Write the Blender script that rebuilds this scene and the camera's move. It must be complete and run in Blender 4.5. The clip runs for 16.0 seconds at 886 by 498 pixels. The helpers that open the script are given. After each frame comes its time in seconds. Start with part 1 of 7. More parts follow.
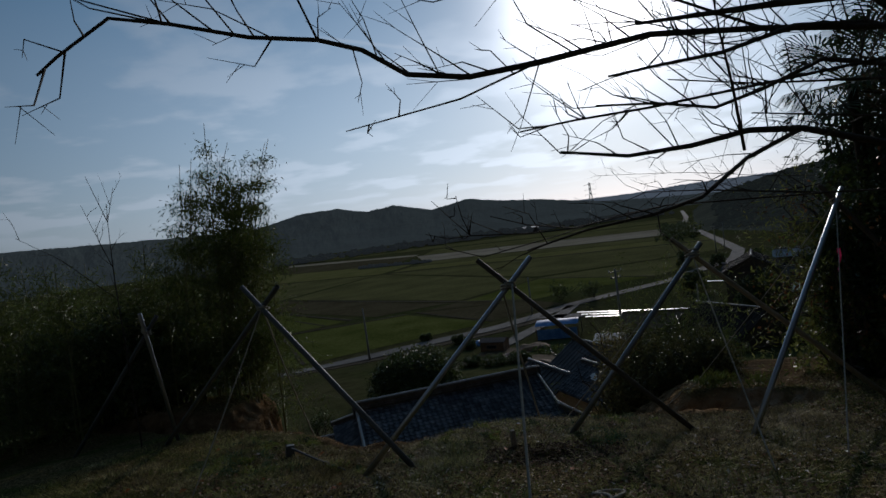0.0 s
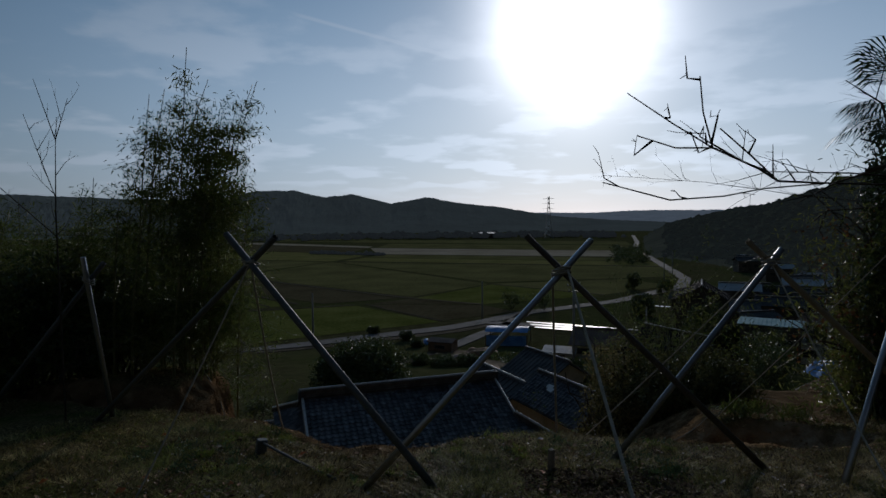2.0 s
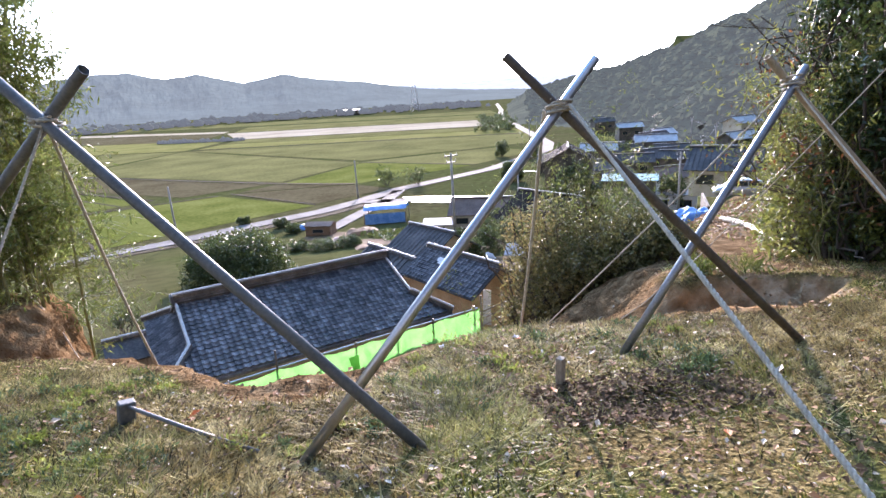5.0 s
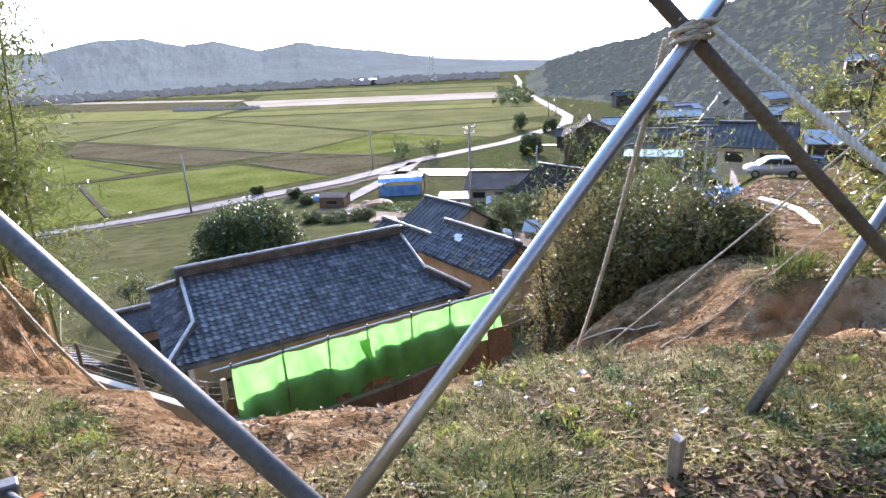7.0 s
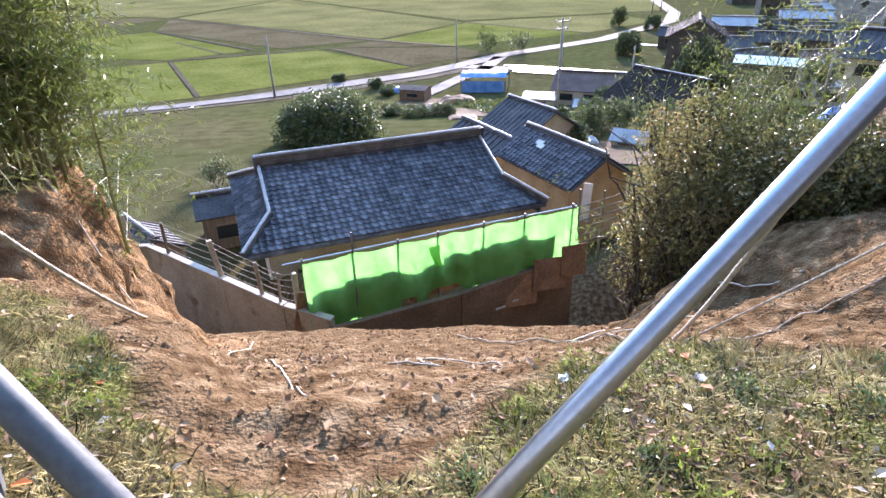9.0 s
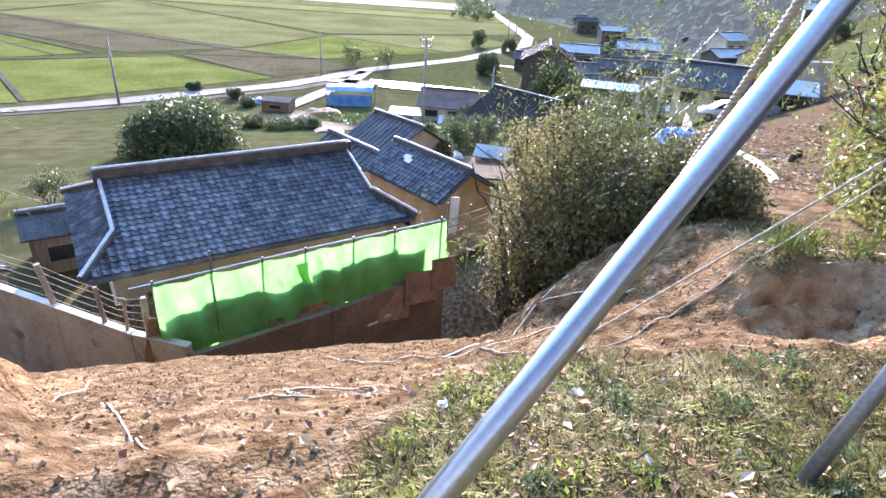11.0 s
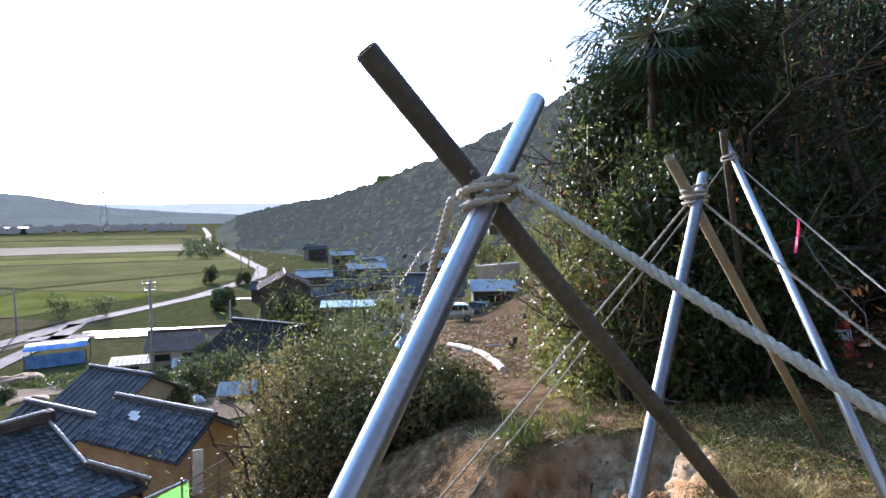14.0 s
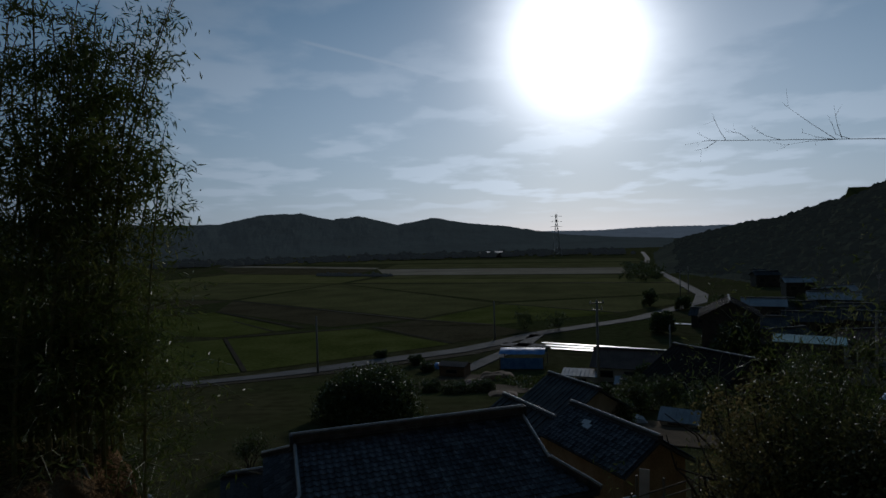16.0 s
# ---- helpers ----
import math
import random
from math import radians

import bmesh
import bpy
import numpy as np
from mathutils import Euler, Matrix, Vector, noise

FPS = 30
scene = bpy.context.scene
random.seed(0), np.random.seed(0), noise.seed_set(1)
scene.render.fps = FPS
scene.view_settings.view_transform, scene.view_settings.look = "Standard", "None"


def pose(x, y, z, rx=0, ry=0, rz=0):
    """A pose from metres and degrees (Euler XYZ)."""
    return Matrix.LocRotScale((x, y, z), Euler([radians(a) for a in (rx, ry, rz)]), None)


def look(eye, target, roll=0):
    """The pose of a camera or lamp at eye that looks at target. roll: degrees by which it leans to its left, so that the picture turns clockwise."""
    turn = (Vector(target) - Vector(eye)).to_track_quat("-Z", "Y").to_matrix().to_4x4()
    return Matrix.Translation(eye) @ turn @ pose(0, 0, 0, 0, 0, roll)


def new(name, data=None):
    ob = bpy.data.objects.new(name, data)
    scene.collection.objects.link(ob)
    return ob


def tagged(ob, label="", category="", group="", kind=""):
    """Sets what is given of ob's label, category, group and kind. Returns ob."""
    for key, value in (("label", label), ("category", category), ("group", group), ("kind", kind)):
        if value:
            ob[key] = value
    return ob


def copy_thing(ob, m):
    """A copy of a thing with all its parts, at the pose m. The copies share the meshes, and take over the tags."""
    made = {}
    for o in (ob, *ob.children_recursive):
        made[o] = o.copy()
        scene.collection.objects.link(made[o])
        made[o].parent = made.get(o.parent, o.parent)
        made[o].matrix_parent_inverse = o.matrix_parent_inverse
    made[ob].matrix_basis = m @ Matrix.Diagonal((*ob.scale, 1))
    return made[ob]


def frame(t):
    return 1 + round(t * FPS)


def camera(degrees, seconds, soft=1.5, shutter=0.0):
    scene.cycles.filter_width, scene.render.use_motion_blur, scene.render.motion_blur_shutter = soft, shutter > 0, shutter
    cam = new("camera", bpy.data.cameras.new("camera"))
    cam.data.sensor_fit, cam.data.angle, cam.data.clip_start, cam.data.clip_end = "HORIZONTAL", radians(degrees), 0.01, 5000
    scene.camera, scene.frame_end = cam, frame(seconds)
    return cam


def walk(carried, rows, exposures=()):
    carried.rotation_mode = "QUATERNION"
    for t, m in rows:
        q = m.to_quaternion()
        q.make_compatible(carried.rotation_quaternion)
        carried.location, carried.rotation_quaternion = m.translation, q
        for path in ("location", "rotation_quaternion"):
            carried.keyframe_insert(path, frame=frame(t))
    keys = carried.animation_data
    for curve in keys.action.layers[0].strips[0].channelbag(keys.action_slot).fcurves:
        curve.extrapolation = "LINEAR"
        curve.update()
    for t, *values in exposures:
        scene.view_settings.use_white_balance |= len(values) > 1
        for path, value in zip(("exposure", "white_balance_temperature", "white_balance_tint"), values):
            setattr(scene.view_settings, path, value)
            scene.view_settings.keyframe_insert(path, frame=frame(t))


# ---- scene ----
cam = camera(74.8, 16.0)
PATH = [
    (0, (0.914, -0.499, 1.781), (0.687, 1.486, 1.692), -5.60),
    (0.5, (0.580, -0.185, 1.687), (0.504, 1.812, 1.613), -1.80),
    (1, (0.379, 0.151, 1.572), (0.320, 2.149, 1.506), -3.20),
    (1.5, (0.119, 0.402, 1.483), (0.117, 2.402, 1.443), 1.70),
    (2, (-0.068, 0.720, 1.447), (-0.135, 2.716, 1.346), 1.60),
    (2.5, (-0.192, 1.040, 1.415), (-0.237, 3.033, 1.249), 3.80),
    (3, (-0.361, 1.299, 1.352), (-0.230, 3.285, 1.160), 2.60),
    (3.5, (-0.439, 1.614, 1.271), (-0.277, 3.591, 1.015), -1.00),
    (4, (-0.547, 1.942, 1.177), (-0.297, 3.844, 0.613), 1.30),
    (4.5, (-0.608, 2.255, 1.134), (-0.211, 4.101, 0.474), 0.20),
    (5, (-0.585, 2.563, 1.093), (-0.223, 4.462, 0.579), -1.40),
    (7.5, (-0.423, 4.211, 0.877), (-0.159, 6.071, 0.190), 0.31),
    (8, (-0.374, 4.428, 0.928), (-0.283, 6.254, 0.119), -0.54),
    (10.5, (-0.516, 4.972, 0.787), (-0.448, 6.728, -0.168), 2.64),
    (11, (-0.404, 4.954, 0.807), (0.084, 6.694, -0.050), 5.95),
    (11.5, (-0.279, 5.010, 0.765), (0.615, 6.646, 0.040), 8.18),
    (12, (-0.180, 5.014, 0.752), (1.019, 6.496, 0.149), 8.20),
    (12.5, (-0.112, 5.021, 0.773), (1.275, 6.365, 0.254), 6.33),
    (13, (-0.085, 5.008, 0.815), (1.382, 6.310, 0.422), 5.48),
    (13.5, (-0.101, 5.002, 0.855), (1.335, 6.370, 0.596), 4.22),
    (14, (-0.178, 5.010, 0.917), (1.073, 6.568, 0.830), 1.39),
    (14.5, (-0.303, 4.973, 0.934), (0.670, 6.720, 0.926), 1.85),
    (15, (-0.426, 4.933, 0.946), (0.178, 6.840, 0.947), 0.95),
    (15.5, (-0.509, 4.935, 0.951), (-0.271, 6.921, 0.944), 1.02),
    (16, (-0.565, 4.901, 0.948), (-0.658, 6.898, 0.917), 0.52),
]

LEVEL = pose(0, 0, 0.7, 0, 2.2, 0)
EXPOSURES = [(0, -2.5, 6450, 14), (2.5, -2.73, 6350, 14), (3.4, -2.33, 6450, 18), (4.0, -0.83, 6550, 26), (4.5, 0.8, 6700, 32), (5.0, 1.62, 6650, 32), (9.0, 1.8, 6400, 32), (10.5, 2.06, 6200, 32), (13.2, 2.26, 6350, 34), (13.7, 1.85, 6400, 30), (14.2, 0.62, 6350, 26), (14.5, -0.28, 6250, 20), (14.8, -1.33, 6100, 16), (15.0, -1.93, 6050, 14), (15.4, -2.68, 6200, 12), (16, -3.05, 6200, 12)]
walk(cam, [(t, LEVEL @ look(eye, target, roll)) for t, eye, target, roll in PATH], EXPOSURES)

# ---- light ----
SUN_AZ, SUN_EL = 10.8, 18.0
world = bpy.data.worlds.new("world")
scene.world = world
world.use_nodes = True
wn, wl = world.node_tree.nodes, world.node_tree.links
sky = wn.new("ShaderNodeTexSky")
sky.sky_type, sky.sun_disc = "NISHITA", False
sky.sun_elevation, sky.sun_rotation = radians(SUN_EL), radians(SUN_AZ)
sky.air_density, sky.dust_density, sky.ozone_density = 1.2, 0.5, 2.2
way = wn.new("ShaderNodeTexCoord")
sep = wn.new("ShaderNodeSeparateXYZ")
wl.new(way.outputs["Generated"], sep.inputs[0])


def sky_math(op, a, b):
    n = wn.new("ShaderNodeMath")
    n.operation = op
    for i, v in enumerate((a, b)):
        if isinstance(v, (int, float)):
            n.inputs[i].default_value = v
        else:
            wl.new(v, n.inputs[i])
    return n.outputs[0]


def sky_range(v, a, b, c=0.0, d=1.0):
    n = wn.new("ShaderNodeMapRange")
    n.interpolation_type = "SMOOTHSTEP"
    for k, q in (("From Min", a), ("From Max", b), ("To Min", c), ("To Max", d)):
        n.inputs[k].default_value = q
    wl.new(v, n.inputs[0])
    return n.outputs[0]


# clouds lie in a flat layer overhead
height = sky_math("ADD", sky_math("MAXIMUM", sep.outputs["Z"], 0.0), 0.10)
layer = wn.new("ShaderNodeCombineXYZ")
wl.new(sky_math("DIVIDE", sep.outputs["X"], height), layer.inputs[0])
wl.new(sky_math("DIVIDE", sep.outputs["Y"], height), layer.inputs[1])
puffs, veil = wn.new("ShaderNodeTexNoise"), wn.new("ShaderNodeTexNoise")
for n, sc, det in ((puffs, 1.5, 7), (veil, 0.5, 5)):
    n.inputs["Scale"].default_value, n.inputs["Detail"].default_value = sc, det
    wl.new(layer.outputs[0], n.inputs["Vector"])
cover = sky_math("MULTIPLY", sky_range(puffs.outputs[0], 0.48, 0.60), sky_range(sep.outputs["Z"], 0.02, 0.10))
thin = sky_math("MULTIPLY", sky_range(veil.outputs[0], 0.45, 0.70), 0.15)
low_haze = sky_range(sep.outputs["Z"], 0.20, 0.0)
amount = sky_math("MINIMUM", sky_math("ADD", sky_math("ADD", sky_math("MULTIPLY", cover, 0.75), thin), sky_math("MULTIPLY", low_haze, 0.5)), 0.95)
# a thin vapour trail crosses the sky beside the sun
def sky_dot(v):
    k = wn.new("ShaderNodeVectorMath")
    k.operation = "DOT_PRODUCT"
    k.inputs[1].default_value = v
    wl.new(way.outputs["Generated"], k.inputs[0])
    return k.outputs["Value"]


off_line = sky_math("ABSOLUTE", sky_dot((-0.2710, 0.2525, -0.9289)), 0.0)
trail = sky_math("MULTIPLY", sky_range(off_line, 0.0045, 0.0005), sky_range(sky_dot((-0.1328, 0.9459, 0.2959)), 0.9894, 0.9936))
amount = sky_math("MINIMUM", sky_math("ADD", amount, sky_math("MULTIPLY", trail, 0.8)), 0.95)
deep_sky = wn.new("ShaderNodeHueSaturation")
deep_sky.inputs["Saturation"].default_value, deep_sky.inputs["Value"].default_value = 1.1, 1.0
wl.new(sky.outputs[0], deep_sky.inputs["Color"])
pale = wn.new("ShaderNodeHueSaturation")
pale.inputs["Saturation"].default_value, pale.inputs["Value"].default_value = 0.30, 1.35
wl.new(sky.outputs[0], pale.inputs["Color"])
blend_sky = wn.new("ShaderNodeMix")
blend_sky.data_type = "RGBA"
wl.new(amount, blend_sky.inputs["Factor"])
wl.new(deep_sky.outputs[0], blend_sky.inputs["A"])
wl.new(pale.outputs[0], blend_sky.inputs["B"])
# the bright aureole of a hazy winter sun
toward = wn.new("ShaderNodeVectorMath")
toward.operation = "DOT_PRODUCT"
toward.inputs[1].default_value = (math.sin(radians(SUN_AZ)) * math.cos(radians(SUN_EL)), math.cos(radians(SUN_AZ)) * math.cos(radians(SUN_EL)), math.sin(radians(SUN_EL)))
wl.new(way.outputs["Generated"], toward.inputs[0])
close = sky_math("MAXIMUM", toward.outputs["Value"], 0.0)
halo = sky_math("ADD", sky_math("ADD", sky_math("MULTIPLY", sky_math("POWER", close, 190.0), 170.0), sky_math("MULTIPLY", sky_math("POWER", close, 60.0), 14.0)), sky_math("MULTIPLY", sky_math("POWER", close, 9.0), 2.0))
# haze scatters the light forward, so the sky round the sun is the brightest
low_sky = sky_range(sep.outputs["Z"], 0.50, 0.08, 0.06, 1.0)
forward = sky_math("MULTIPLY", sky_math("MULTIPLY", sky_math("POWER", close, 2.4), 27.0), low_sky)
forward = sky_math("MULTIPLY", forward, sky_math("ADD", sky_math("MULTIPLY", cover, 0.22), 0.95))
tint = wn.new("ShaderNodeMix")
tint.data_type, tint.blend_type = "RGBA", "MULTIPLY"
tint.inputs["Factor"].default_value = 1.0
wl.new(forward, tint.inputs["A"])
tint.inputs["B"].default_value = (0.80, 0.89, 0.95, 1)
scatter = wn.new("ShaderNodeMix")
scatter.data_type, scatter.blend_type = "RGBA", "ADD"
scatter.inputs["Factor"].default_value = 1.0
blue = wn.new("ShaderNodeMix")
blue.data_type, blue.blend_type = "RGBA", "MULTIPLY"
blue.inputs["Factor"].default_value = 1.0
wl.new(sky_math("MULTIPLY", sky_math("POWER", close, 1.3), 14.0), blue.inputs["A"])
blue.inputs["B"].default_value = (0.20, 0.64, 1.18, 1)
airlight = wn.new("ShaderNodeMix")
airlight.data_type, airlight.blend_type = "RGBA", "ADD"
airlight.inputs["Factor"].default_value = 1.0
wl.new(blend_sky.outputs["Result"], airlight.inputs["A"])
wl.new(blue.outputs["Result"], airlight.inputs["B"])
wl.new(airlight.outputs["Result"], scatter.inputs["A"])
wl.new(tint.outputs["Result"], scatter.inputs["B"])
glare = wn.new("ShaderNodeMix")
glare.data_type, glare.blend_type = "RGBA", "ADD"
glare.inputs["Factor"].default_value = 1.0
wl.new(scatter.outputs["Result"], glare.inputs["A"])
wl.new(halo, glare.inputs["B"])
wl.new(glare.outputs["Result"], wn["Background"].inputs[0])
wn["Background"].inputs[1].default_value = 0.085
sun = new("sun", bpy.data.lights.new("sun", "SUN"))
sun.data.energy, sun.data.angle, sun.data.color = 5.0, radians(0.55), (1.0, 0.95, 0.87)
SUN_DIR = Vector((math.sin(radians(SUN_AZ)) * math.cos(radians(SUN_EL)), math.cos(radians(SUN_AZ)) * math.cos(radians(SUN_EL)), math.sin(radians(SUN_EL))))
sun.matrix_world = look(SUN_DIR * 300, (0, 0, 0))

# ---- materials ----
MATS = {}


def material(name, colours, rough=0.8, metal=0.0, scale=4.0, fine=30.0, bump=0.3, dist=0.02, vary=0.0, stretch=(1, 1, 1), spec=0.4, trans=0.0, island=False, stain=None, sub=0.0):
    """A procedural surface: two noises mix the colours, a third roughens it, objects or islands vary in brightness."""
    if name in MATS:
        return MATS[name]
    m = bpy.data.materials.new(name)
    m.use_nodes = True
    n, l = m.node_tree.nodes, m.node_tree.links
    p = n["Principled BSDF"]
    tc, mp = n.new("ShaderNodeTexCoord"), n.new("ShaderNodeMapping")
    mp.inputs["Scale"].default_value = stretch
    l.new(tc.outputs["Object"], mp.inputs[0])
    a, b = n.new("ShaderNodeTexNoise"), n.new("ShaderNodeTexNoise")
    for node, s, det in ((a, scale, 5), (b, fine, 4)):
        node.inputs["Scale"].default_value, node.inputs["Detail"].default_value = s, det
        l.new(mp.outputs[0], node.inputs["Vector"])
    mixf = n.new("ShaderNodeMath")
    mixf.operation = "MULTIPLY_ADD"
    mixf.inputs[1].default_value, mixf.inputs[2].default_value = 0.45, 0.0
    l.new(b.outputs[0], mixf.inputs[0])
    add = n.new("ShaderNodeMath")
    add.operation = "MULTIPLY_ADD"
    add.inputs[1].default_value = 0.55
    l.new(a.outputs[0], add.inputs[0])
    l.new(mixf.outputs[0], add.inputs[2])
    ramp = n.new("ShaderNodeValToRGB")
    e = ramp.color_ramp.elements
    k = len(colours)
    while len(e) < k:
        e.new(0.5)
    for i, c in enumerate(colours):
        e[i].position = 0.36 + 0.28 * i / max(k - 1, 1)
        e[i].color = (*c, 1)
    l.new(add.outputs[0], ramp.inputs[0])
    out = ramp.outputs[0]
    if vary:
        src = n.new("ShaderNodeNewGeometry").outputs["Random Per Island"] if island else n.new("ShaderNodeObjectInfo").outputs["Random"]
        mr = n.new("ShaderNodeMapRange")
        mr.inputs["To Min"].default_value, mr.inputs["To Max"].default_value = 1 - vary, 1 + vary
        l.new(src, mr.inputs[0])
        hs = n.new("ShaderNodeHueSaturation")
        l.new(mr.outputs[0], hs.inputs["Value"])
        l.new(out, hs.inputs["Color"])
        out = hs.outputs[0]
    if stain:
        c = n.new("ShaderNodeTexNoise")
        c.inputs["Scale"].default_value, c.inputs["Detail"].default_value = stain[0], 6
        l.new(tc.outputs["Object"], c.inputs["Vector"])
        mr = n.new("ShaderNodeMapRange")
        mr.inputs["From Min"].default_value, mr.inputs["From Max"].default_value = stain[2], stain[2] + 0.12
        l.new(c.outputs[0], mr.inputs[0])
        mx = n.new("ShaderNodeMix")
        mx.data_type = "RGBA"
        l.new(mr.outputs[0], mx.inputs["Factor"])
        l.new(out, mx.inputs["A"])
        mx.inputs["B"].default_value = (*stain[1], 1)
        out = mx.outputs["Result"]
    l.new(out, p.inputs["Base Color"])
    p.inputs["Roughness"].default_value, p.inputs["Metallic"].default_value = rough, metal
    p.inputs["Specular IOR Level"].default_value = spec
    if trans:
        p.inputs["Transmission Weight"].default_value = trans
    if bump:
        bn = n.new("ShaderNodeBump")
        bn.inputs["Strength"].default_value, bn.inputs["Distance"].default_value = bump, dist
        l.new(add.outputs[0], bn.inputs["Height"])
        l.new(bn.outputs[0], p.inputs["Normal"])
    if sub:
        tr, ms = n.new("ShaderNodeBsdfTranslucent"), n.new("ShaderNodeMixShader")
        l.new(out, tr.inputs[0])
        ms.inputs[0].default_value = sub
        l.new(p.outputs[0], ms.inputs[1])
        l.new(tr.outputs[0], ms.inputs[2])
        l.new(ms.outputs[0], n["Material Output"].inputs[0])
    MATS[name] = m
    return m


STEEL = material("galvanised_steel", [(0.36, 0.37, 0.39), (0.42, 0.43, 0.45), (0.48, 0.49, 0.51)], 0.32, 0.88, 3, 60, 0.06, 0.002, 0.08)
ROPE = material("rope", [(0.30, 0.265, 0.205), (0.47, 0.425, 0.34)], 0.9, 0, 20, 160, 0.5, 0.003)
SOIL_WALL = material("mud_render", [(0.26, 0.17, 0.10), (0.36, 0.25, 0.15), (0.42, 0.30, 0.19)], 0.9, 0, 0.8, 9, 0.3, 0.02)
TILE = material("roof_tile", [(0.034, 0.037, 0.044), (0.062, 0.067, 0.077), (0.15, 0.158, 0.172)], 0.62, 0, 2.0, 25, 0.3, 0.01, 0.5, spec=0.25)
TILE_ISL = material("roof_tile_rows", [(0.034, 0.037, 0.044), (0.062, 0.067, 0.077), (0.15, 0.158, 0.172)], 0.62, 0, 2.0, 25, 0.3, 0.01, 0.5, spec=0.25, island=True)
CONCRETE = material("weathered_concrete", [(0.24, 0.20, 0.15), (0.34, 0.29, 0.22), (0.42, 0.37, 0.30)], 0.9, 0, 0.9, 12, 0.3, 0.01, stain=(1.3, (0.17, 0.12, 0.08), 0.58))
WOOD = material("grey_timber", [(0.13, 0.10, 0.07), (0.22, 0.17, 0.12), (0.30, 0.25, 0.19)], 0.85, 0, 2, 30, 0.4, 0.01, 0.15, stretch=(6, 6, 0.6))
NET = material("green_net", [(0.11, 0.38, 0.085), (0.21, 0.54, 0.16)], 0.7, 0, 2, 60, 0.2, 0.01, sub=0.55)
LEAF = material("broad_leaf", [(0.035, 0.06, 0.018), (0.07, 0.10, 0.03), (0.14, 0.15, 0.05)], 0.35, 0, 1.2, 8, 0, 0, 0.3, island=True, sub=0.3, spec=0.5)
BAMBOO_LEAF = material("bamboo_leaf", [(0.06, 0.09, 0.02), (0.13, 0.17, 0.04), (0.26, 0.26, 0.08)], 0.4, 0, 1.2, 8, 0, 0, 0.3, island=True, sub=0.4)
BARK = material("bark", [(0.032, 0.025, 0.018), (0.062, 0.049, 0.037), (0.105, 0.085, 0.065)], 0.9, 0, 3, 25, 0.6, 0.02, stretch=(3, 3, 0.8))
WHITE = material("white_board", [(0.55, 0.55, 0.55), (0.72, 0.72, 0.72)], 0.6, 0, 2, 20, 0.1, 0.005)
FOREST = material("far_woods", [(0.025, 0.035, 0.018), (0.045, 0.055, 0.028), (0.075, 0.075, 0.04)], 0.9, 0, 0.05, 0.4, 0, 0, 0.3, island=True)


# ---- building blocks ----
class Geo:
    """Gathers vertices and faces of one mesh."""

    def __init__(self):
        self.v, self.f = [], []

    def add(self, verts, faces):
        k = len(self.v)
        self.v += [tuple(p) for p in verts]
        self.f += [tuple(k + i for i in q) for q in faces]
        return self

    def box(self, size, m=Matrix(), bevel=0.0):
        """A box about its middle with chamfered edges."""
        x, y, z = (a / 2 for a in size)
        if not bevel:
            c = [Vector((i * x, j * y, k * z)) for k in (-1, 1) for j in (-1, 1) for i in (-1, 1)]
            return self.add([m @ p for p in c], [(0, 2, 3, 1), (4, 5, 7, 6), (0, 1, 5, 4), (2, 6, 7, 3), (0, 4, 6, 2), (1, 3, 7, 5)])
        b = bmesh.new()
        bmesh.ops.create_cube(b, size=1.0, matrix=Matrix.Diagonal((*size, 1)))
        bmesh.ops.bevel(b, geom=b.edges[:], offset=min(bevel, min(size) * 0.4), segments=1, affect="EDGES")
        b.verts.index_update()
        self.add([m @ v.co for v in b.verts], [[v.index for v in f.verts] for f in b.faces])
        b.free()
        return self

    def tube(self, path, radius, sides=8, cap=True):
        """A round bar along a path; radius is one number or one for each point."""
        path = [Vector(p) for p in path]
        rs = radius if isinstance(radius, (list, tuple)) else [radius] * len(path)
        d0 = (path[1] - path[0]).normalized()
        side = d0.orthogonal().normalized()
        verts, faces = [], []
        for i, p in enumerate(path):
            d = (path[min(i + 1, len(path) - 1)] - path[max(i - 1, 0)]).normalized()
            side = (side - d * side.dot(d))
            side = side.normalized() if side.length > 1e-6 else d.orthogonal().normalized()
            up = d.cross(side)
            for j in range(sides):
                a = 2 * math.pi * j / sides
                verts.append(p + (side * math.cos(a) + up * math.sin(a)) * rs[i])
        for i in range(len(path) - 1):
            for j in range(sides):
                k = (j + 1) % sides
                faces.append((i * sides + j, i * sides + k, (i + 1) * sides + k, (i + 1) * sides + j))
        if cap:
            faces.append(tuple(range(sides))[::-1])
            faces.append(tuple((len(path) - 1) * sides + j for j in range(sides)))
        return self.add(verts, faces)

    def mesh(self, name, mat, smooth=False):
        me = bpy.data.meshes.new(name)
        me.from_pydata(self.v, [], self.f)
        me.materials.append(mat)
        if smooth:
            me.polygons.foreach_set("use_smooth", [True] * len(me.polygons))
        me.update()
        return me


def thing(name, geo, mat, label="", category="", group="", kind="", smooth=False):
    return tagged(new(name, geo.mesh(name, mat, smooth)), label, category, group, kind)


def holder(name, place=(0, 0, 0), label="", category="", group="", kind=""):
    ob = new(name)
    ob.matrix_world = Matrix.Translation(place)
    ob.empty_display_size = 0.1
    return tagged(ob, label, category, group, kind)


def part(name, geo, mat, parent, label="", smooth=False, kind=""):
    """One mesh, given in world places, under a thing or a part."""
    ob = new(name, geo if isinstance(geo, bpy.types.Mesh) else geo.mesh(name, mat, smooth))
    ob.parent = parent
    up = parent.matrix_basis.inverted() if parent.parent is None else Matrix()
    ob.matrix_parent_inverse = up
    return tagged(ob, label, "", "", kind)


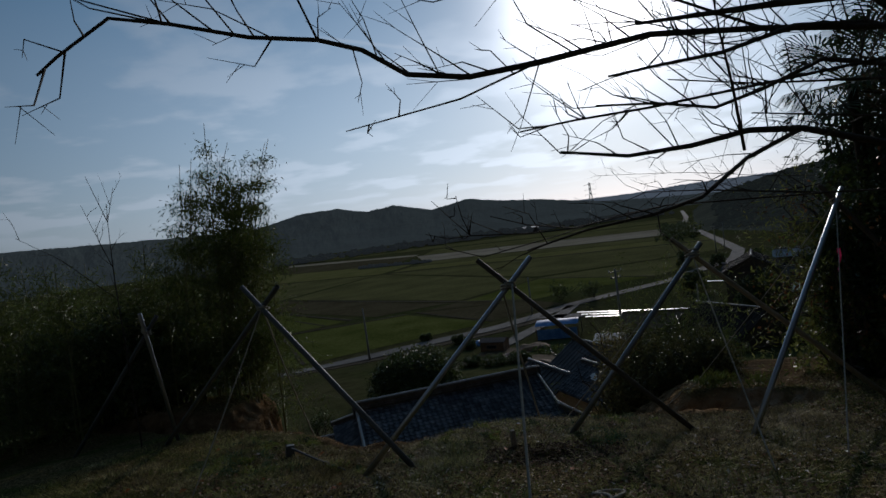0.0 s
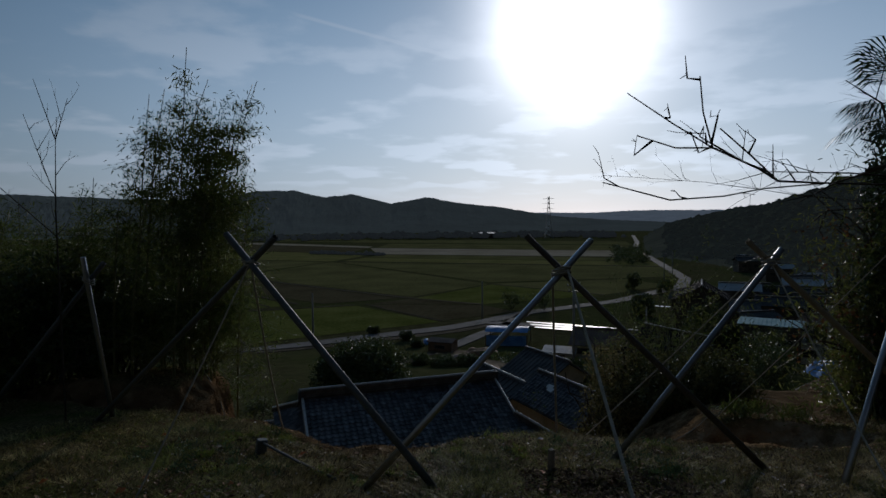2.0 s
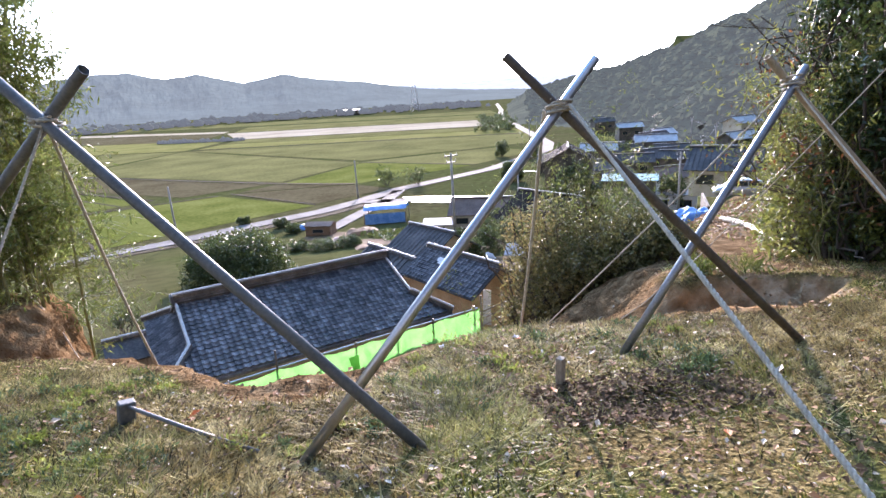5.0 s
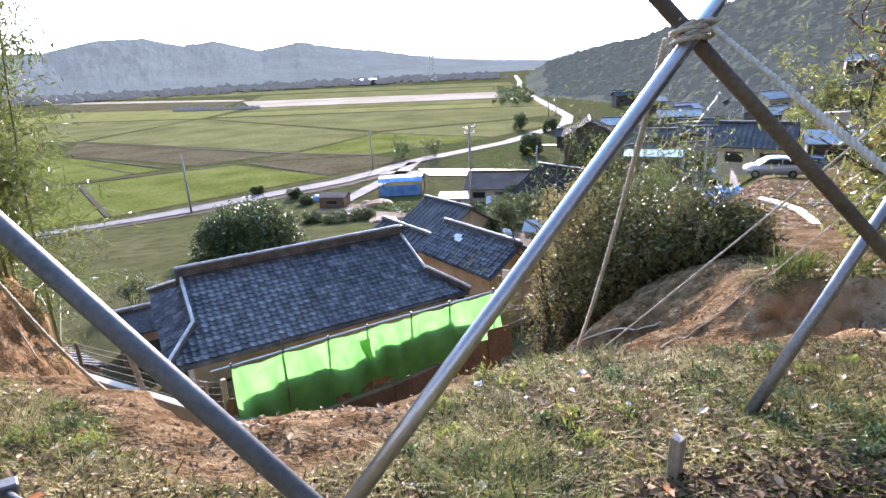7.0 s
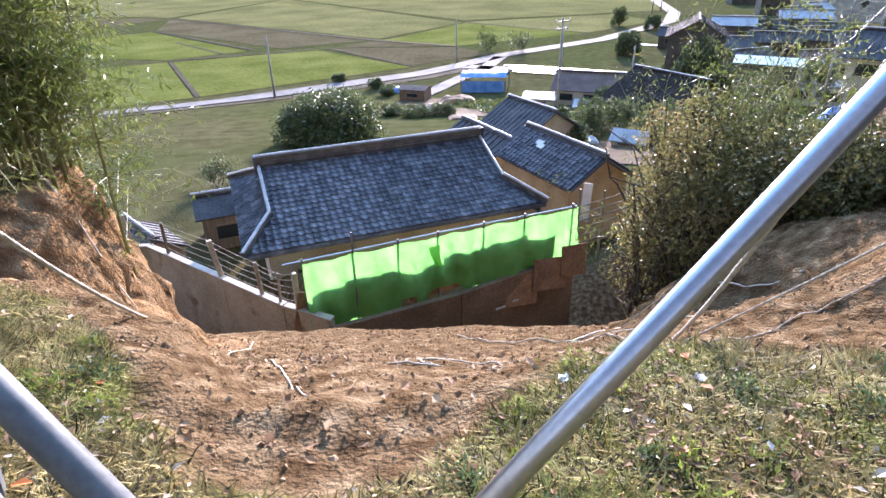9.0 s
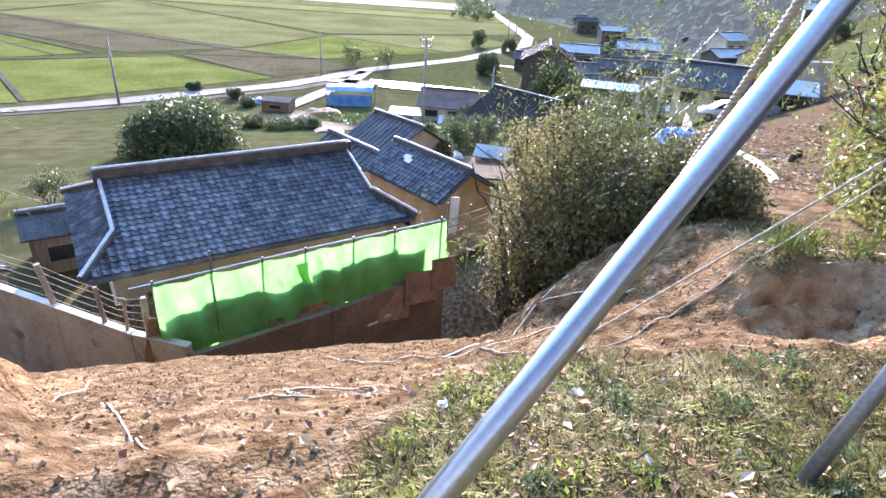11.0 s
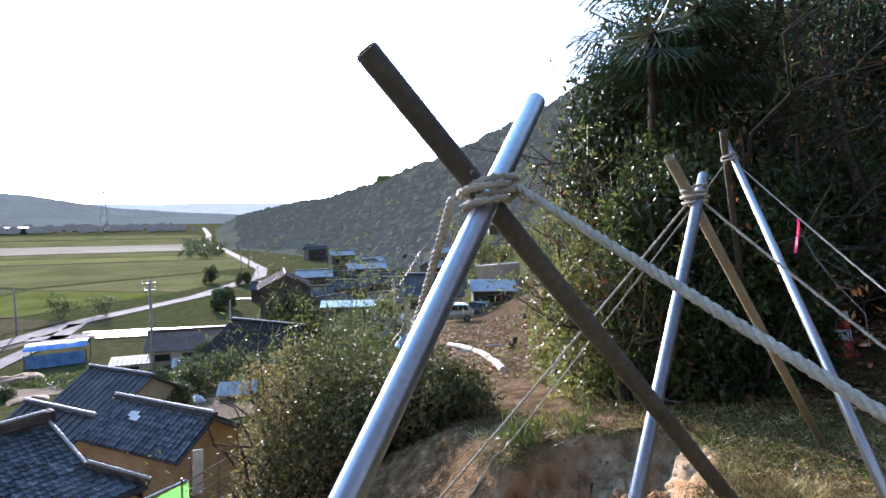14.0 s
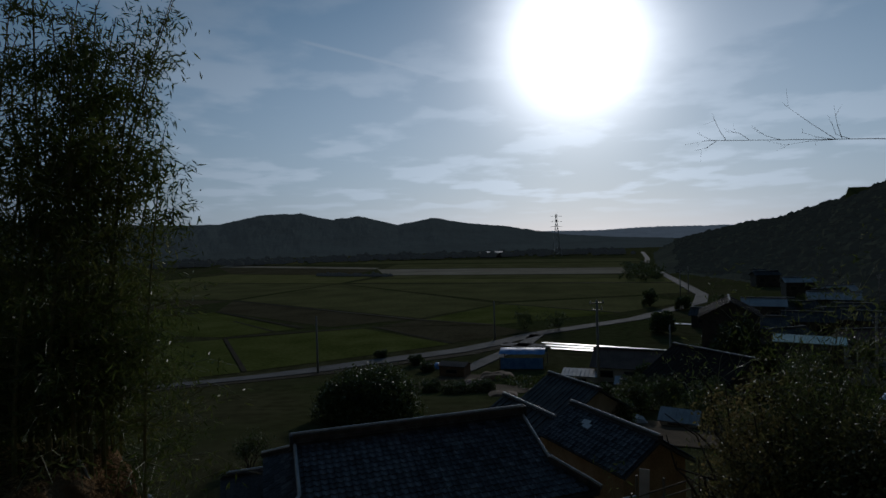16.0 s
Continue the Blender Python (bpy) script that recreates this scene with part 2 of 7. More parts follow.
def mix(a, b, k):
    return a + (b - a) * k


def smooth01(a, b, x):
    k = np.clip((x - a) / (b - a), 0, 1)
    return k * k * (3 - 2 * k)


def lattice(x, y, seed=0):
    """Smooth value noise over the plan, -1 to 1."""
    xi, yi = np.floor(x).astype(np.int64), np.floor(y).astype(np.int64)
    fx, fy = x - xi, y - yi
    fx, fy = fx * fx * (3 - 2 * fx), fy * fy * (3 - 2 * fy)

    def h(i, j):
        n = (i * 374761393 + j * 668265263 + seed * 982451653) & 0x7FFFFFFF
        n = ((n ^ (n >> 13)) * 1274126177) & 0x7FFFFFFF
        return ((n ^ (n >> 16)) & 0xFFFF) / 32767.5 - 1
    return mix(mix(h(xi, yi), h(xi + 1, yi), fx), mix(h(xi, yi + 1), h(xi + 1, yi + 1), fx), fy)


def octaves(x, y, size, n=4, seed=0):
    out, amp = 0 * x, 1.0
    for i in range(n):
        out = out + amp * lattice(x / size, y / size, seed + i)
        size, amp = size / 2.1, amp * 0.5
    return out


# ---- ground ----
SLIP = [(-0.95, 6.12), (-0.5, 6.3), (-0.2, 6.68), (0.2, 7.0), (0.5, 7.15), (0.95, 7.28), (1.4, 7.16), (2.0, 7.08), (2.5, 7.0), (3.3, 6.86), (3.95, 7.0), (4.6, 7.3), (5.0, 7.7), (4.8, 8.05), (4.4, 8.45), (3.9, 8.6), (3.35, 8.5), (3.3, 8.8), (3.8, 9.5), (4.75, 10.6), (6.0, 12.2), (7.6, 15.5), (9.2, 20), (10, 24), (4, 25), (-4, 21), (-11, 26), (-14, 25), (-12, 17), (-9.2, 14.2), (-6.4, 12.4), (-4.95, 11.3), (-4.55, 10.3), (-4.5, 9.5), (-5.2, 9.7), (-6.9, 10.2), (-9, 11.3), (-9, 10.4), (-6.5, 9.2), (-4.6, 8.6), (-3.3, 8.35), (-2.55, 7.6), (-2.15, 7.2), (-1.77, 6.7), (-1.4, 6.3)]
TRACK = [(5.3, 7.6, -0.5), (8, 11.5, -1.6), (11.6, 17, -3.25), (16.1, 24.8, -4.5), (23, 33, -6.0), (31, 42, -7.7), (45, 60, -11), (70, 100, -15.5), (150, 240, -16.3)]


FOOTPATH = [(4.7, 9.3), (5.5, 10.7), (7.2, 13.0), (10.2, 16.2), (14.0, 21.6), (20, 31), (30, 42), (45, 60)]


def off_path(x, y):
    """Distance to the trodden path."""
    best = np.full(np.shape(x), 1e9)
    for (ax, ay), (bx, by) in zip(FOOTPATH, FOOTPATH[1:]):
        dx, dy = bx - ax, by - ay
        k = np.clip(((x - ax) * dx + (y - ay) * dy) / (dx * dx + dy * dy), 0, 1)
        best = np.minimum(best, np.hypot(x - ax - k * dx, y - ay - k * dy))
    return best


def lowland(x, y):
    k = np.clip((y - 34) / 51, 0, 1)
    k = 0.5 * k * k * (3 - 2 * k) + 0.5 * k
    return -11 - 5.3 * k


def inside(x, y, poly):
    """Signed distance to a polygon's edge, positive inside."""
    best, odd = np.full(np.shape(x), 1e9), np.zeros(np.shape(x), bool)
    for (ax, ay), (bx, by) in zip(poly, poly[1:] + poly[:1]):
        dx, dy = bx - ax, by - ay
        k = np.clip(((x - ax) * dx + (y - ay) * dy) / (dx * dx + dy * dy), 0, 1)
        best = np.minimum(best, np.hypot(x - ax - k * dx, y - ay - k * dy))
        if ay != by:
            cut = ((ay > y) != (by > y)) & (x < dx * (y - ay) / (by - ay) + ax)
            odd ^= cut
    return np.where(odd, best, -best)


def along_track(x, y):
    """Distance to the right of the hillside track, and the track's height there."""
    best, side, high = np.full(np.shape(x), 1e9), np.zeros(np.shape(x)), np.zeros(np.shape(x))
    for (ax, ay, az), (bx, by, bz) in zip(TRACK, TRACK[1:]):
        dx, dy = bx - ax, by - ay
        k = np.clip(((x - ax) * dx + (y - ay) * dy) / (dx * dx + dy * dy), 0, 1)
        d = np.hypot(x - ax - k * dx, y - ay - k * dy)
        s = np.where((x - ax) * dy - (y - ay) * dx > 0, 1.0, -1.0)
        if az == TRACK[0][2]:
            d = np.where((k <= 0) & (x > ax), np.minimum(d, x - ax), d)
            s = np.where(k <= 0, np.where(x > ax, 1.0, -1.0), s)
        near = d < best
        best, side, high = np.where(near, d, best), np.where(near, s, side), np.where(near, az + k * (bz - az), high)
    return best * side, high


def ground_parts(x, y):
    x, y = np.asarray(x, float), np.asarray(y, float)
    low = lowland(x, y)
    left = 0.85 - 0.155 * np.minimum(y, 12) - 0.03 * np.maximum(x, 0) - 0.75 * np.maximum(y - 12, 0) - 0.12 * np.maximum(-x - 6, 0) + 0.05 * np.maximum(-y, 0)
    left = left + 0.30 * smooth01(8.6, 10.2, y) * smooth01(-2.6, -4.0, x)
    s, high = along_track(x, y)
    right = high + 0.42 * np.maximum(s - 2.2, 0) + 0.3 * np.maximum(s - 14, 0) + 0.75 * np.minimum(s + 0.9, 0)
    right = np.where(s > 60, right - 0.72 * (s - 60), right)
    upper = np.maximum(np.maximum(left, right), low)
    upper = upper + 0.28 * smooth01(7.2, 9.0, x) * smooth01(5.2, 6.6, y) * smooth01(10.5, 8.4, y) * smooth01(13, 10, x)
    d = inside(x, y, SLIP) + (0.07 + 0.10 * smooth01(9, 12, y)) * octaves(x, y, 1.1, 3, 3)
    bay = smooth01(2.9, 3.5, x) * smooth01(6.5, 6.9, y) * smooth01(9.2, 8.7, y)
    floor = -0.22 - 0.66 * np.maximum(y - 6.8, 0) - 0.6 * np.maximum(y - 14.2, 0) + 0.3 * np.maximum(x - 1.0, 0) * smooth01(7, 9, y) * smooth01(11, 9, y)
    floor = floor - 0.22 * np.exp(-((x - 3.7) ** 2 / 0.8 + (y - 7.95) ** 2 / 0.3))
    floor = np.maximum(np.minimum(floor, upper), low)
    upper = upper - 0.07 * np.exp(-((x - 1.15) ** 2 / 0.12 + (y - 5.35) ** 2 / 0.03))
    upper = upper - 0.10 * np.exp(-((x + 0.9) ** 2 + (y - 5.4) ** 2) / 0.2)
    slack = 0.5 - 0.2 * bay + 0.6 * smooth01(-1.5, -2.3, x) * smooth01(6.8, 7.6, y) + (1 - bay) * 2.7 * smooth01(0.8, 2.2, x) * smooth01(9.0, 10.6, y)
    w = smooth01(-0.04, slack, d + 0.05 * octaves(x, y, 0.45, 3, 19))
    z = mix(upper, floor, w)
    soil = smooth01(-0.06, 0.10, d + 0.05 * octaves(x, y, 0.2, 2, 29)) * (y < 30)
    return z, soil, s


def ground_z(x, y):
    z, soil, s = ground_parts(x, y)
    near = smooth01(60, 30, np.hypot(x, y))
    z = z + near * (0.03 * octaves(x, y, 0.9, 4, 11) * (1 - soil) + soil * (0.05 * octaves(x, y, 1.3, 5, 23) + 0.032 * octaves(x, y, 0.34, 4, 31) + 0.010 * octaves(x, y, 0.12, 2, 37)))
    # the broken faces are lumpy and gullied
    d = inside(x, y, SLIP)
    face = smooth01(-0.05, 0.3, d) * smooth01(2.2, 0.7, d) * (y > 7) * near
    knoll = smooth01(-2.6, -3.4, x)
    bay = smooth01(2.9, 3.5, x) * smooth01(9.2, 8.7, y)
    z = z + face * knoll * (0.09 * octaves(x, y, 0.5, 4, 66) + 0.05 * octaves(x, y, 0.17, 2, 67))
    z = z + face * (0.03 * octaves(x, y, 0.42, 4, 57) - (0.03 + 0.17 * bay) * (1 - 0.6 * knoll) * np.abs(octaves(x * 0.6, (y - 0.35 * x) * 1.7, 0.26, 3, 61)))
    # rain has cut rills down the open side of the bay
    open_side = smooth01(3.9, 4.4, x) * smooth01(5.4, 5.0, x) * smooth01(6.8, 7.1, y) * smooth01(8.7, 8.3, y) * smooth01(-0.02, 0.12, d)
    z = z - open_side * 0.17 * np.abs(octaves((x + 0.5 * y) * 0.28, (y - 0.3 * x) * 1.5, 0.22, 3, 83))
    return z


def gz(x, y):
    return float(ground_z(np.array([float(x)]), np.array([float(y)]))[0])


def spread(a, b, step, grow):
    out = [a]
    while abs(out[-1]) < abs(b):
        out.append(out[-1] + math.copysign(step, b))
        step *= grow
    return out


def build_ground():
    fx = list(np.arange(-7, 7.01, 0.06))
    xs = spread(-7.1, -4500, 0.2, 1.075)[::-1] + fx + spread(7.1, 4500, 0.2, 1.075)
    fy = list(np.arange(-0.5, 5.95, 0.09)) + list(np.arange(5.98, 12.5, 0.055)) + list(np.arange(12.55, 14.01, 0.09))
    ys = spread(-0.6, -3000, 0.25, 1.12)[::-1] + fy + spread(14.1, 4800, 0.15, 1.06)
    X, Y = np.meshgrid(np.array(xs), np.array(ys))
    Z = ground_z(X, Y)
    _, soil, s = ground_parts(X, Y)
    steep = np.hypot(np.gradient(Z, axis=1) / np.gradient(X, axis=1), np.gradient(Z, axis=0) / np.gradient(Y, axis=0))
    rough = smooth01(0.6, 1.3, steep) * soil * smooth01(16, 13, Y)
    X = X + rough * (0.09 * octaves(Y, Z * 1.3, 0.32, 4, 81))
    Y = Y + rough * (0.09 * octaves(X + 3, Z * 1.3, 0.32, 4, 82))
    nx, ny = len(xs), len(ys)
    g = Geo()
    g.v = np.stack([X, Y, Z], -1).reshape(-1, 3).tolist()
    idx = np.arange(nx * ny).reshape(ny, nx)
    g.f = np.stack([idx[:-1, :-1], idx[:-1, 1:], idx[1:, 1:], idx[1:, :-1]], -1).reshape(-1, 4).tolist()
    m = ground_material()
    ob = thing("ground", g, m, "grassy hilltop with a bare earth slip above dry farmland", "ground", kind="structure", smooth=True)
    for name, val in (("soil", soil), ("wood_floor", np.maximum(smooth01(1.4, 3.4, s + 0.5 * octaves(X, Y, 0.8, 3, 78)) * (Y > -30), smooth01(1.2, 2.6, off_path(X, Y)) * (s > -1.5) * (Y > 11)) * (Y < 60) * 1.0), ("pale_soil", smooth01(3.9, 4.4, X + 0.3 * octaves(X, Y, 0.8, 2, 5)) * smooth01(9.2, 8.4, Y) * 1.0), ("fresh_lit_soil", np.maximum(smooth01(2.7, 3.3, X + 0.2 * octaves(X, Y, 0.6, 2, 8)) * smooth01(9.0, 8.6, Y), 0.38 * smooth01(-2.7, -3.2, X + 0.3 * octaves(X, Y, 0.5, 2, 18)) * smooth01(8.2, 8.8, Y) * smooth01(12.2, 11.4, Y))), ("path", np.maximum(smooth01(-1.3, -0.2, inside(X, Y, SLIP) + 0.3 * octaves(X, Y, 0.7, 3, 6)) * (X > 2) * smooth01(8.5, 9.2, Y) * (Y < 30), smooth01(1.0, 0.45, off_path(X, Y) + 0.25 * octaves(X, Y, 1.2, 2, 77)) * (Y < 60) * 1.0))):
        at = ob.data.attributes.new(name, "FLOAT", "POINT")
        at.data.foreach_set("value", val.reshape(-1).astype(np.float32))
    return ob


def ground_material():
    m = bpy.data.materials.new("ground")
    m.use_nodes = True
    n, l = m.node_tree.nodes, m.node_tree.links
    p = n["Principled BSDF"]
    tc = n.new("ShaderNodeTexCoord")

    def tex(s, det=5):
        t = n.new("ShaderNodeTexNoise")
        t.inputs["Scale"].default_value, t.inputs["Detail"].default_value = s, det
        l.new(tc.outputs["Object"], t.inputs["Vector"])
        return t.outputs[0]

    def ramp(src, stops):
        r = n.new("ShaderNodeValToRGB")
        e = r.color_ramp.elements
        while len(e) < len(stops):
            e.new(0.5)
        for i, (pos, c) in enumerate(stops):
            e[i].position, e[i].color = pos, (*c, 1)
        l.new(src, r.inputs[0])
        return r.outputs[0]

    def blend(f, a, b):
        x = n.new("ShaderNodeMix")
        x.data_type = "RGBA"
        l.new(f, x.inputs["Factor"])
        l.new(a, x.inputs["A"])
        l.new(b, x.inputs["B"])
        return x.outputs["Result"]

    def attr(name):
        a = n.new("ShaderNodeAttribute")
        a.attribute_name = name
        return a.outputs["Fac"]

    turf = blend(ramp(tex(1.3), [(0.48, (0, 0, 0)), (0.62, (1, 1, 1))]), ramp(tex(28), [(0.35, (0.045, 0.034, 0.015)), (0.5, (0.115, 0.088, 0.040)), (0.65, (0.21, 0.165, 0.08))]), ramp(tex(22), [(0.35, (0.034, 0.040, 0.012)), (0.55, (0.082, 0.090, 0.026)), (0.7, (0.145, 0.145, 0.046))]))
    earth = ramp(tex(6, 10), [(0.3, (0.054, 0.031, 0.015)), (0.45, (0.096, 0.060, 0.031)), (0.58, (0.146, 0.097, 0.053)), (0.72, (0.225, 0.162, 0.096))])
    # fresh orange earth, also lightened where shaded faces would catch bounced light
    earth = blend(attr("fresh_lit_soil"), earth, ramp(tex(5, 8), [(0.3, (0.19, 0.105, 0.050)), (0.5, (0.30, 0.178, 0.090)), (0.7, (0.42, 0.275, 0.155))]))
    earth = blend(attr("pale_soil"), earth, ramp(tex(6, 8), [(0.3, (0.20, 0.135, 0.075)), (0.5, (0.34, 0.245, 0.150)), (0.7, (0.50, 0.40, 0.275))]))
    trodden = ramp(tex(4, 7), [(0.35, (0.085, 0.056, 0.031)), (0.55, (0.145, 0.098, 0.057)), (0.7, (0.22, 0.16, 0.10))])
    litter = ramp(tex(14, 7), [(0.35, (0.04, 0.028, 0.018)), (0.5, (0.09, 0.06, 0.038)), (0.68, (0.17, 0.115, 0.07))])
    dry = blend(ramp(tex(0.05, 3), [(0.4, (0, 0, 0)), (0.6, (1, 1, 1))]), ramp(tex(0.6, 8), [(0.3, (0.048, 0.046, 0.022)), (0.6, (0.082, 0.078, 0.038))]), ramp(tex(0.8, 8), [(0.3, (0.038, 0.046, 0.017)), (0.6, (0.066, 0.074, 0.029))]))
    geo = n.new("ShaderNodeSeparateXYZ")
    l.new(tc.outputs["Object"], geo.inputs[0])
    far = n.new("ShaderNodeMapRange")
    far.inputs["From Min"].default_value, far.inputs["From Max"].default_value = 24, 30
    l.new(geo.outputs["Y"], far.inputs[0])
    c = blend(far.outputs[0], turf, dry)
    c = blend(attr("wood_floor"), c, litter)
    c = blend(attr("path"), c, trodden)
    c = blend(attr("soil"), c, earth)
    l.new(c, p.inputs["Base Color"])
    p.inputs["Roughness"].default_value, p.inputs["Specular IOR Level"].default_value = 0.95, 0.0
    b = n.new("ShaderNodeBump")
    b.inputs["Strength"].default_value, b.inputs["Distance"].default_value = 0.8, 0.05
    add = n.new("ShaderNodeMath")
    add.operation = "MULTIPLY_ADD"
    add.inputs[1].default_value = 2.0
    l.new(tex(7, 9), add.inputs[0])
    l.new(tex(38, 9), add.inputs[2])
    l.new(add.outputs[0], b.inputs["Height"])
    l.new(b.outputs[0], p.inputs["Normal"])
    return m


ground = build_ground()

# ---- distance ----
# far hills: air haze is painted on as a faint blue emission
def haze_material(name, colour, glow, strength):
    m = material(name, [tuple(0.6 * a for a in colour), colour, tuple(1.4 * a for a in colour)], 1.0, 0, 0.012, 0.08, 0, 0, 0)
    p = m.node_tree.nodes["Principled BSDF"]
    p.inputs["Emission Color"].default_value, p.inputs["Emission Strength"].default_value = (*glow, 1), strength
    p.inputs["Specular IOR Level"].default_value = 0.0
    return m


def ridge(name, far, deep, skyline, rough, seed, mat, label):
    """A wooded ridge round the valley: skyline gives bearing and slope of sight from the hilltop."""
    az = np.arange(skyline[0][0], skyline[-1][0], 0.06)
    top = np.interp(az, [a for a, _ in skyline], [b for _, b in skyline])
    dist = np.interp(az, [a for a, _ in skyline], [far(a) for a, _ in skyline])
    rows = 46
    g = Geo()
    for i in range(rows + 1):
        k = i / rows
        d = dist * (1 - deep * (1 - k))
        zt = 1.6 + top * dist
        z = -16.5 + (zt + 16.5) * (np.sin(k * math.pi / 2) ** 1.3) * (1 + 0.12 * (1 - k) * octaves(az * 1.1, 0 * az + k * 6, 1.0, 4, seed + 7))
        z = z + rough * dist * octaves(az * 5, 0 * az + k * 34, 1.0, 4, seed) * (0.15 + 0.85 * k ** 5)
        a = np.radians(az)
        g.v += np.stack([np.sin(a) * d, np.cos(a) * d, np.maximum(z, -17)], -1).tolist()
    n = len(az)
    for i in range(rows):
        g.f += [(i * n + j, i * n + j + 1, (i + 1) * n + j + 1, (i + 1) * n + j) for j in range(n - 1)]
    return thing(name, g, mat, label, "mountain", kind="structure")


# three depths of painted haze; the ridges themselves give off no light
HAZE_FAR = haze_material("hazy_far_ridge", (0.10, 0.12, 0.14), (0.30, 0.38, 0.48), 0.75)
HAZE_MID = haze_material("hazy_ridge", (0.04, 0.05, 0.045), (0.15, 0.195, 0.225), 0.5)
HAZE_NEAR = haze_material("hazy_wooded_hill", (0.045, 0.05, 0.03), (0.13, 0.165, 0.19), 0.27)
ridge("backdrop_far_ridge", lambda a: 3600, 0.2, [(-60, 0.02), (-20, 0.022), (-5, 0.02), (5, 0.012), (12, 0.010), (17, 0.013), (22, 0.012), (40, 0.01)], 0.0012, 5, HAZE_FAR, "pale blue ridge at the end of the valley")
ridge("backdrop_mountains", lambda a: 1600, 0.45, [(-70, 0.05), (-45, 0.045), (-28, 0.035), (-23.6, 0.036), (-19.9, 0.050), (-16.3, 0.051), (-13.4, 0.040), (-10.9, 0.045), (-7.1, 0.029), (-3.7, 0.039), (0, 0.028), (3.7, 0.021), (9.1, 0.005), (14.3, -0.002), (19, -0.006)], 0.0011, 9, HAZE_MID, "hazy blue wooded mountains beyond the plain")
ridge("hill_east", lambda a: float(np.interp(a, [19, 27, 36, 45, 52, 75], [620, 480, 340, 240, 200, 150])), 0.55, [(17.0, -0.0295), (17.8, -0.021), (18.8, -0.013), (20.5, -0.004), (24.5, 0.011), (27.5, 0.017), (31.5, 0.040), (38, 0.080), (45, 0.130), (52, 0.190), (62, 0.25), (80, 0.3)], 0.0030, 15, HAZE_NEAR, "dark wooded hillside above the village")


# ---- pole frames and ropes ----
def bend(a, b, sag, n=12):
    """Points along a hanging rope."""
    a, b = Vector(a), Vector(b)
    return [a.lerp(b, i / n) - Vector((0, 0, 4 * sag * (i / n) * (1 - i / n))) for i in range(n + 1)]


def strands(path, radius, turns=12.0, count=3, sides=6, step=0.02):
    """A laid rope: strands wound round a path, turns to the metre."""
    path = [Vector(p) for p in path]
    pts, along = [path[0]], [0.0]
    for a, b in zip(path, path[1:]):
        n = max(1, int((b - a).length / step))
        for i in range(1, n + 1):
            pts.append(a.lerp(b, i / n))
            along.append(along[-1] + (b - a).length / n)
    g = Geo()
    side = (pts[1] - pts[0]).orthogonal().normalized()
    frames = []
    for i, p in enumerate(pts):
        d = (pts[min(i + 1, len(pts) - 1)] - pts[max(i - 1, 0)]).normalized()
        side = (side - d * side.dot(d)).normalized()
        frames.append((p, side.copy(), d.cross(side)))
    for s in range(count):
        line = []
        for (p, u, w), a in zip(frames, along):
            ang = 2 * math.pi * (a * turns + s / count)
            line.append(p + (u * math.cos(ang) + w * math.sin(ang)) * radius * 0.5)
        g.tube(line, radius * 0.56, sides)
    return g


def rope(path, radius, turns, label, step=0.02, sides=6):
    return thing("rope", strands(path, radius, turns, 3, sides, step), ROPE, label, "rope", "ropes that stay the pole frames", smooth=True)


def lashing(place, axis_a, axis_b, loops, reach_out, radius, parent):
    """Turns of rope round the crossing of two poles."""
    c, a, b = Vector(place), Vector(axis_a).normalized(), Vector(axis_b).normalized()
    out = a.cross(b).normalized()
    side = (a + b).normalized()
    across = out.cross(side)
    path, n = [], loops * 16
    for i in range(n + 1):
        t = 2 * math.pi * i / 16
        k = i / n - 0.5
        wob = 0.008 * math.sin(i * 1.7)
        path.append(c + across * (math.cos(t) * reach_out) + out * (math.sin(t) * (0.062 + wob)) + side * (k * loops * radius * 1.5) + a * (0.03 * math.sin(t * 0.5 + 1)))
    part("lashing", strands(path, radius, 16, 3, 5, 0.03), ROPE, parent, "rope lashing round the crossing", smooth=True)


def bipod(foot_a, foot_b, cross, over, label, mats=(None, None), loops=4, rope_r=0.012, through_at=None):
    top = Vector(cross)
    ob = holder("pole_frame", (top.x, top.y, gz(top.x, top.y)), label, "pole frame", "pole frames along the slope edge")
    axes = []
    for foot, up, shift, m in ((foot_a, over[0], -0.031, mats[0]), (foot_b, over[1], 0.031, mats[1])):
        low = Vector((foot[0], foot[1], gz(*foot) - 0.10))
        mid = Vector(through_at[shift > 0]) if through_at else top + Vector((0, shift, 0))
        d = (mid - low).normalized()
        end = mid + d * up
        axes.append(d)
        side = d.orthogonal().normalized()
        up2 = d.cross(side)
        g = Geo()
        ring = lambda p, r: [p + (side * math.cos(2 * math.pi * j / 24) + up2 * math.sin(2 * math.pi * j / 24)) * r for j in range(24)]
        rows = [ring(low, 0.0303), ring(low.lerp(end, 0.5), 0.0303), ring(end - d * 0.004, 0.0303), ring(end, 0.0285), ring(end, 0.0255), ring(end - d * 0.25, 0.0255)]
        vs = [p for r in rows for p in r]
        fs = [(i * 24 + j, i * 24 + (j + 1) % 24, (i + 1) * 24 + (j + 1) % 24, (i + 1) * 24 + j) for i in range(5) for j in range(24)]
        part("pole", g.add(vs, fs + [tuple(range(24))[::-1], tuple(range(120, 144))]), m or STEEL, ob, smooth=True)
    lashing(top, axes[0], axes[1], loops, 0.066, rope_r, ob)
    return ob


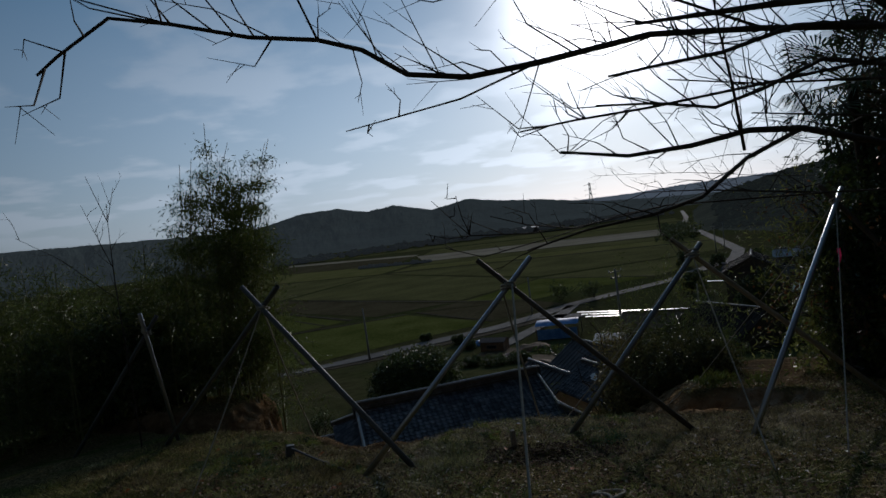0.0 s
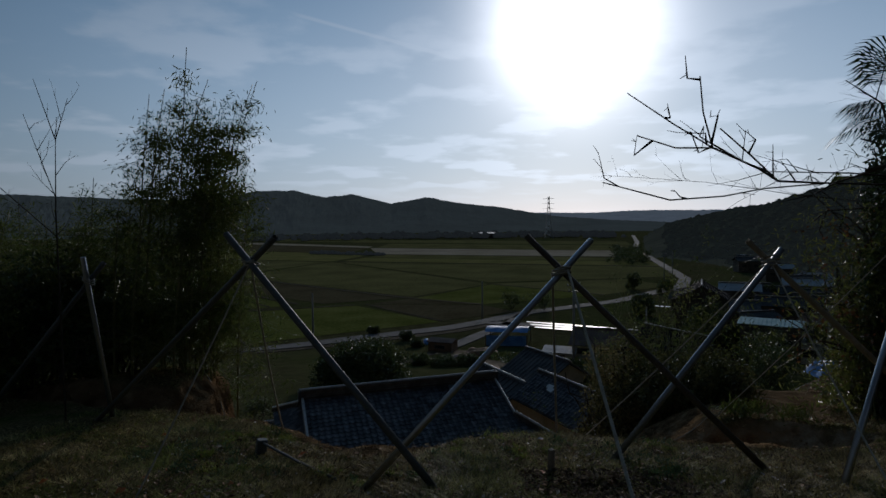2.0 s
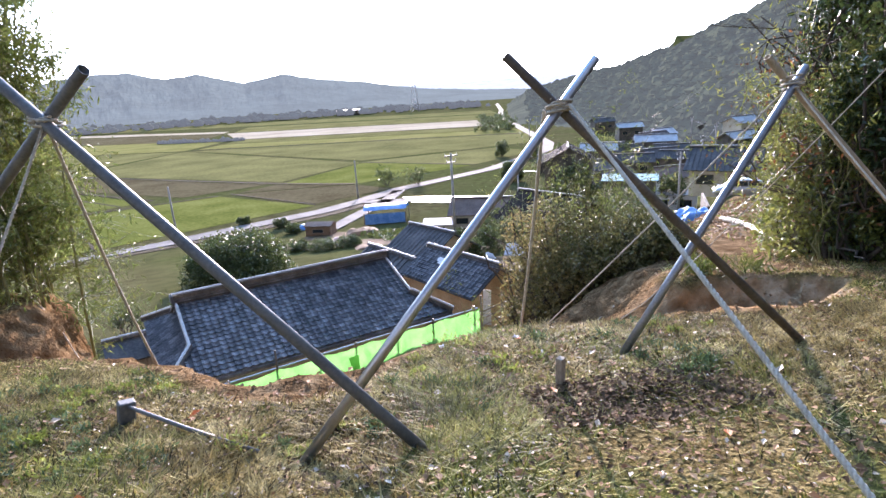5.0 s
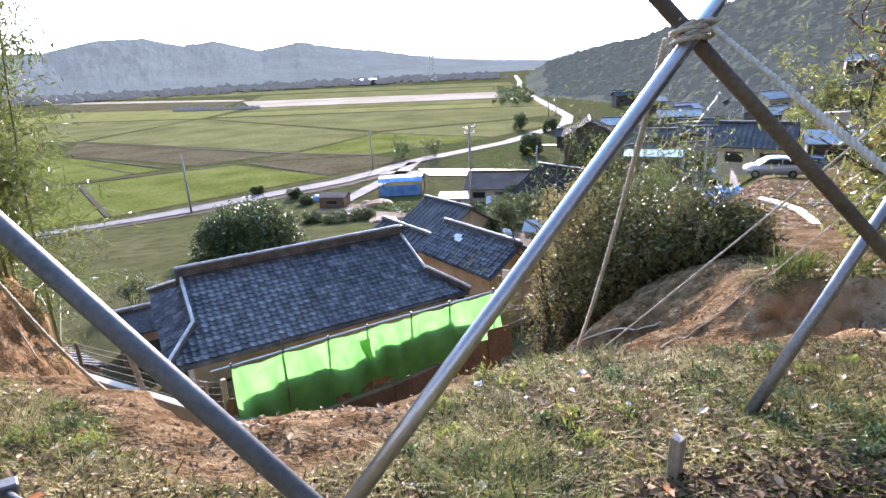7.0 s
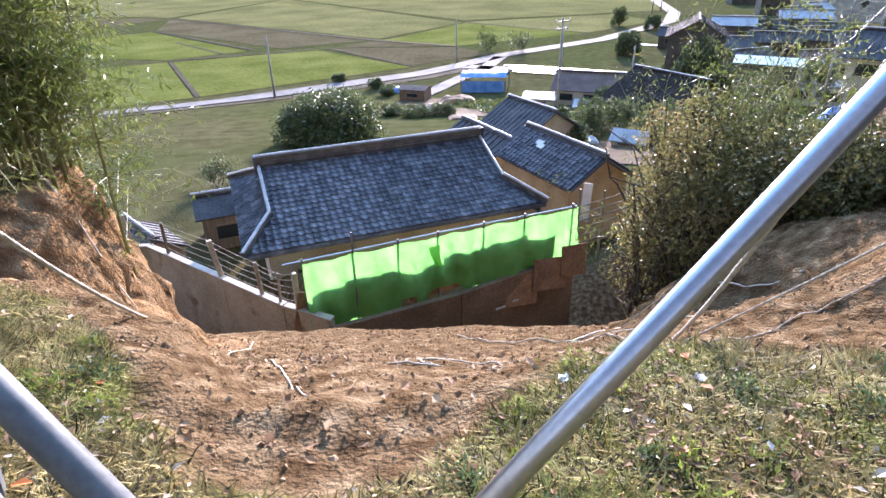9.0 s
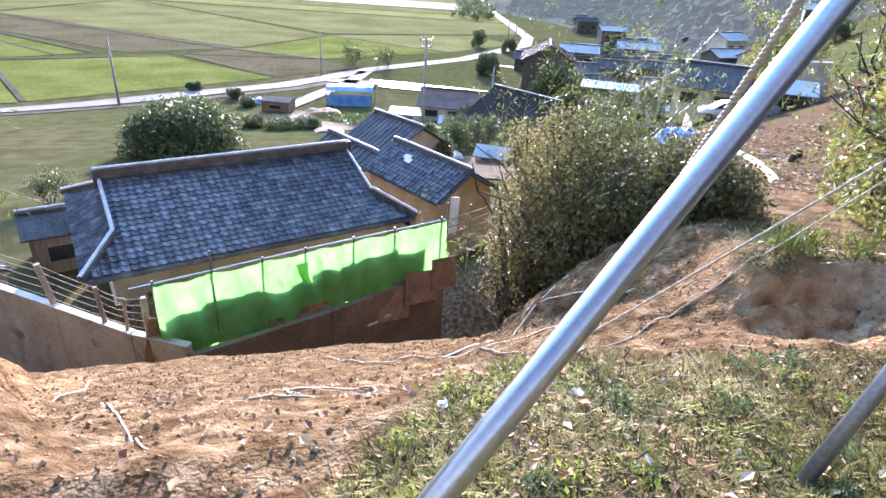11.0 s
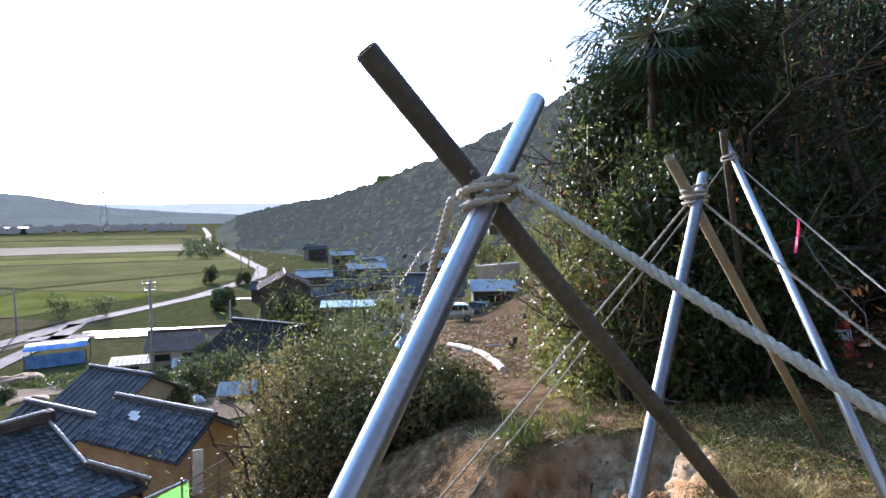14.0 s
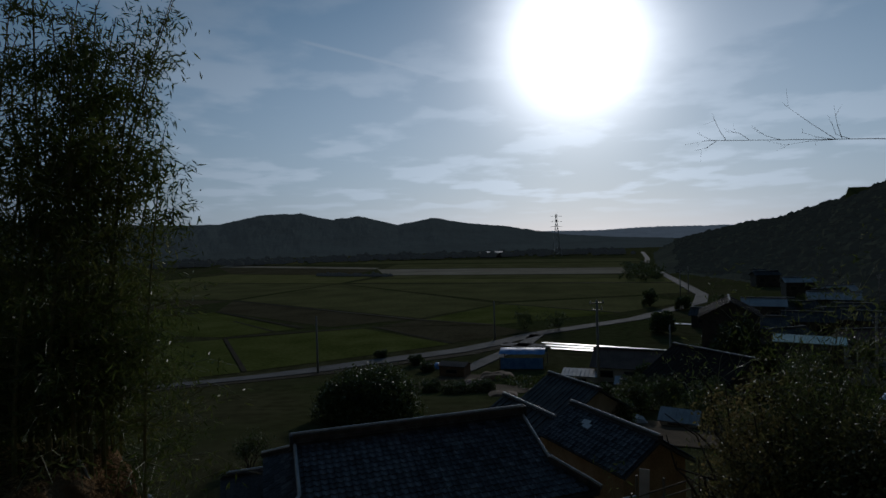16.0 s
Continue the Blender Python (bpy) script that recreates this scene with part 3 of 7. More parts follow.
# brown pipe, its colour also darkened to imitate backlight
BACKLIT_BROWN = material("backlit_brown_pipe", [(0.065, 0.052, 0.04), (0.095, 0.077, 0.058), (0.14, 0.115, 0.09)], 0.6, 0.1, 3, 40, 0.08, 0.002)
# darker copy of the galvanised steel for a pipe seen against the light
BACKLIT_STEEL = material("backlit_steel", [(0.17, 0.18, 0.19), (0.24, 0.25, 0.265), (0.31, 0.32, 0.33)], 0.4, 0.8, 3, 60, 0.06, 0.002, 0.08)
TAN_PIPE = material("tan_weathered_pipe", [(0.24, 0.19, 0.12), (0.33, 0.26, 0.17), (0.42, 0.34, 0.23)], 0.7, 0.1, 3, 40, 0.1, 0.003, stretch=(4, 4, 0.6))
# dull steel, with the dark of backlit poles put into its colour
DARK_STEEL = material("dull_backlit_steel", [(0.075, 0.08, 0.08), (0.11, 0.115, 0.115), (0.15, 0.155, 0.15)], 0.55, 0.15, 3, 50, 0.06, 0.002)
A_KNOT, B_KNOT, C_KNOT, D_KNOT, E_KNOT = (0.90, 6.125, 1.67), (-1.957, 5.93, 1.79), (3.12, 6.74, 1.70), (5.2, 7.52, 2.08), (-4.68, 7.75, 1.45)
bipod((-0.97, 5.40), (2.80, 5.91), A_KNOT, (0.37, 0.42), "two crossed pipes lashed with thick rope beside the slip", (STEEL, BACKLIT_BROWN), 4, 0.0125, ((0.939, 6.127, 1.70), (0.873, 6.158, 1.70)))
bipod((-0.145, 5.06), (-4.85, 7.95), B_KNOT, (0.38, 0.42), "two crossed dull steel pipes on the turf before the bamboo", (DARK_STEEL, DARK_STEEL), 3, 0.010)
bipod((1.31, 6.13), (5.35, 6.69), C_KNOT, (0.17, 0.30), "crossed steel and tan pipes tied with pale rope", (BACKLIT_STEEL, TAN_PIPE), 5, 0.012)
bipod((3.10, 5.545), (7.7, 8.3), D_KNOT, (0.24, 0.30), "bright steel pipe crossing a brown one at the thicket", (STEEL, BACKLIT_BROWN), 3, 0.010)
bipod((-4.62, 8.05), (-6.6, 8.1), E_KNOT, (0.30, 0.30), "slim steel pipes crossed beneath the bamboo", (STEEL, DARK_STEEL), 3, 0.010)

rope(bend((0.945, 6.06, 1.68), (0.885, 3.22, gz(0.885, 3.22) + 0.015), 0.0), 0.0124, 13, "thick laid rope running back to the turf", 0.016, 7)
rope(bend((A_KNOT[0] - 0.08, A_KNOT[1] + 0.05, A_KNOT[2] - 0.02), (1.2, 8.2, gz(1.2, 8.2) + 0.01), 0.17), 0.0135, 17, "slack twisted rope hanging down to the slip", 0.014)
rope(bend(C_KNOT, (1.05, 8.0, gz(1.05, 8.0) + 0.01), 0.03), 0.009, 26, "pale rope stretched down over the bare earth", 0.02, 5)
rope(bend(D_KNOT, (3.45, 8.65, gz(3.45, 8.65) + 0.02), 0.03), 0.007, 26, "thin pale rope tied to a far pole", 0.025, 5)
rope(bend(C_KNOT, (2.9, 4.45, gz(2.9, 4.45) + 0.01), 0.03), 0.009, 26, "pale rope staked behind a pole frame", 0.02, 5)
rope(bend(D_KNOT, (3.55, 4.6, gz(3.55, 4.6) + 0.01), 0.04), 0.008, 26, "thin rope with a pink ribbon tied on", 0.022, 5)
rope(bend(B_KNOT, (-2.35, 8.0, gz(-2.35, 8.0) + 0.015), 0.12), 0.0125, 20, "thin rope running down before the bamboo", 0.02, 5)
rope(bend(B_KNOT, (-2.42, 4.75, gz(-2.42, 4.75) + 0.01), 0.02), 0.009, 24, "pale laid rope staked back on the turf", 0.02, 5)


def on_ground(points, lift=0.012, n=14):
    """A smooth line laid over the ground through points of the plan."""
    out = []
    p = [Vector((x, y, 0)) for x, y in points]
    for i in range(len(p) - 1):
        a, b, c, d = p[max(i - 1, 0)], p[i], p[i + 1], p[min(i + 2, len(p) - 1)]
        for j in range(n):
            t = j / n
            q = 0.5 * (2 * b + (c - a) * t + (2 * a - 5 * b + 4 * c - d) * t * t + (3 * b - a - 3 * c + d) * t ** 3)
            out.append((q.x, q.y, gz(q.x, q.y) + lift))
    return out


rope(on_ground([(1.05, 8.0), (1.3, 8.6), (0.97, 9.55), (0.55, 9.85), (0.28, 9.8), (0.0, 10.4), (-0.2, 11.3)], 0.014), 0.009, 24, "loose rope end lying on bare earth", 0.025, 5)
rope(on_ground([(3.45, 8.65), (2.6, 8.5), (1.9, 8.2), (1.2, 8.15)], 0.012), 0.007, 24, "thin rope slack over bare earth", 0.03, 5)
rope(on_ground([(0.5, 7.75), (0.1, 7.9), (-0.35, 7.95), (-0.55, 8.15), (-0.25, 8.35), (0.05, 8.2), (-0.2, 8.0), (-0.6, 7.85), (-0.9, 7.95)], 0.014), 0.010, 22, "coiled loose rope on bare earth", 0.025, 5)
rope(on_ground([(1.36, 3.98), (1.42, 4.07), (1.52, 4.11), (1.61, 4.05), (1.56, 3.91), (1.46, 3.79), (1.34, 3.66), (1.22, 3.52), (1.02, 3.34), (0.885, 3.22)], 0.02), 0.0135, 18, "end of thick rope looped on turf", 0.02)
rope(on_ground([(1.36, 3.98), (1.44, 3.9), (1.48, 3.8), (1.4, 3.68), (1.36, 3.56), (1.44, 3.46), (1.58, 3.44), (1.66, 3.56), (1.58, 3.68), (1.46, 3.62)], 0.03), 0.0135, 18, "coil of thick rope lying on turf", 0.02)
rope(on_ground([(-2.35, 8.0), (-2.45, 8.9), (-2.6, 10.0), (-2.95, 11.2)], 0.012), 0.008, 24, "thin rope trailing over the bare earth", 0.03, 5)
rope(on_ground([(2.2, 11.0), (3.2, 11.6), (4.4, 11.2), (5.2, 10.4)], 0.012), 0.007, 24, "thin rope over the far soil", 0.04, 4)

RIBBON = material("pink_ribbon", [(0.75, 0.04, 0.16), (0.85, 0.07, 0.22)], 0.5, 0, 8, 40, 0.1, 0.002, sub=0.3)
rp = Vector(bend(D_KNOT, (3.55, 4.6, gz(3.55, 4.6)), 0.04)[3])
g = Geo()
for dx, ln, tw in ((-0.008, 0.27, 0.5), (0.008, 0.22, -0.7)):
    vs, fs = [], []
    for i in range(9):
        k = i / 8
        w = 0.012
        vs += [rp + Vector((dx + math.cos(tw * k * 3) * w + 0.02 * k * math.sin(5 * k), math.sin(tw * k * 3) * w, -ln * k)), rp + Vector((dx - math.cos(tw * k * 3) * w + 0.02 * k * math.sin(5 * k), -math.sin(tw * k * 3) * w, -ln * k))]
    fs = [(2 * i, 2 * i + 1, 2 * i + 3, 2 * i + 2) for i in range(8)]
    g.add(vs, fs)
thing("ribbon", g, RIBBON, "bright pink marker ribbon hanging from a rope", "ribbon")


STAKE_WOOD = material("sawn_stake_wood", [(0.20, 0.16, 0.11), (0.33, 0.27, 0.20), (0.46, 0.40, 0.31)], 0.85, 0, 4, 40, 0.4, 0.004, stretch=(6, 6, 0.8))


def stake(x, y, h, r, name, label):
    z = gz(x, y)
    g = Geo().box((r * 1.8, r * 1.8, h + 0.1), pose(x, y, z + h / 2 - 0.05, 2, -1, 28), r * 0.12)
    return thing(name, g, STAKE_WOOD, label, "stake", smooth=False)


stake(0.74, 5.74, 0.2, 0.026, "wooden_stake", "short sawn wooden stake driven into turf")
stake(-0.95, 3.9, 0.12, 0.03, "wooden_stake", "low wooden stake beside the trodden turf")
# an old iron bar lies by the slip
p0, p1 = Vector((-2.0, 6.2, gz(-2.0, 6.2) + 0.12)), Vector((-1.12, 5.55, gz(-1.12, 5.55) + 0.03))
bar = holder("iron_bar", (p0.x, p0.y, gz(p0.x, p0.y)), "bent iron bar with a block end lying on turf", "bar")
part("shaft", Geo().tube([p0, p0.lerp(p1, 0.5) - Vector((0, 0, 0.01)), p1], 0.013, 8), DARK_STEEL, bar, smooth=True)
part("foot", Geo().box((0.1, 0.07, 0.16), Matrix.Translation((p0.x, p0.y, p0.z - 0.05)) @ pose(0, 0, 0, 5, 8, 30), 0.008), DARK_STEEL, bar)

# traffic cone in the shade
CONE_RED = material("faded_red_plastic", [(0.40, 0.05, 0.03), (0.55, 0.08, 0.05)], 0.5, 0, 3, 30, 0.05, 0.002)
cx, cy = 8.7, 7.62
cz = gz(cx, cy)
cone = holder("traffic_cone", (cx, cy, cz), "faded red and white traffic cone under the trees", "cone")
part("base", Geo().box((0.36, 0.36, 0.03), pose(cx, cy, cz + 0.015), 0.008), CONE_RED, cone)
for i, (a, b, m) in enumerate(((0.03, 0.22, 0), (0.22, 0.36, 1), (0.36, 0.48, 0), (0.48, 0.6, 1), (0.6, 0.7, 0))):
    rr = lambda h: 0.14 * (1 - h / 0.78) + 0.012
    part("band" if m else "shell", Geo().tube([(cx, cy, cz + a), (cx, cy, cz + b)], [rr(a), rr(b)], 18), WHITE if m else CONE_RED, cone, smooth=True)


# ---- farmhouse ----
def tile_mesh(w, l, mat, name="tile"):
    """One S-shaped roof tile, its long side down the slope, about 4 cm thick at the lip."""
    prof = [(-0.5, 0.030), (-0.36, 0.060), (-0.20, 0.046), (0.05, 0.004), (0.28, 0.008), (0.5, 0.038)]
    g = Geo()
    n = len(prof)
    for y, dz in ((0, 0.0), (-l * 1.12, 0.036), (-l * 1.12, -0.012)):
        g.v += [(x * w, y, z + dz) for x, z in prof]
    for r in range(2):
        g.f += [(r * n + i, (r + 1) * n + i, (r + 1) * n + i + 1, r * n + i + 1) for i in range(n - 1)]
    return g if mat is None else g.mesh(name, mat)


def tiles_on(slope, rows, cols, keep, w, l, parent, pick, mat, mat_rows, jitter=0.006):
    """Tiles over a slope; slope maps (along, down) to the world. Picked ones are parts, the others one mesh."""
    me, bulk, src = tile_mesh(w, l, mat), Geo(), tile_mesh(w, l, None)
    rng = random.Random(5)
    for r in range(rows):
        for c in range(cols):
            u, v = (c + 0.5) * w, r * l
            if not keep(u, v + 0.5 * l):
                continue
            m = slope @ Matrix.Translation((u, -v, 0.02 + rng.uniform(0, jitter))) @ pose(0, 0, 0, rng.uniform(-1.2, 1.2), rng.uniform(-1.5, 1.5), rng.uniform(-1.2, 1.2))
            if pick(r, c):
                ob = new("tile", me)
                ob.parent = parent
                ob.matrix_parent_inverse = parent.matrix_basis.inverted()
                ob.matrix_basis = m
            else:
                bulk.add([m @ Vector(p) for p in src.v], src.f)
    if bulk.v:
        part("tiles", bulk, mat_rows, parent, kind="stuff")


PALE_CAP = material("pale_cap_tile", [(0.30, 0.30, 0.30), (0.45, 0.45, 0.45), (0.60, 0.60, 0.59)], 0.3, 0, 4, 30, 0.2, 0.01, 0.2)


RIDGE_MUD = material("ridge_mud", [(0.07, 0.06, 0.052), (0.11, 0.093, 0.08), (0.16, 0.135, 0.115)], 0.9, 0, 3, 25, 0.3, 0.01, spec=0.2)


def ridge_row(a, b, high, wide, parent, name="ridge", step=0.24):
    """A ridge: courses of flat tiles under a row of round cap tiles."""
    a, b = Vector(a), Vector(b)
    d = (b - a)
    m = Matrix.Translation((a + b) / 2) @ d.to_track_quat("X", "Z").to_matrix().to_4x4()
    k = max(1, int(high / 0.055))
    base = part(name, Geo().box((d.length, wide * 0.8, high), m @ Matrix.Translation((0, 0, high / 2)), 0), RIDGE_MUD, parent)
    for i in range(k):
        part("course", Geo().box((d.length + 0.02, wide * (1 - 0.05 * i), 0.03), m @ Matrix.Translation((0, 0, 0.03 + i * 0.055)), 0), TILE, base)
    caps = Geo()
    n = max(1, int(d.length / step))
    for i in range(n):
        x0 = -d.length / 2 + i * step
        for (x, r) in ((x0, 0.068), ):
            ring0 = [m @ Vector((x, math.cos(t) * r, high + 0.02 + math.sin(t) * r)) for t in [math.pi * j / 6 for j in range(7)]]
            ring1 = [m @ Vector((x + step * 0.85, math.cos(t) * r * 0.86, high + 0.02 + math.sin(t) * r * 0.86)) for t in [math.pi * j / 6 for j in range(7)]]
            ring2 = [m @ Vector((x + step, math.cos(t) * r * 1.08, high + 0.02 + math.sin(t) * r * 1.08)) for t in [math.pi * j / 6 for j in range(7)]]
            kk = len(caps.v)
            caps.v += [tuple(p) for p in ring0 + ring1 + ring2]
            caps.f += [(kk + q * 7 + j, kk + q * 7 + j + 1, kk + (q + 1) * 7 + j + 1, kk + (q + 1) * 7 + j) for q in range(2) for j in range(6)]
    part("cap_tiles", caps, PALE_CAP, base, kind="stuff")
    return base


RIDGE_Z, EAVE_Z, YARD_Z = -5.95, -7.75, -11.0
house_dir = Vector((8.87, 3.27, 0)).normalized()
house_in = Vector((-house_dir.y, house_dir.x, 0))
HOUSE = Matrix.Translation((-2.98, 28.23, 0)) @ Matrix([[house_dir.x, house_in.x, 0, 0], [house_dir.y, house_in.y, 0, 0], [0, 0, 1, 0], [0, 0, 0, 1]])
HALF, HIP, DEEP, KNEE = 4.75, 5.9, 4.15, 0.60


def farmhouse():
    ob = new("farmhouse")
    ob.matrix_basis = HOUSE @ Matrix.Translation((0, 0, YARD_Z))
    tagged(ob, "old farmhouse with a hipped grey tiled roof below the slip", "house")
    W = lambda x, y, z: HOUSE @ Vector((x, y, z))
    knee_z = mix(RIDGE_Z, EAVE_Z, KNEE)
    deck = Geo()
    for s in (-1, 1):
        v = [W(-HALF, 0, RIDGE_Z), W(HALF, 0, RIDGE_Z), W(HALF, s * DEEP * KNEE, knee_z), W(HIP, s * DEEP, EAVE_Z), W(-HIP, s * DEEP, EAVE_Z), W(-HALF, s * DEEP * KNEE, knee_z)]
        lo = [p - Vector((0, 0, 0.12)) for p in v]
        deck.add(v + lo, [tuple(range(6)), tuple(range(11, 5, -1))] + [(i, (i + 1) % 6, 6 + (i + 1) % 6, 6 + i) for i in range(6)])
    roof = part("roof", deck, TILE, ob)
    for s in (-1, 1):
        hip = Geo()
        v = [W(s * HALF * 0.97, -DEEP * KNEE, knee_z), W(s * HALF * 0.97, DEEP * KNEE, knee_z), W(s * HIP, DEEP, EAVE_Z), W(s * HIP, -DEEP, EAVE_Z)]
        lo = [p - Vector((0, 0, 0.1)) for p in v]
        hip.add(v + lo, [(0, 1, 2, 3), (7, 6, 5, 4)] + [(i, (i + 1) % 4, 4 + (i + 1) % 4, 4 + i) for i in range(4)])
        part("hip_roof", hip, TILE, ob)
        gab = Geo().add([W(s * (HALF - 0.35), -DEEP * KNEE, knee_z), W(s * (HALF - 0.35), DEEP * KNEE, knee_z), W(s * (HALF - 0.35), 0, RIDGE_Z), W(s * (HALF - 0.5), -DEEP * KNEE, knee_z), W(s * (HALF - 0.5), DEEP * KNEE, knee_z), W(s * (HALF - 0.5), 0, RIDGE_Z)], [(0, 1, 2), (5, 4, 3), (0, 3, 4, 1), (1, 4, 5, 2), (2, 5, 3, 0)])
        part("gable", gab, WOOD, ob)
        # tiles of the hip
        slope_len = math.hypot(HIP - HALF * 0.97, knee_z - EAVE_Z)
        ang = math.degrees(math.atan2(knee_z - EAVE_Z, HIP - HALF * 0.97))
        hm = HOUSE @ Matrix.Translation((s * HALF * 0.97, -s * DEEP * KNEE, knee_z)) @ pose(0, 0, 0, 0, 0, 90 * s) @ pose(-DEEP, 0, 0, ang)
        wide = DEEP * KNEE * 2
        tiles_on(hm, int(slope_len / 0.24), int((wide + 2 * DEEP) / 0.28), lambda u, v: -(v / slope_len) * DEEP * (1 - KNEE) < u - DEEP < wide + (v / slope_len) * DEEP * (1 - KNEE), 0.28, 0.24, ob, lambda r, c: False, TILE, TILE_ISL)
        for e in (-1, 1):
            part_a, part_b = W(s * HALF * 0.99, e * DEEP * KNEE * 1.0, knee_z + 0.02), W(s * HIP, e * DEEP, EAVE_Z + 0.04)
            ridge_row(part_a, part_b, 0.2, 0.24, ob, "corner_ridge")
            ridge_row(W(s * HALF, 0, RIDGE_Z + 0.02), W(s * HALF, e * DEEP * KNEE, knee_z + 0.02), 0.07, 0.2, ob, "verge")
    # front and back slopes
    slope_len = math.hypot(DEEP, RIDGE_Z - EAVE_Z)
    ang = math.degrees(math.atan2(RIDGE_Z - EAVE_Z, DEEP))
    rows, cols = int(slope_len / 0.245), int(2 * HIP / 0.27)

    def keep(u, v):
        k = v / slope_len
        half = HALF if k < KNEE else mix(HALF, HIP, (k - KNEE) / (1 - KNEE))
        return abs(u - HIP) < half - 0.06

    front = HOUSE @ pose(-HIP, 0, RIDGE_Z, ang)
    tiles_on(front, rows, cols, keep, 0.27, 0.245, roof, lambda r, c: 5 <= c < 20, TILE, TILE_ISL)
    back = HOUSE @ pose(0, 0, 0, 0, 0, 180) @ pose(-HIP, 0, RIDGE_Z, ang)
    tiles_on(back, rows, cols, keep, 0.27, 0.245, roof, lambda r, c: False, TILE, TILE_ISL)
    ridge_row(W(-HALF - 0.1, 0, RIDGE_Z), W(HALF + 0.1, 0, RIDGE_Z), 0.42, 0.36, ob)
    for s in (-1, 1):
        part("ridge_end", Geo().box((0.12, 0.42, 0.5), HOUSE @ pose(s * (HALF + 0.12), 0, RIDGE_Z + 0.2), 0.04), TILE, ob)
    walls = Geo()
    wx, wy, wt = HIP - 0.9, DEEP - 0.9, EAVE_Z + 0.15
    for (x0, y0, sx, sy) in ((0, -wy, 2 * wx, 0.16), (0, wy, 2 * wx, 0.16), (-wx, 0, 0.16, 2 * wy - 0.16), (wx, 0, 0.16, 2 * wy - 0.16)):
        walls.box((sx, sy, wt - YARD_Z), HOUSE @ pose(x0, y0, (wt + YARD_Z) / 2), 0)
    part("wall", walls, PLASTER, ob, "cream plaster wall")
    for x0 in (-3.4, -1.2, 1.4, 3.6):
        w = part("window", Geo().box((1.5, 0.08, 1.1), HOUSE @ pose(x0, -wy - 0.07, YARD_Z + 1.5), 0.01), WOOD, ob)
        part("pane", Geo().box((1.36, 0.03, 0.96), HOUSE @ pose(x0, -wy - 0.105, YARD_Z + 1.5)), GLASS, w)
    return ob


PLASTER = material("cream_plaster", [(0.42, 0.36, 0.26), (0.55, 0.48, 0.36), (0.64, 0.58, 0.46)], 0.9, 0, 1.0, 14, 0.15, 0.008)
MUD = material("ochre_mud_wall", [(0.30, 0.19, 0.10), (0.42, 0.28, 0.15), (0.52, 0.37, 0.22)], 0.95, 0, 0.9, 14, 0.25, 0.01)
OLD_ROOF = material("weathered_roof_tile", [(0.042, 0.044, 0.048), (0.072, 0.075, 0.079), (0.12, 0.12, 0.12)], 0.75, 0, 0.7, 9, 0.3, 0.03, 0.25, spec=0.2)
GLASS = material("dark_glass", [(0.02, 0.025, 0.03), (0.03, 0.035, 0.04)], 0.08, 0, 1, 5, 0, 0, spec=0.6)
farmhouse()


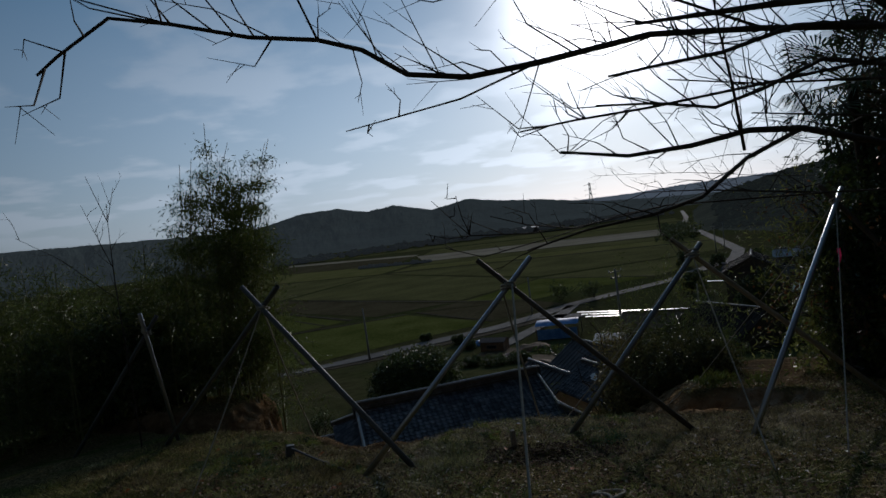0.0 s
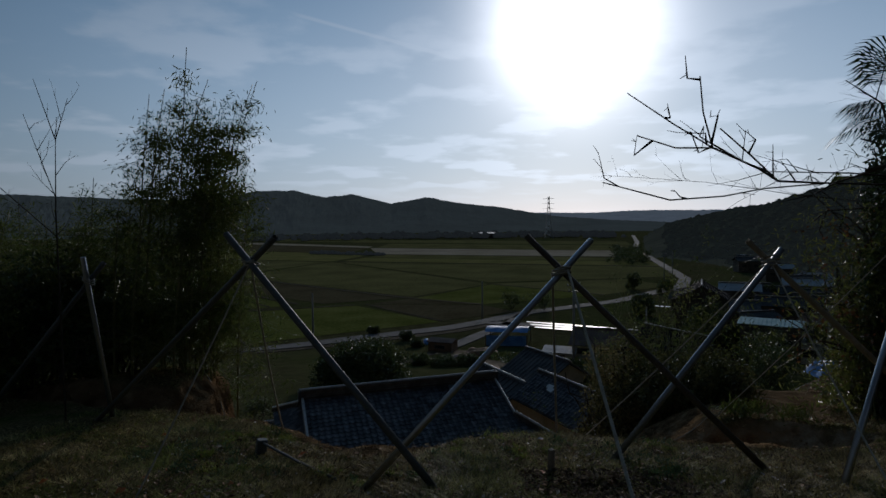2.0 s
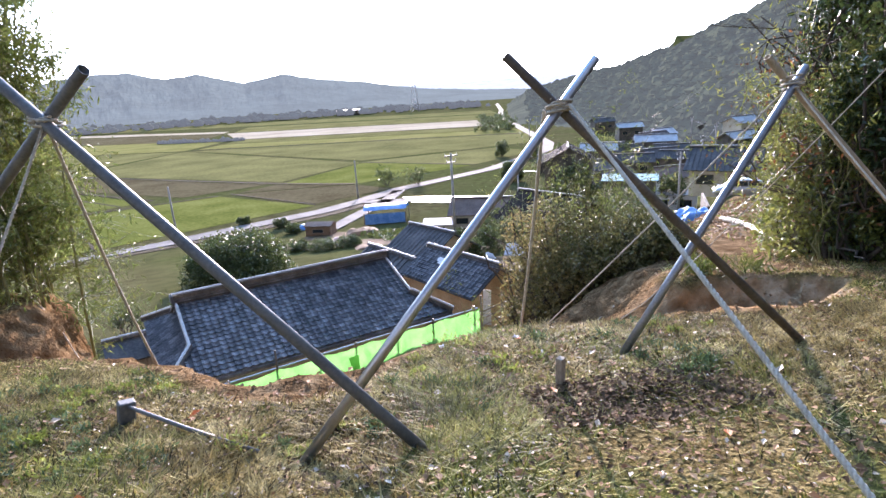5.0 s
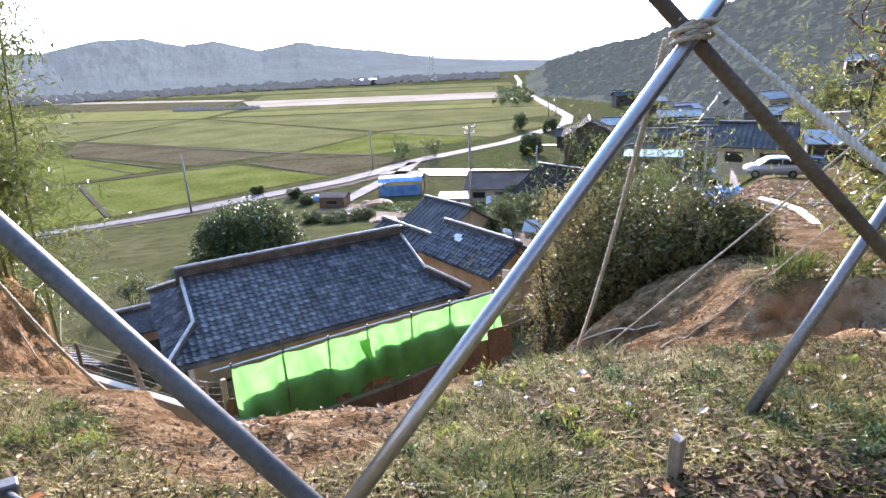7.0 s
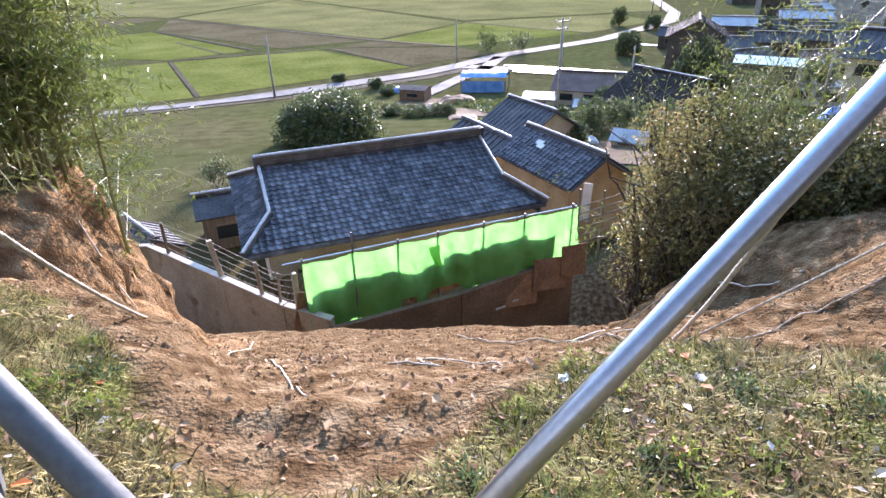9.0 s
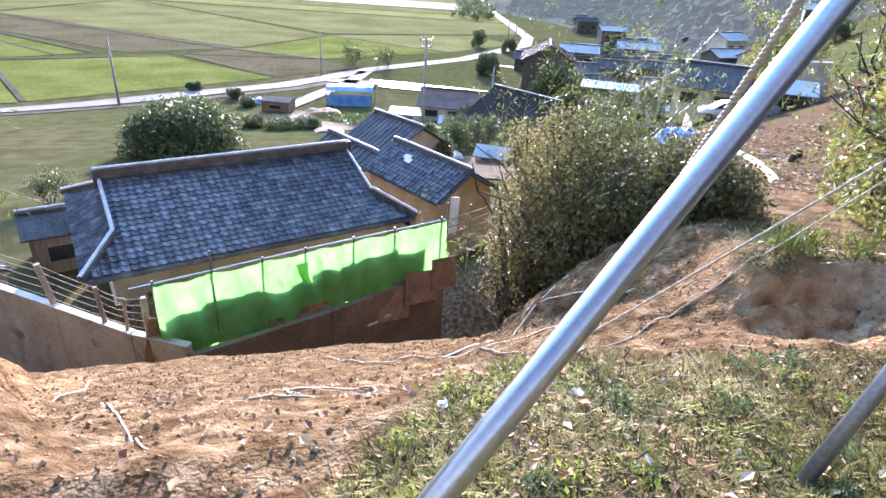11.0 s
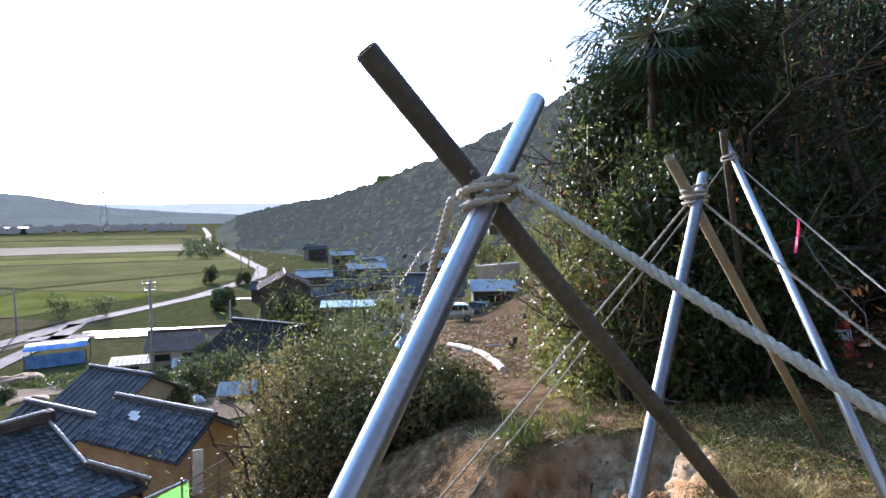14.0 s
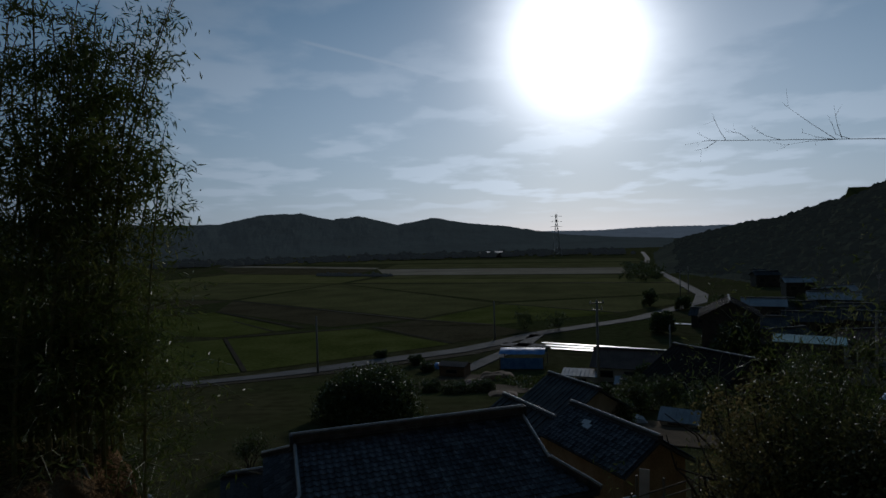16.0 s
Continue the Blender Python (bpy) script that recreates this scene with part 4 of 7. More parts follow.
def gabled_house(name, a, b, ridge_z, eave_z, half, ground, label, wall=None, tiled=False, roof_mat=None, over=0.5, cap=True, group="", windows=2, category="house"):
    """A house under a gabled roof: a and b are the ends of its ridge in plan."""
    a, b = Vector((*a, 0)), Vector((*b, 0))
    d = (b - a).normalized()
    n = Vector((-d.y, d.x, 0))
    L = (b - a).length
    c = (a + b) / 2
    M = Matrix.Translation(c) @ Matrix([[d.x, n.x, 0, 0], [d.y, n.y, 0, 0], [0, 0, 1, 0], [0, 0, 0, 1]])
    ob = new(name)
    ob.matrix_basis = M @ Matrix.Translation((0, 0, ground))
    tagged(ob, label, category, group)
    rm = roof_mat or (TILE if tiled else OLD_ROOF)
    slope_len = math.hypot(half, ridge_z - eave_z)
    ang = math.degrees(math.atan2(ridge_z - eave_z, half))
    for s in (0, 1):
        S = M @ pose(0, 0, 0, 0, 0, 180 * s) @ pose(0, 0, ridge_z, ang)
        slab = part("roof_slope", Geo().box((L, slope_len, 0.09), S @ Matrix.Translation((0, -slope_len / 2, -0.05))), rm, ob)
        if tiled:
            tiles_on(S @ Matrix.Translation((-L / 2, 0, 0)), int(slope_len / 0.245), int(L / 0.27), lambda u, v: True, 0.27, 0.245, slab, lambda r, c: True, TILE, TILE_ISL)
        else:
            ribs = Geo()
            k = int(L / 0.45)
            for i in range(k):
                ribs.box((0.07, slope_len, 0.05), S @ Matrix.Translation((-L / 2 + (i + 0.5) * L / k, -slope_len / 2, 0.012)))
            part("roof_ribs", ribs, rm, slab, kind="stuff")
    if cap:
        ridge_row(M @ Vector((-L / 2, 0, ridge_z)), M @ Vector((L / 2, 0, ridge_z)), 0.2 if tiled else 0.12, 0.3, ob, "ridge", 0.26)
    wl_, ww = L / 2 - over, half - over
    wt = eave_z + over * (ridge_z - eave_z) / half - 0.1
    wm = wall or PLASTER
    for s in (-1, 1):
        part("side_wall", Geo().box((2 * wl_, 0.16, wt - ground + 0.3), M @ pose(0, s * ww, (wt + ground - 0.3) / 2)), wm, ob)
        v = [M @ Vector((s * wl_, y, z)) for y, z in ((-ww + 0.08, ground - 0.3), (ww - 0.08, ground - 0.3), (ww - 0.08, wt), (0, ridge_z - 0.12), (-ww + 0.08, wt))]
        v2 = [M @ Vector((s * (wl_ - 0.16), y, z)) for y, z in ((-ww + 0.08, ground - 0.3), (ww - 0.08, ground - 0.3), (ww - 0.08, wt), (0, ridge_z - 0.12), (-ww + 0.08, wt))]
        part("gable_wall", Geo().add(v + v2, [(0, 1, 2, 3, 4), (9, 8, 7, 6, 5)] + [(i, 5 + i, 5 + (i + 1) % 5, (i + 1) % 5) for i in range(5)]), wm, ob)
        for i in range(windows):
            x0 = -wl_ + (i + 0.5) * 2 * wl_ / windows
            h = min(1.1, (wt - ground) * 0.4)
            w = part("window", Geo().box((min(1.6, wl_ / windows * 1.2), 0.1, h), M @ pose(x0, s * (ww + 0.06), ground + (wt - ground) * 0.55), 0.01), WOOD, ob)
            part("pane", Geo().box((min(1.45, wl_ / windows * 1.05), 0.03, h - 0.14), M @ pose(x0, s * (ww + 0.105), ground + (wt - ground) * 0.55)), GLASS, w)
    return ob, M


store, SM = gabled_house("storehouse", (4.32, 34.25), (7.02, 28.85), -6.75, -7.95, 1.95, -11.2, "tiled storehouse with ochre mud walls and a patched roof", MUD, True, over=0.35, windows=1, category="storehouse")
patch = SM @ pose(-1.0, 0, -6.75, 31.6)
for dx, dy, rz in ((-0.02, -0.66, 4), (0.2, -0.82, -3)):
    part("repair_sheet", Geo().box((0.5, 0.28, 0.012), patch @ pose(dx, dy, 0.13, 0, 0, rz), 0.004), WHITE, store, "pale patch sheet on the tiles")
# white board and slatted fence beside the storehouse
thing("white_board", Geo().box((0.36, 0.03, 1.7), pose(5.66, 26.6, -7.85, 0, 2, -17), 0.006), WHITE, "narrow white board leaning on the storehouse fence", "board")
fence = holder("rail_fence", (6.2, 25.9, -9.9), "weathered slatted rails beside the storehouse", "fence")
for i in range(6):
    part("rail", Geo().tube([(5.2, 26.2, -7.9 - 0.33 * i), (7.3, 25.6, -6.9 - 0.33 * i)], 0.03, 6), WOOD, fence)
for x in (5.3, 6.2, 7.1):
    part("post", Geo().tube([(x, 26.35 - 0.28 * (x - 5), -10.5), (x, 26.35 - 0.28 * (x - 5), -7.1)], 0.05, 6), WOOD, fence)

gabled_house("rear_wing", (1.2, 38.9), (3.6, 34.1), -7.45, -8.9, 2.4, -11.5, "grey tiled rear wing of the farmhouse", PLASTER, False, windows=2)
gabled_house("farm_building", (5.2, 49.6), (8.0, 44.5), -8.7, -10.4, 2.9, -12.9, "long grey tiled farm building with plaster walls", PLASTER, False, windows=2)
gabled_house("low_wing", (-12.0, 30.2), (-9.3, 31.3), -8.6, -9.3, 1.3, -11.2, "low tiled lean-to beside the farmhouse", WOOD, False, windows=1, over=0.25)
gabled_house("tiled_shed", (-13.6, 27.2), (-11.3, 24.9), -8.2, -8.9, 1.2, -11.2, "small shed with ribbed grey tiles behind the wall", WOOD, False, windows=1, over=0.25)

# ---- boundary wall, fence and net ----
WALL_TOP = -7.6
LINE = [(-11.5, 23.1), (-10.67, 23.17), (-7.23, 20.71), (-4.93, 19.06), (-3.43, 18.27), (0.2, 19.9), (4.2, 22.2)]
CAPPED = material("pale_coping", [(0.26, 0.235, 0.19), (0.34, 0.31, 0.26), (0.42, 0.39, 0.33)], 0.85, 0, 1.2, 14, 0.2, 0.008)
# panels below the net: their deep shade is put into this dark brown
SHADED_WALL = material("shaded_brown_wall", [(0.09, 0.06, 0.04), (0.14, 0.095, 0.062), (0.20, 0.14, 0.095)], 0.9, 0, 0.9, 12, 0.3, 0.01)
wall = holder("boundary_wall", (-3.4, 18.3, -9.6), "stained ochre concrete wall along the foot of the slip", "wall", kind="structure")
for i, (a, b) in enumerate(zip(LINE, LINE[1:])):
    d = Vector((b[0] - a[0], b[1] - a[1], 0))
    m = pose((a[0] + b[0]) / 2, (a[1] + b[1]) / 2, 0, 0, 0, math.degrees(math.atan2(d.y, d.x)))
    top = WALL_TOP - (0.25 if i >= 4 else 0)
    part("panel", Geo().box((d.length - 0.02, 0.18, top + 12), m @ Matrix.Translation((0, 0, (top - 12) / 2)), 0.01), SHADED_WALL if i >= 4 else CONCRETE, wall)
    if i < 4:
        part("coping", Geo().box((d.length - 0.03, 0.24, 0.06), m @ Matrix.Translation((0, 0, top + 0.032)), 0.012), CAPPED, wall)

RUST = material("rusty_wire", [(0.14, 0.11, 0.09), (0.24, 0.20, 0.17)], 0.7, 0.4, 8, 60, 0.2, 0.002)
wire_fence = holder("wire_fence", (-7.2, 20.8, WALL_TOP), "leaning concrete posts strung with barbed wire on the wall", "fence")
posts = [((-11.2, 23.15), 1.25, 0.09, -0.1), ((-9.7, 22.5), 1.2, 0.07, 0.0), ((-7.35, 20.8), 1.35, 0.10, -0.12), ((-5.75, 19.65), 1.15, 0.07, -0.05), ((-5.1, 19.2), 1.0, 0.05, 0.06), ((-4.5, 18.85), 1.2, 0.09, 0.02)]
tops = []
for (x, y), h, r, lean in posts:
    g = Geo().box((r * 1.5, r * 1.5, h), Matrix.Translation((x, y, WALL_TOP + h / 2)) @ pose(lean * 0.5, 0, 0, 0, math.degrees(lean), 34), 0.015)
    part("post", g, WOOD if r < 0.08 else CONCRETE, wire_fence)
    tops.append((Vector((x, y, WALL_TOP)), Vector((lean * h, 0, h))))
for k in (0.22, 0.42, 0.62, 0.82, 0.98):
    for (p, u), (q, v) in zip(tops, tops[1:]):
        part("wire", Geo().tube(bend(p + u * k, q + v * k, 0.03, 5), 0.008, 4), RUST, wire_fence)

NET_A, NET_B = Vector((-4.2, 18.72, -6.0)), Vector((4.12, 22.08, -6.0))


def green_net():
    ob = holder("green_net", (0, 20.5, -7.9), "bright green safety net hung on poles, its lower edge torn", "net")
    g, n, rows = Geo(), 110, 16
    d = NET_B - NET_A
    out = Vector((d.y, -d.x, 0)).normalized()
    for j in range(rows + 1):
        for i in range(n + 1):
            k, t = i / n, j / rows
            low = 2.2 + 0.25 * math.sin(k * 9 + 0.5) + 0.2 * math.sin(k * 23) - 0.7 * max(0, (k - 0.55)) + 0.35 * (k < 0.12)
            if 0.30 < k < 0.36:
                low -= 0.5
            bulge = 0.07 * math.sin(k * 60 + 2 * math.sin(k * 11)) * (0.3 + t) + 0.10 * math.sin(k * 17 + t * 3) * t + 0.06 * noise.noise((k * 40, t * 8, 0)) + 0.03 * noise.noise((k * 90, t * 5, 3))
            sag = 0.07 * math.sin(math.pi * ((k * 6) % 1)) * (1 - t)
            p = NET_A + d * k + out * (0.06 + bulge + 0.12 * t) - Vector((0, 0, low * t + sag))
            g.v.append(tuple(p))
    g.f = [(j * (n + 1) + i, j * (n + 1) + i + 1, (j + 1) * (n + 1) + i + 1, (j + 1) * (n + 1) + i) for j in range(rows) for i in range(n)]
    sheet = part("sheet", g, NET, ob, smooth=True)
    for k0, k1, w in ((0.41, 0.45, 0.75),):
        vs = [NET_A + d * (k + 0.03 * s * s - 0.02 * s * (k > 0.42)) + out * (0.22 + 0.05 * math.sin(s * 3)) - Vector((0, 0, 0.25 + s * w)) for k in np.linspace(k0, k1, 5) for s in (0, 0.33, 0.66, 1.0)]
        fold = Geo().add(vs, [(4 * i + j, 4 * i + j + 1, 4 * i + j + 5, 4 * i + j + 4) for i in range(4) for j in range(3)])
        part("fold", fold, NET, ob, smooth=True)
    for k in (0.0, 0.16, 0.31, 0.45, 0.62, 0.78, 0.98):
        p = NET_A + d * k
        part("post", Geo().tube([p - Vector((0, 0, 2.6)), p + Vector((0.03, 0, 0.12 + (0.5 if k == 0.16 else 0)))], 0.032, 8), DARK_STEEL, ob)
    part("top_rail", Geo().tube([NET_A - d.normalized() * 0.5 + Vector((0, 0, 0.03)), NET_A + d * 0.5 + Vector((0, 0, 0.05)), NET_B], 0.028, 8), STEEL, ob)
    return ob


green_net()
SHEET = material("brown_board", [(0.12, 0.072, 0.043), (0.18, 0.108, 0.062), (0.24, 0.15, 0.088)], 0.85, 0, 1.5, 12, 0.2, 0.01, 0.25)
along = (NET_B - NET_A).normalized()
face = Vector((along.y, -along.x, 0))
for k, w, h, z, lean, roll in ((0.02, 1.1, 1.5, -7.85, 2, 14), (0.14, 1.7, 1.35, -7.5, 2, -6), (0.29, 1.8, 1.2, -7.42, 1, 5), (0.44, 1.8, 1.25, -7.48, 2, -4), (0.58, 1.8, 1.2, -7.32, 2, 6), (0.72, 1.7, 1.3, -7.25, 1, -5), (0.85, 1.3, 1.2, -7.35, 1, 4), (0.3, 1.3, 1.0, -8.75, 10, 2), (0.45, 1.2, 1.0, -8.8, 9, -3), (0.6, 1.3, 1.0, -8.7, 12, 4), (0.76, 1.2, 1.1, -8.45, 9, 5), (0.88, 1.3, 1.1, -8.1, 10, 6), (0.98, 1.0, 1.1, -7.8, 8, 3)):
    p = NET_A + (NET_B - NET_A) * k - face * 0.12 * (1 if h > 1.15 else -3)
    thing("board", Geo().box((w, 0.025, h), Matrix.Translation((p.x, p.y, z)) @ pose(0, 0, 0, 0, 0, math.degrees(math.atan2(along.y, along.x))) @ pose(0, 0, 0, -lean, roll, 0), 0.004), SHEET, "brown board leaning below the net on the wall", "board", "boards below the net")
for k, z, w in ((0.66, -8.75, 0.35), (0.72, -8.62, 0.22), (0.02, -8.95, 0.9)):
    p = NET_A + (NET_B - NET_A) * k + face * 0.62
    thing("timber_batten", Geo().box((w, 0.05, 0.07), Matrix.Translation((p.x, p.y, z)) @ pose(0, 0, 0, 0, -6, 20), 0.006), CAPPED, "pale broken batten caught below the net", "batten", "pale battens")


# ---- fields, roads and the plain ----
def flat_patch(name, corners, mat, label, lift=0.04, category="field", step=4.0):
    """A patch of land lying on the ground, cut finely enough to follow it."""
    a, b, c, d = (Vector((*p, 0)) for p in corners)
    nu = max(2, int(max((b - a).length, (c - d).length) / step))
    nv = max(2, int(max((d - a).length, (c - b).length) / step))
    P = [[a.lerp(b, i / nu).lerp(d.lerp(c, i / nu), j / nv) for i in range(nu + 1)] for j in range(nv + 1)]
    X = np.array([[p.x for p in r] for r in P])
    Y = np.array([[p.y for p in r] for r in P])
    Z = ground_z(X, Y) + lift
    g = Geo()
    g.v = np.stack([X, Y, Z], -1).reshape(-1, 3).tolist()
    n = nu + 1
    g.f = [(j * n + i, j * n + i + 1, (j + 1) * n + i + 1, (j + 1) * n + i) for j in range(nv) for i in range(nu)]
    return thing(name, g, mat, label, category, kind="structure")


GREEN_FIELD = material("young_green_field", [(0.062, 0.076, 0.018), (0.098, 0.110, 0.030), (0.132, 0.140, 0.046)], 0.9, 0, 0.12, 1.6, 0.4, 0.1, spec=0.0)
PALE_GREEN = material("pale_green_field", [(0.112, 0.115, 0.039), (0.151, 0.147, 0.055), (0.183, 0.170, 0.072)], 0.9, 0, 0.1, 1.2, 0.4, 0.1, spec=0.0)
TAN_FIELD = material("bare_paddy", [(0.060, 0.050, 0.028), (0.084, 0.073, 0.042), (0.106, 0.094, 0.056)], 0.95, 0, 0.09, 1.5, 0.4, 0.1, spec=0.0)
OLIVE = material("stubble_field", [(0.082, 0.082, 0.035), (0.117, 0.115, 0.048), (0.156, 0.148, 0.064)], 0.95, 0, 0.07, 1.1, 0.4, 0.1, spec=0.0)
STRAW = material("pale_straw_field", [(0.225, 0.188, 0.135), (0.30, 0.262, 0.195), (0.365, 0.325, 0.255)], 0.95, 0, 0.05, 0.9, 0.4, 0.1, spec=0.0)
DITCH = material("ditch_earth", [(0.03, 0.025, 0.018), (0.06, 0.05, 0.03)], 0.95, 0, 0.6, 4, 0.5, 0.1, spec=0.03)
ASPHALT = material("pale_asphalt", [(0.085, 0.083, 0.081), (0.115, 0.113, 0.11), (0.15, 0.147, 0.143)], 0.9, 0, 0.3, 5, 0.2, 0.02, spec=0.1)
U = Vector((0.842, 0.54, 0))
N = Vector((-0.54, 0.842, 0))
O = Vector((-29.1, 84.1, 0))


def uv(u, v):
    p = O + U * u + N * v
    return (p.x, p.y)


FIELDS = [
    (((-33, 86.5), (-4.4, 105.2), (-23.8, 125.9), (-48.6, 116)), GREEN_FIELD, "bright green young field beside the lane"),
    (((-78, 57), (-33.8, 86), (-49.4, 115.6), (-98, 93)), GREEN_FIELD, "bright green young field beside the lane"),
    (((-50.5, 118), (-38, 127), (-72.6, 162.5), (-106, 134)), GREEN_FIELD, "green field behind a furrow"),
    (((-72, 164.5), (-31.5, 129), (-15.6, 138), (-79.6, 193)), TAN_FIELD, "bare grey-brown paddy"),
    (((-4, 107), (10.5, 116.5), (3.7, 126), (-21.5, 127.4)), TAN_FIELD, "bare brown paddy by the lane"),
    (((-20.5, 128.6), (3.2, 127), (-4, 131), (-13.4, 136.4)), TAN_FIELD, "bare brown paddy by the lane"),
    (((-11.5, 137.5), (4.4, 127.2), (33, 141), (8, 166)), GREEN_FIELD, "light green winter field past the paddies"),
    (((-78.6, 196), (-12.5, 140), (7, 167), (-60, 262)), OLIVE, "brown stubble field"),
    (((8, 168), (34, 142), (56, 160), (50, 178)), OLIVE, "brown stubble field"),
    (((-58, 262), (8, 172), (66, 186), (75, 222)), OLIVE, "brown stubble field"),
    (((-56, 268), (76, 226), (80, 248), (-50, 290)), PALE_GREEN, "pale green winter field"),
    (((-49, 292), (81, 250), (86, 272), (-46, 318)), OLIVE, "brown stubble field"),
    (((-190, 235), (-82, 198), (-62, 262), (-175, 310)), OLIVE, "brown stubble field"),
    (((-175, 314), (-61, 266), (-50, 320), (-160, 380)), PALE_GREEN, "pale green winter field"),
    (((-190, 160), (-108, 137), (-81, 195), (-190, 232)), TAN_FIELD, "bare grey-brown paddy"),
    (((-48, 322), (88, 280), (99, 334), (-64, 396)), STRAW, "pale dry straw field far out"),
    (((-230, 520), (-66, 400), (-66, 420), (-235, 560)), STRAW, "pale dry straw field far out"),
    (((-60, 400), (100, 338), (118, 400), (-60, 470)), OLIVE, "brown stubble field"),
    (((-160, 384), (-66, 330), (-66, 396), (-220, 500)), TAN_FIELD, "bare grey-brown paddy"),
    (((-300, 600), (118, 410), (130, 470), (-300, 680)), OLIVE, "brown stubble field")]
for corners, m, lab in FIELDS:
    flat_patch("field", corners, m, lab, 0.05, step=8)


def bank(a, b, wide):
    a, b = Vector((*a, 0)), Vector((*b, 0))
    n = Vector((a.y - b.y, b.x - a.x, 0)).normalized() * wide / 2
    flat_patch("field_bank", tuple((p.x, p.y) for p in (a - n, b - n, b + n, a + n)), DITCH, "dark grassy bank between paddies", 0.11, "bank", 5)


for a, b, wide in (((-33.4, 86.4), (-49, 116), 0.7), ((-49.5, 117), (-24, 126.6), 0.9), ((-80, 194.6), (-14.6, 139), 1.3), ((-22, 128), (-4.2, 106), 0.5), ((-14.6, 138.6), (4, 126.8), 0.9), ((-122, 266), (-104, 281), 1.6), ((7.5, 167), (34, 141.5), 0.6), ((-58, 265), (76, 224), 1.2), ((-46, 320), (87, 276), 1.2), ((-42, 124), (-58, 142), 0.6), ((-73, 163.4), (-107, 135), 0.9), ((-37, 128), (-72, 163.6), 0.9)):
    bank(a, b, wide)


def lane(name, line, wide, mat, label, lift=0.12):
    g = Geo()
    pts = [Vector((*p, 0)) for p in line]
    fine = []
    for a, b in zip(pts, pts[1:]):
        n = max(1, int((b - a).length / 4))
        fine += [a.lerp(b, i / n) for i in range(n)]
    fine.append(pts[-1])
    for i, p in enumerate(fine):
        d = (fine[min(i + 1, len(fine) - 1)] - fine[max(i - 1, 0)]).normalized()
        s = Vector((d.y, -d.x, 0))
        for e in (-1, 1):
            q = p + s * e * wide / 2
            z = gz(q.x, q.y) + lift
            g.v += [(q.x, q.y, z), (q.x, q.y, z - 0.35)]
    for i in range(len(fine) - 1):
        k = 4 * i
        g.f += [(k, k + 2, k + 6, k + 4), (k, k + 4, k + 5, k + 1), (k + 2, k + 3, k + 7, k + 6)]
    return thing(name, g, mat, label, "road", kind="structure")


ROAD = [(-95, 40), (-60, 62), (-29.5, 82.5), (-17.6, 90.2), (-2.9, 99), (3, 104.5), (11.8, 114.5), (34.5, 131), (59, 159), (67, 178), (77, 225), (104, 356), (137, 463), (185, 640)]
lane("road_valley", ROAD, 3.4, ASPHALT, "narrow pale asphalt lane across the plain")
lane("road_village", [(4.5, 104), (16, 100), (28, 92), (40, 85), (55, 74)], 3.0, ASPHALT, "pale lane into the village")
lane("road_farm", [(11.5, 113), (8, 103), (2, 92), (-4, 80)], 2.4, ASPHALT, "short concrete track to the sheds")
lane("road_ditch", [(p[0] + 1.6, p[1] - 2.6) for p in ROAD[1:6]], 1.9, DITCH, "dark ditch along the lane", 0.06)

# ---- village ----
RED_ROOF = material("rust_brown_roof", [(0.10, 0.06, 0.045), (0.15, 0.095, 0.07), (0.20, 0.13, 0.10)], 0.7, 0.1, 0.8, 8, 0.2, 0.02)
# very dark brown roof of the barn
DARK_BROWN_ROOF = material("dark_brown_roof", [(0.016, 0.012, 0.010), (0.030, 0.023, 0.019), (0.05, 0.04, 0.033)], 0.85, 0, 0.8, 8, 0.3, 0.02, spec=0.15)
TIN = material("pale_tin_sheet", [(0.27, 0.285, 0.30), (0.36, 0.375, 0.385), (0.45, 0.46, 0.47)], 0.55, 0.2, 0.8, 8, 0.15, 0.01)
BLUE = material("blue_tarpaulin", [(0.05, 0.17, 0.45), (0.09, 0.27, 0.60), (0.20, 0.40, 0.70)], 0.45, 0, 1.2, 7, 0.5, 0.05)
DARK_WALL = material("dark_board_wall", [(0.05, 0.045, 0.04), (0.09, 0.08, 0.065), (0.13, 0.11, 0.09)], 0.85, 0, 0.8, 9, 0.2, 0.02)
low = lambda x, y: gz(x, y)
G = "houses of the village"
gabled_house("long_house", (14.2, 76.5), (22.8, 73.2), -12.0, -13.6, 3.3, low(18, 74) - 0.1, "long low house with a rust-brown roof", PLASTER, False, RED_ROOF, group=G, windows=3)
gabled_house("tin_shed", (10.3, 75.2), (14.3, 73.8), -14.0, -14.5, 1.9, low(12, 75), "shed under a pale tin roof", PLASTER, False, TIN, 0.3, False, G, 1, "shed")
gabled_house("tin_shed", (15.6, 71.8), (20.0, 70.2), -14.3, -14.9, 1.6, low(18, 71), "open shed under a pale tin roof", PLASTER, False, TIN, 0.3, False, G, 2, "shed")
gabled_house("two_storey_house", (31.6, 78.6), (34.6, 86.0), -6.9, -8.9, 3.7, low(33, 83), "dark two-storey house with a grey tiled roof", DARK_WALL, False, group=G, windows=3)
gabled_house("dark_barn", (20.4, 66.5), (24.8, 58.2), -9.8, -12.9, 5.4, low(22, 62) - 0.6, "dark barn with a steep brown-black roof", DARK_WALL, False, DARK_BROWN_ROOF, group=G, windows=2)
gabled_house("hillside_house", (35.0, 55.8), (39.9, 51.2), -5.2, -7.1, 3.2, -9.4, "house with a ribbed grey roof above the parked car", PLASTER, False, group=G, windows=2)
gabled_house("hillside_annex", (41.5, 52.5), (45.5, 49.5), -6.0, -7.0, 2.2, -9.0, "annex with a pale tin roof on the hillside", DARK_WALL, False, TIN, 0.4, False, G, 1, "shed")
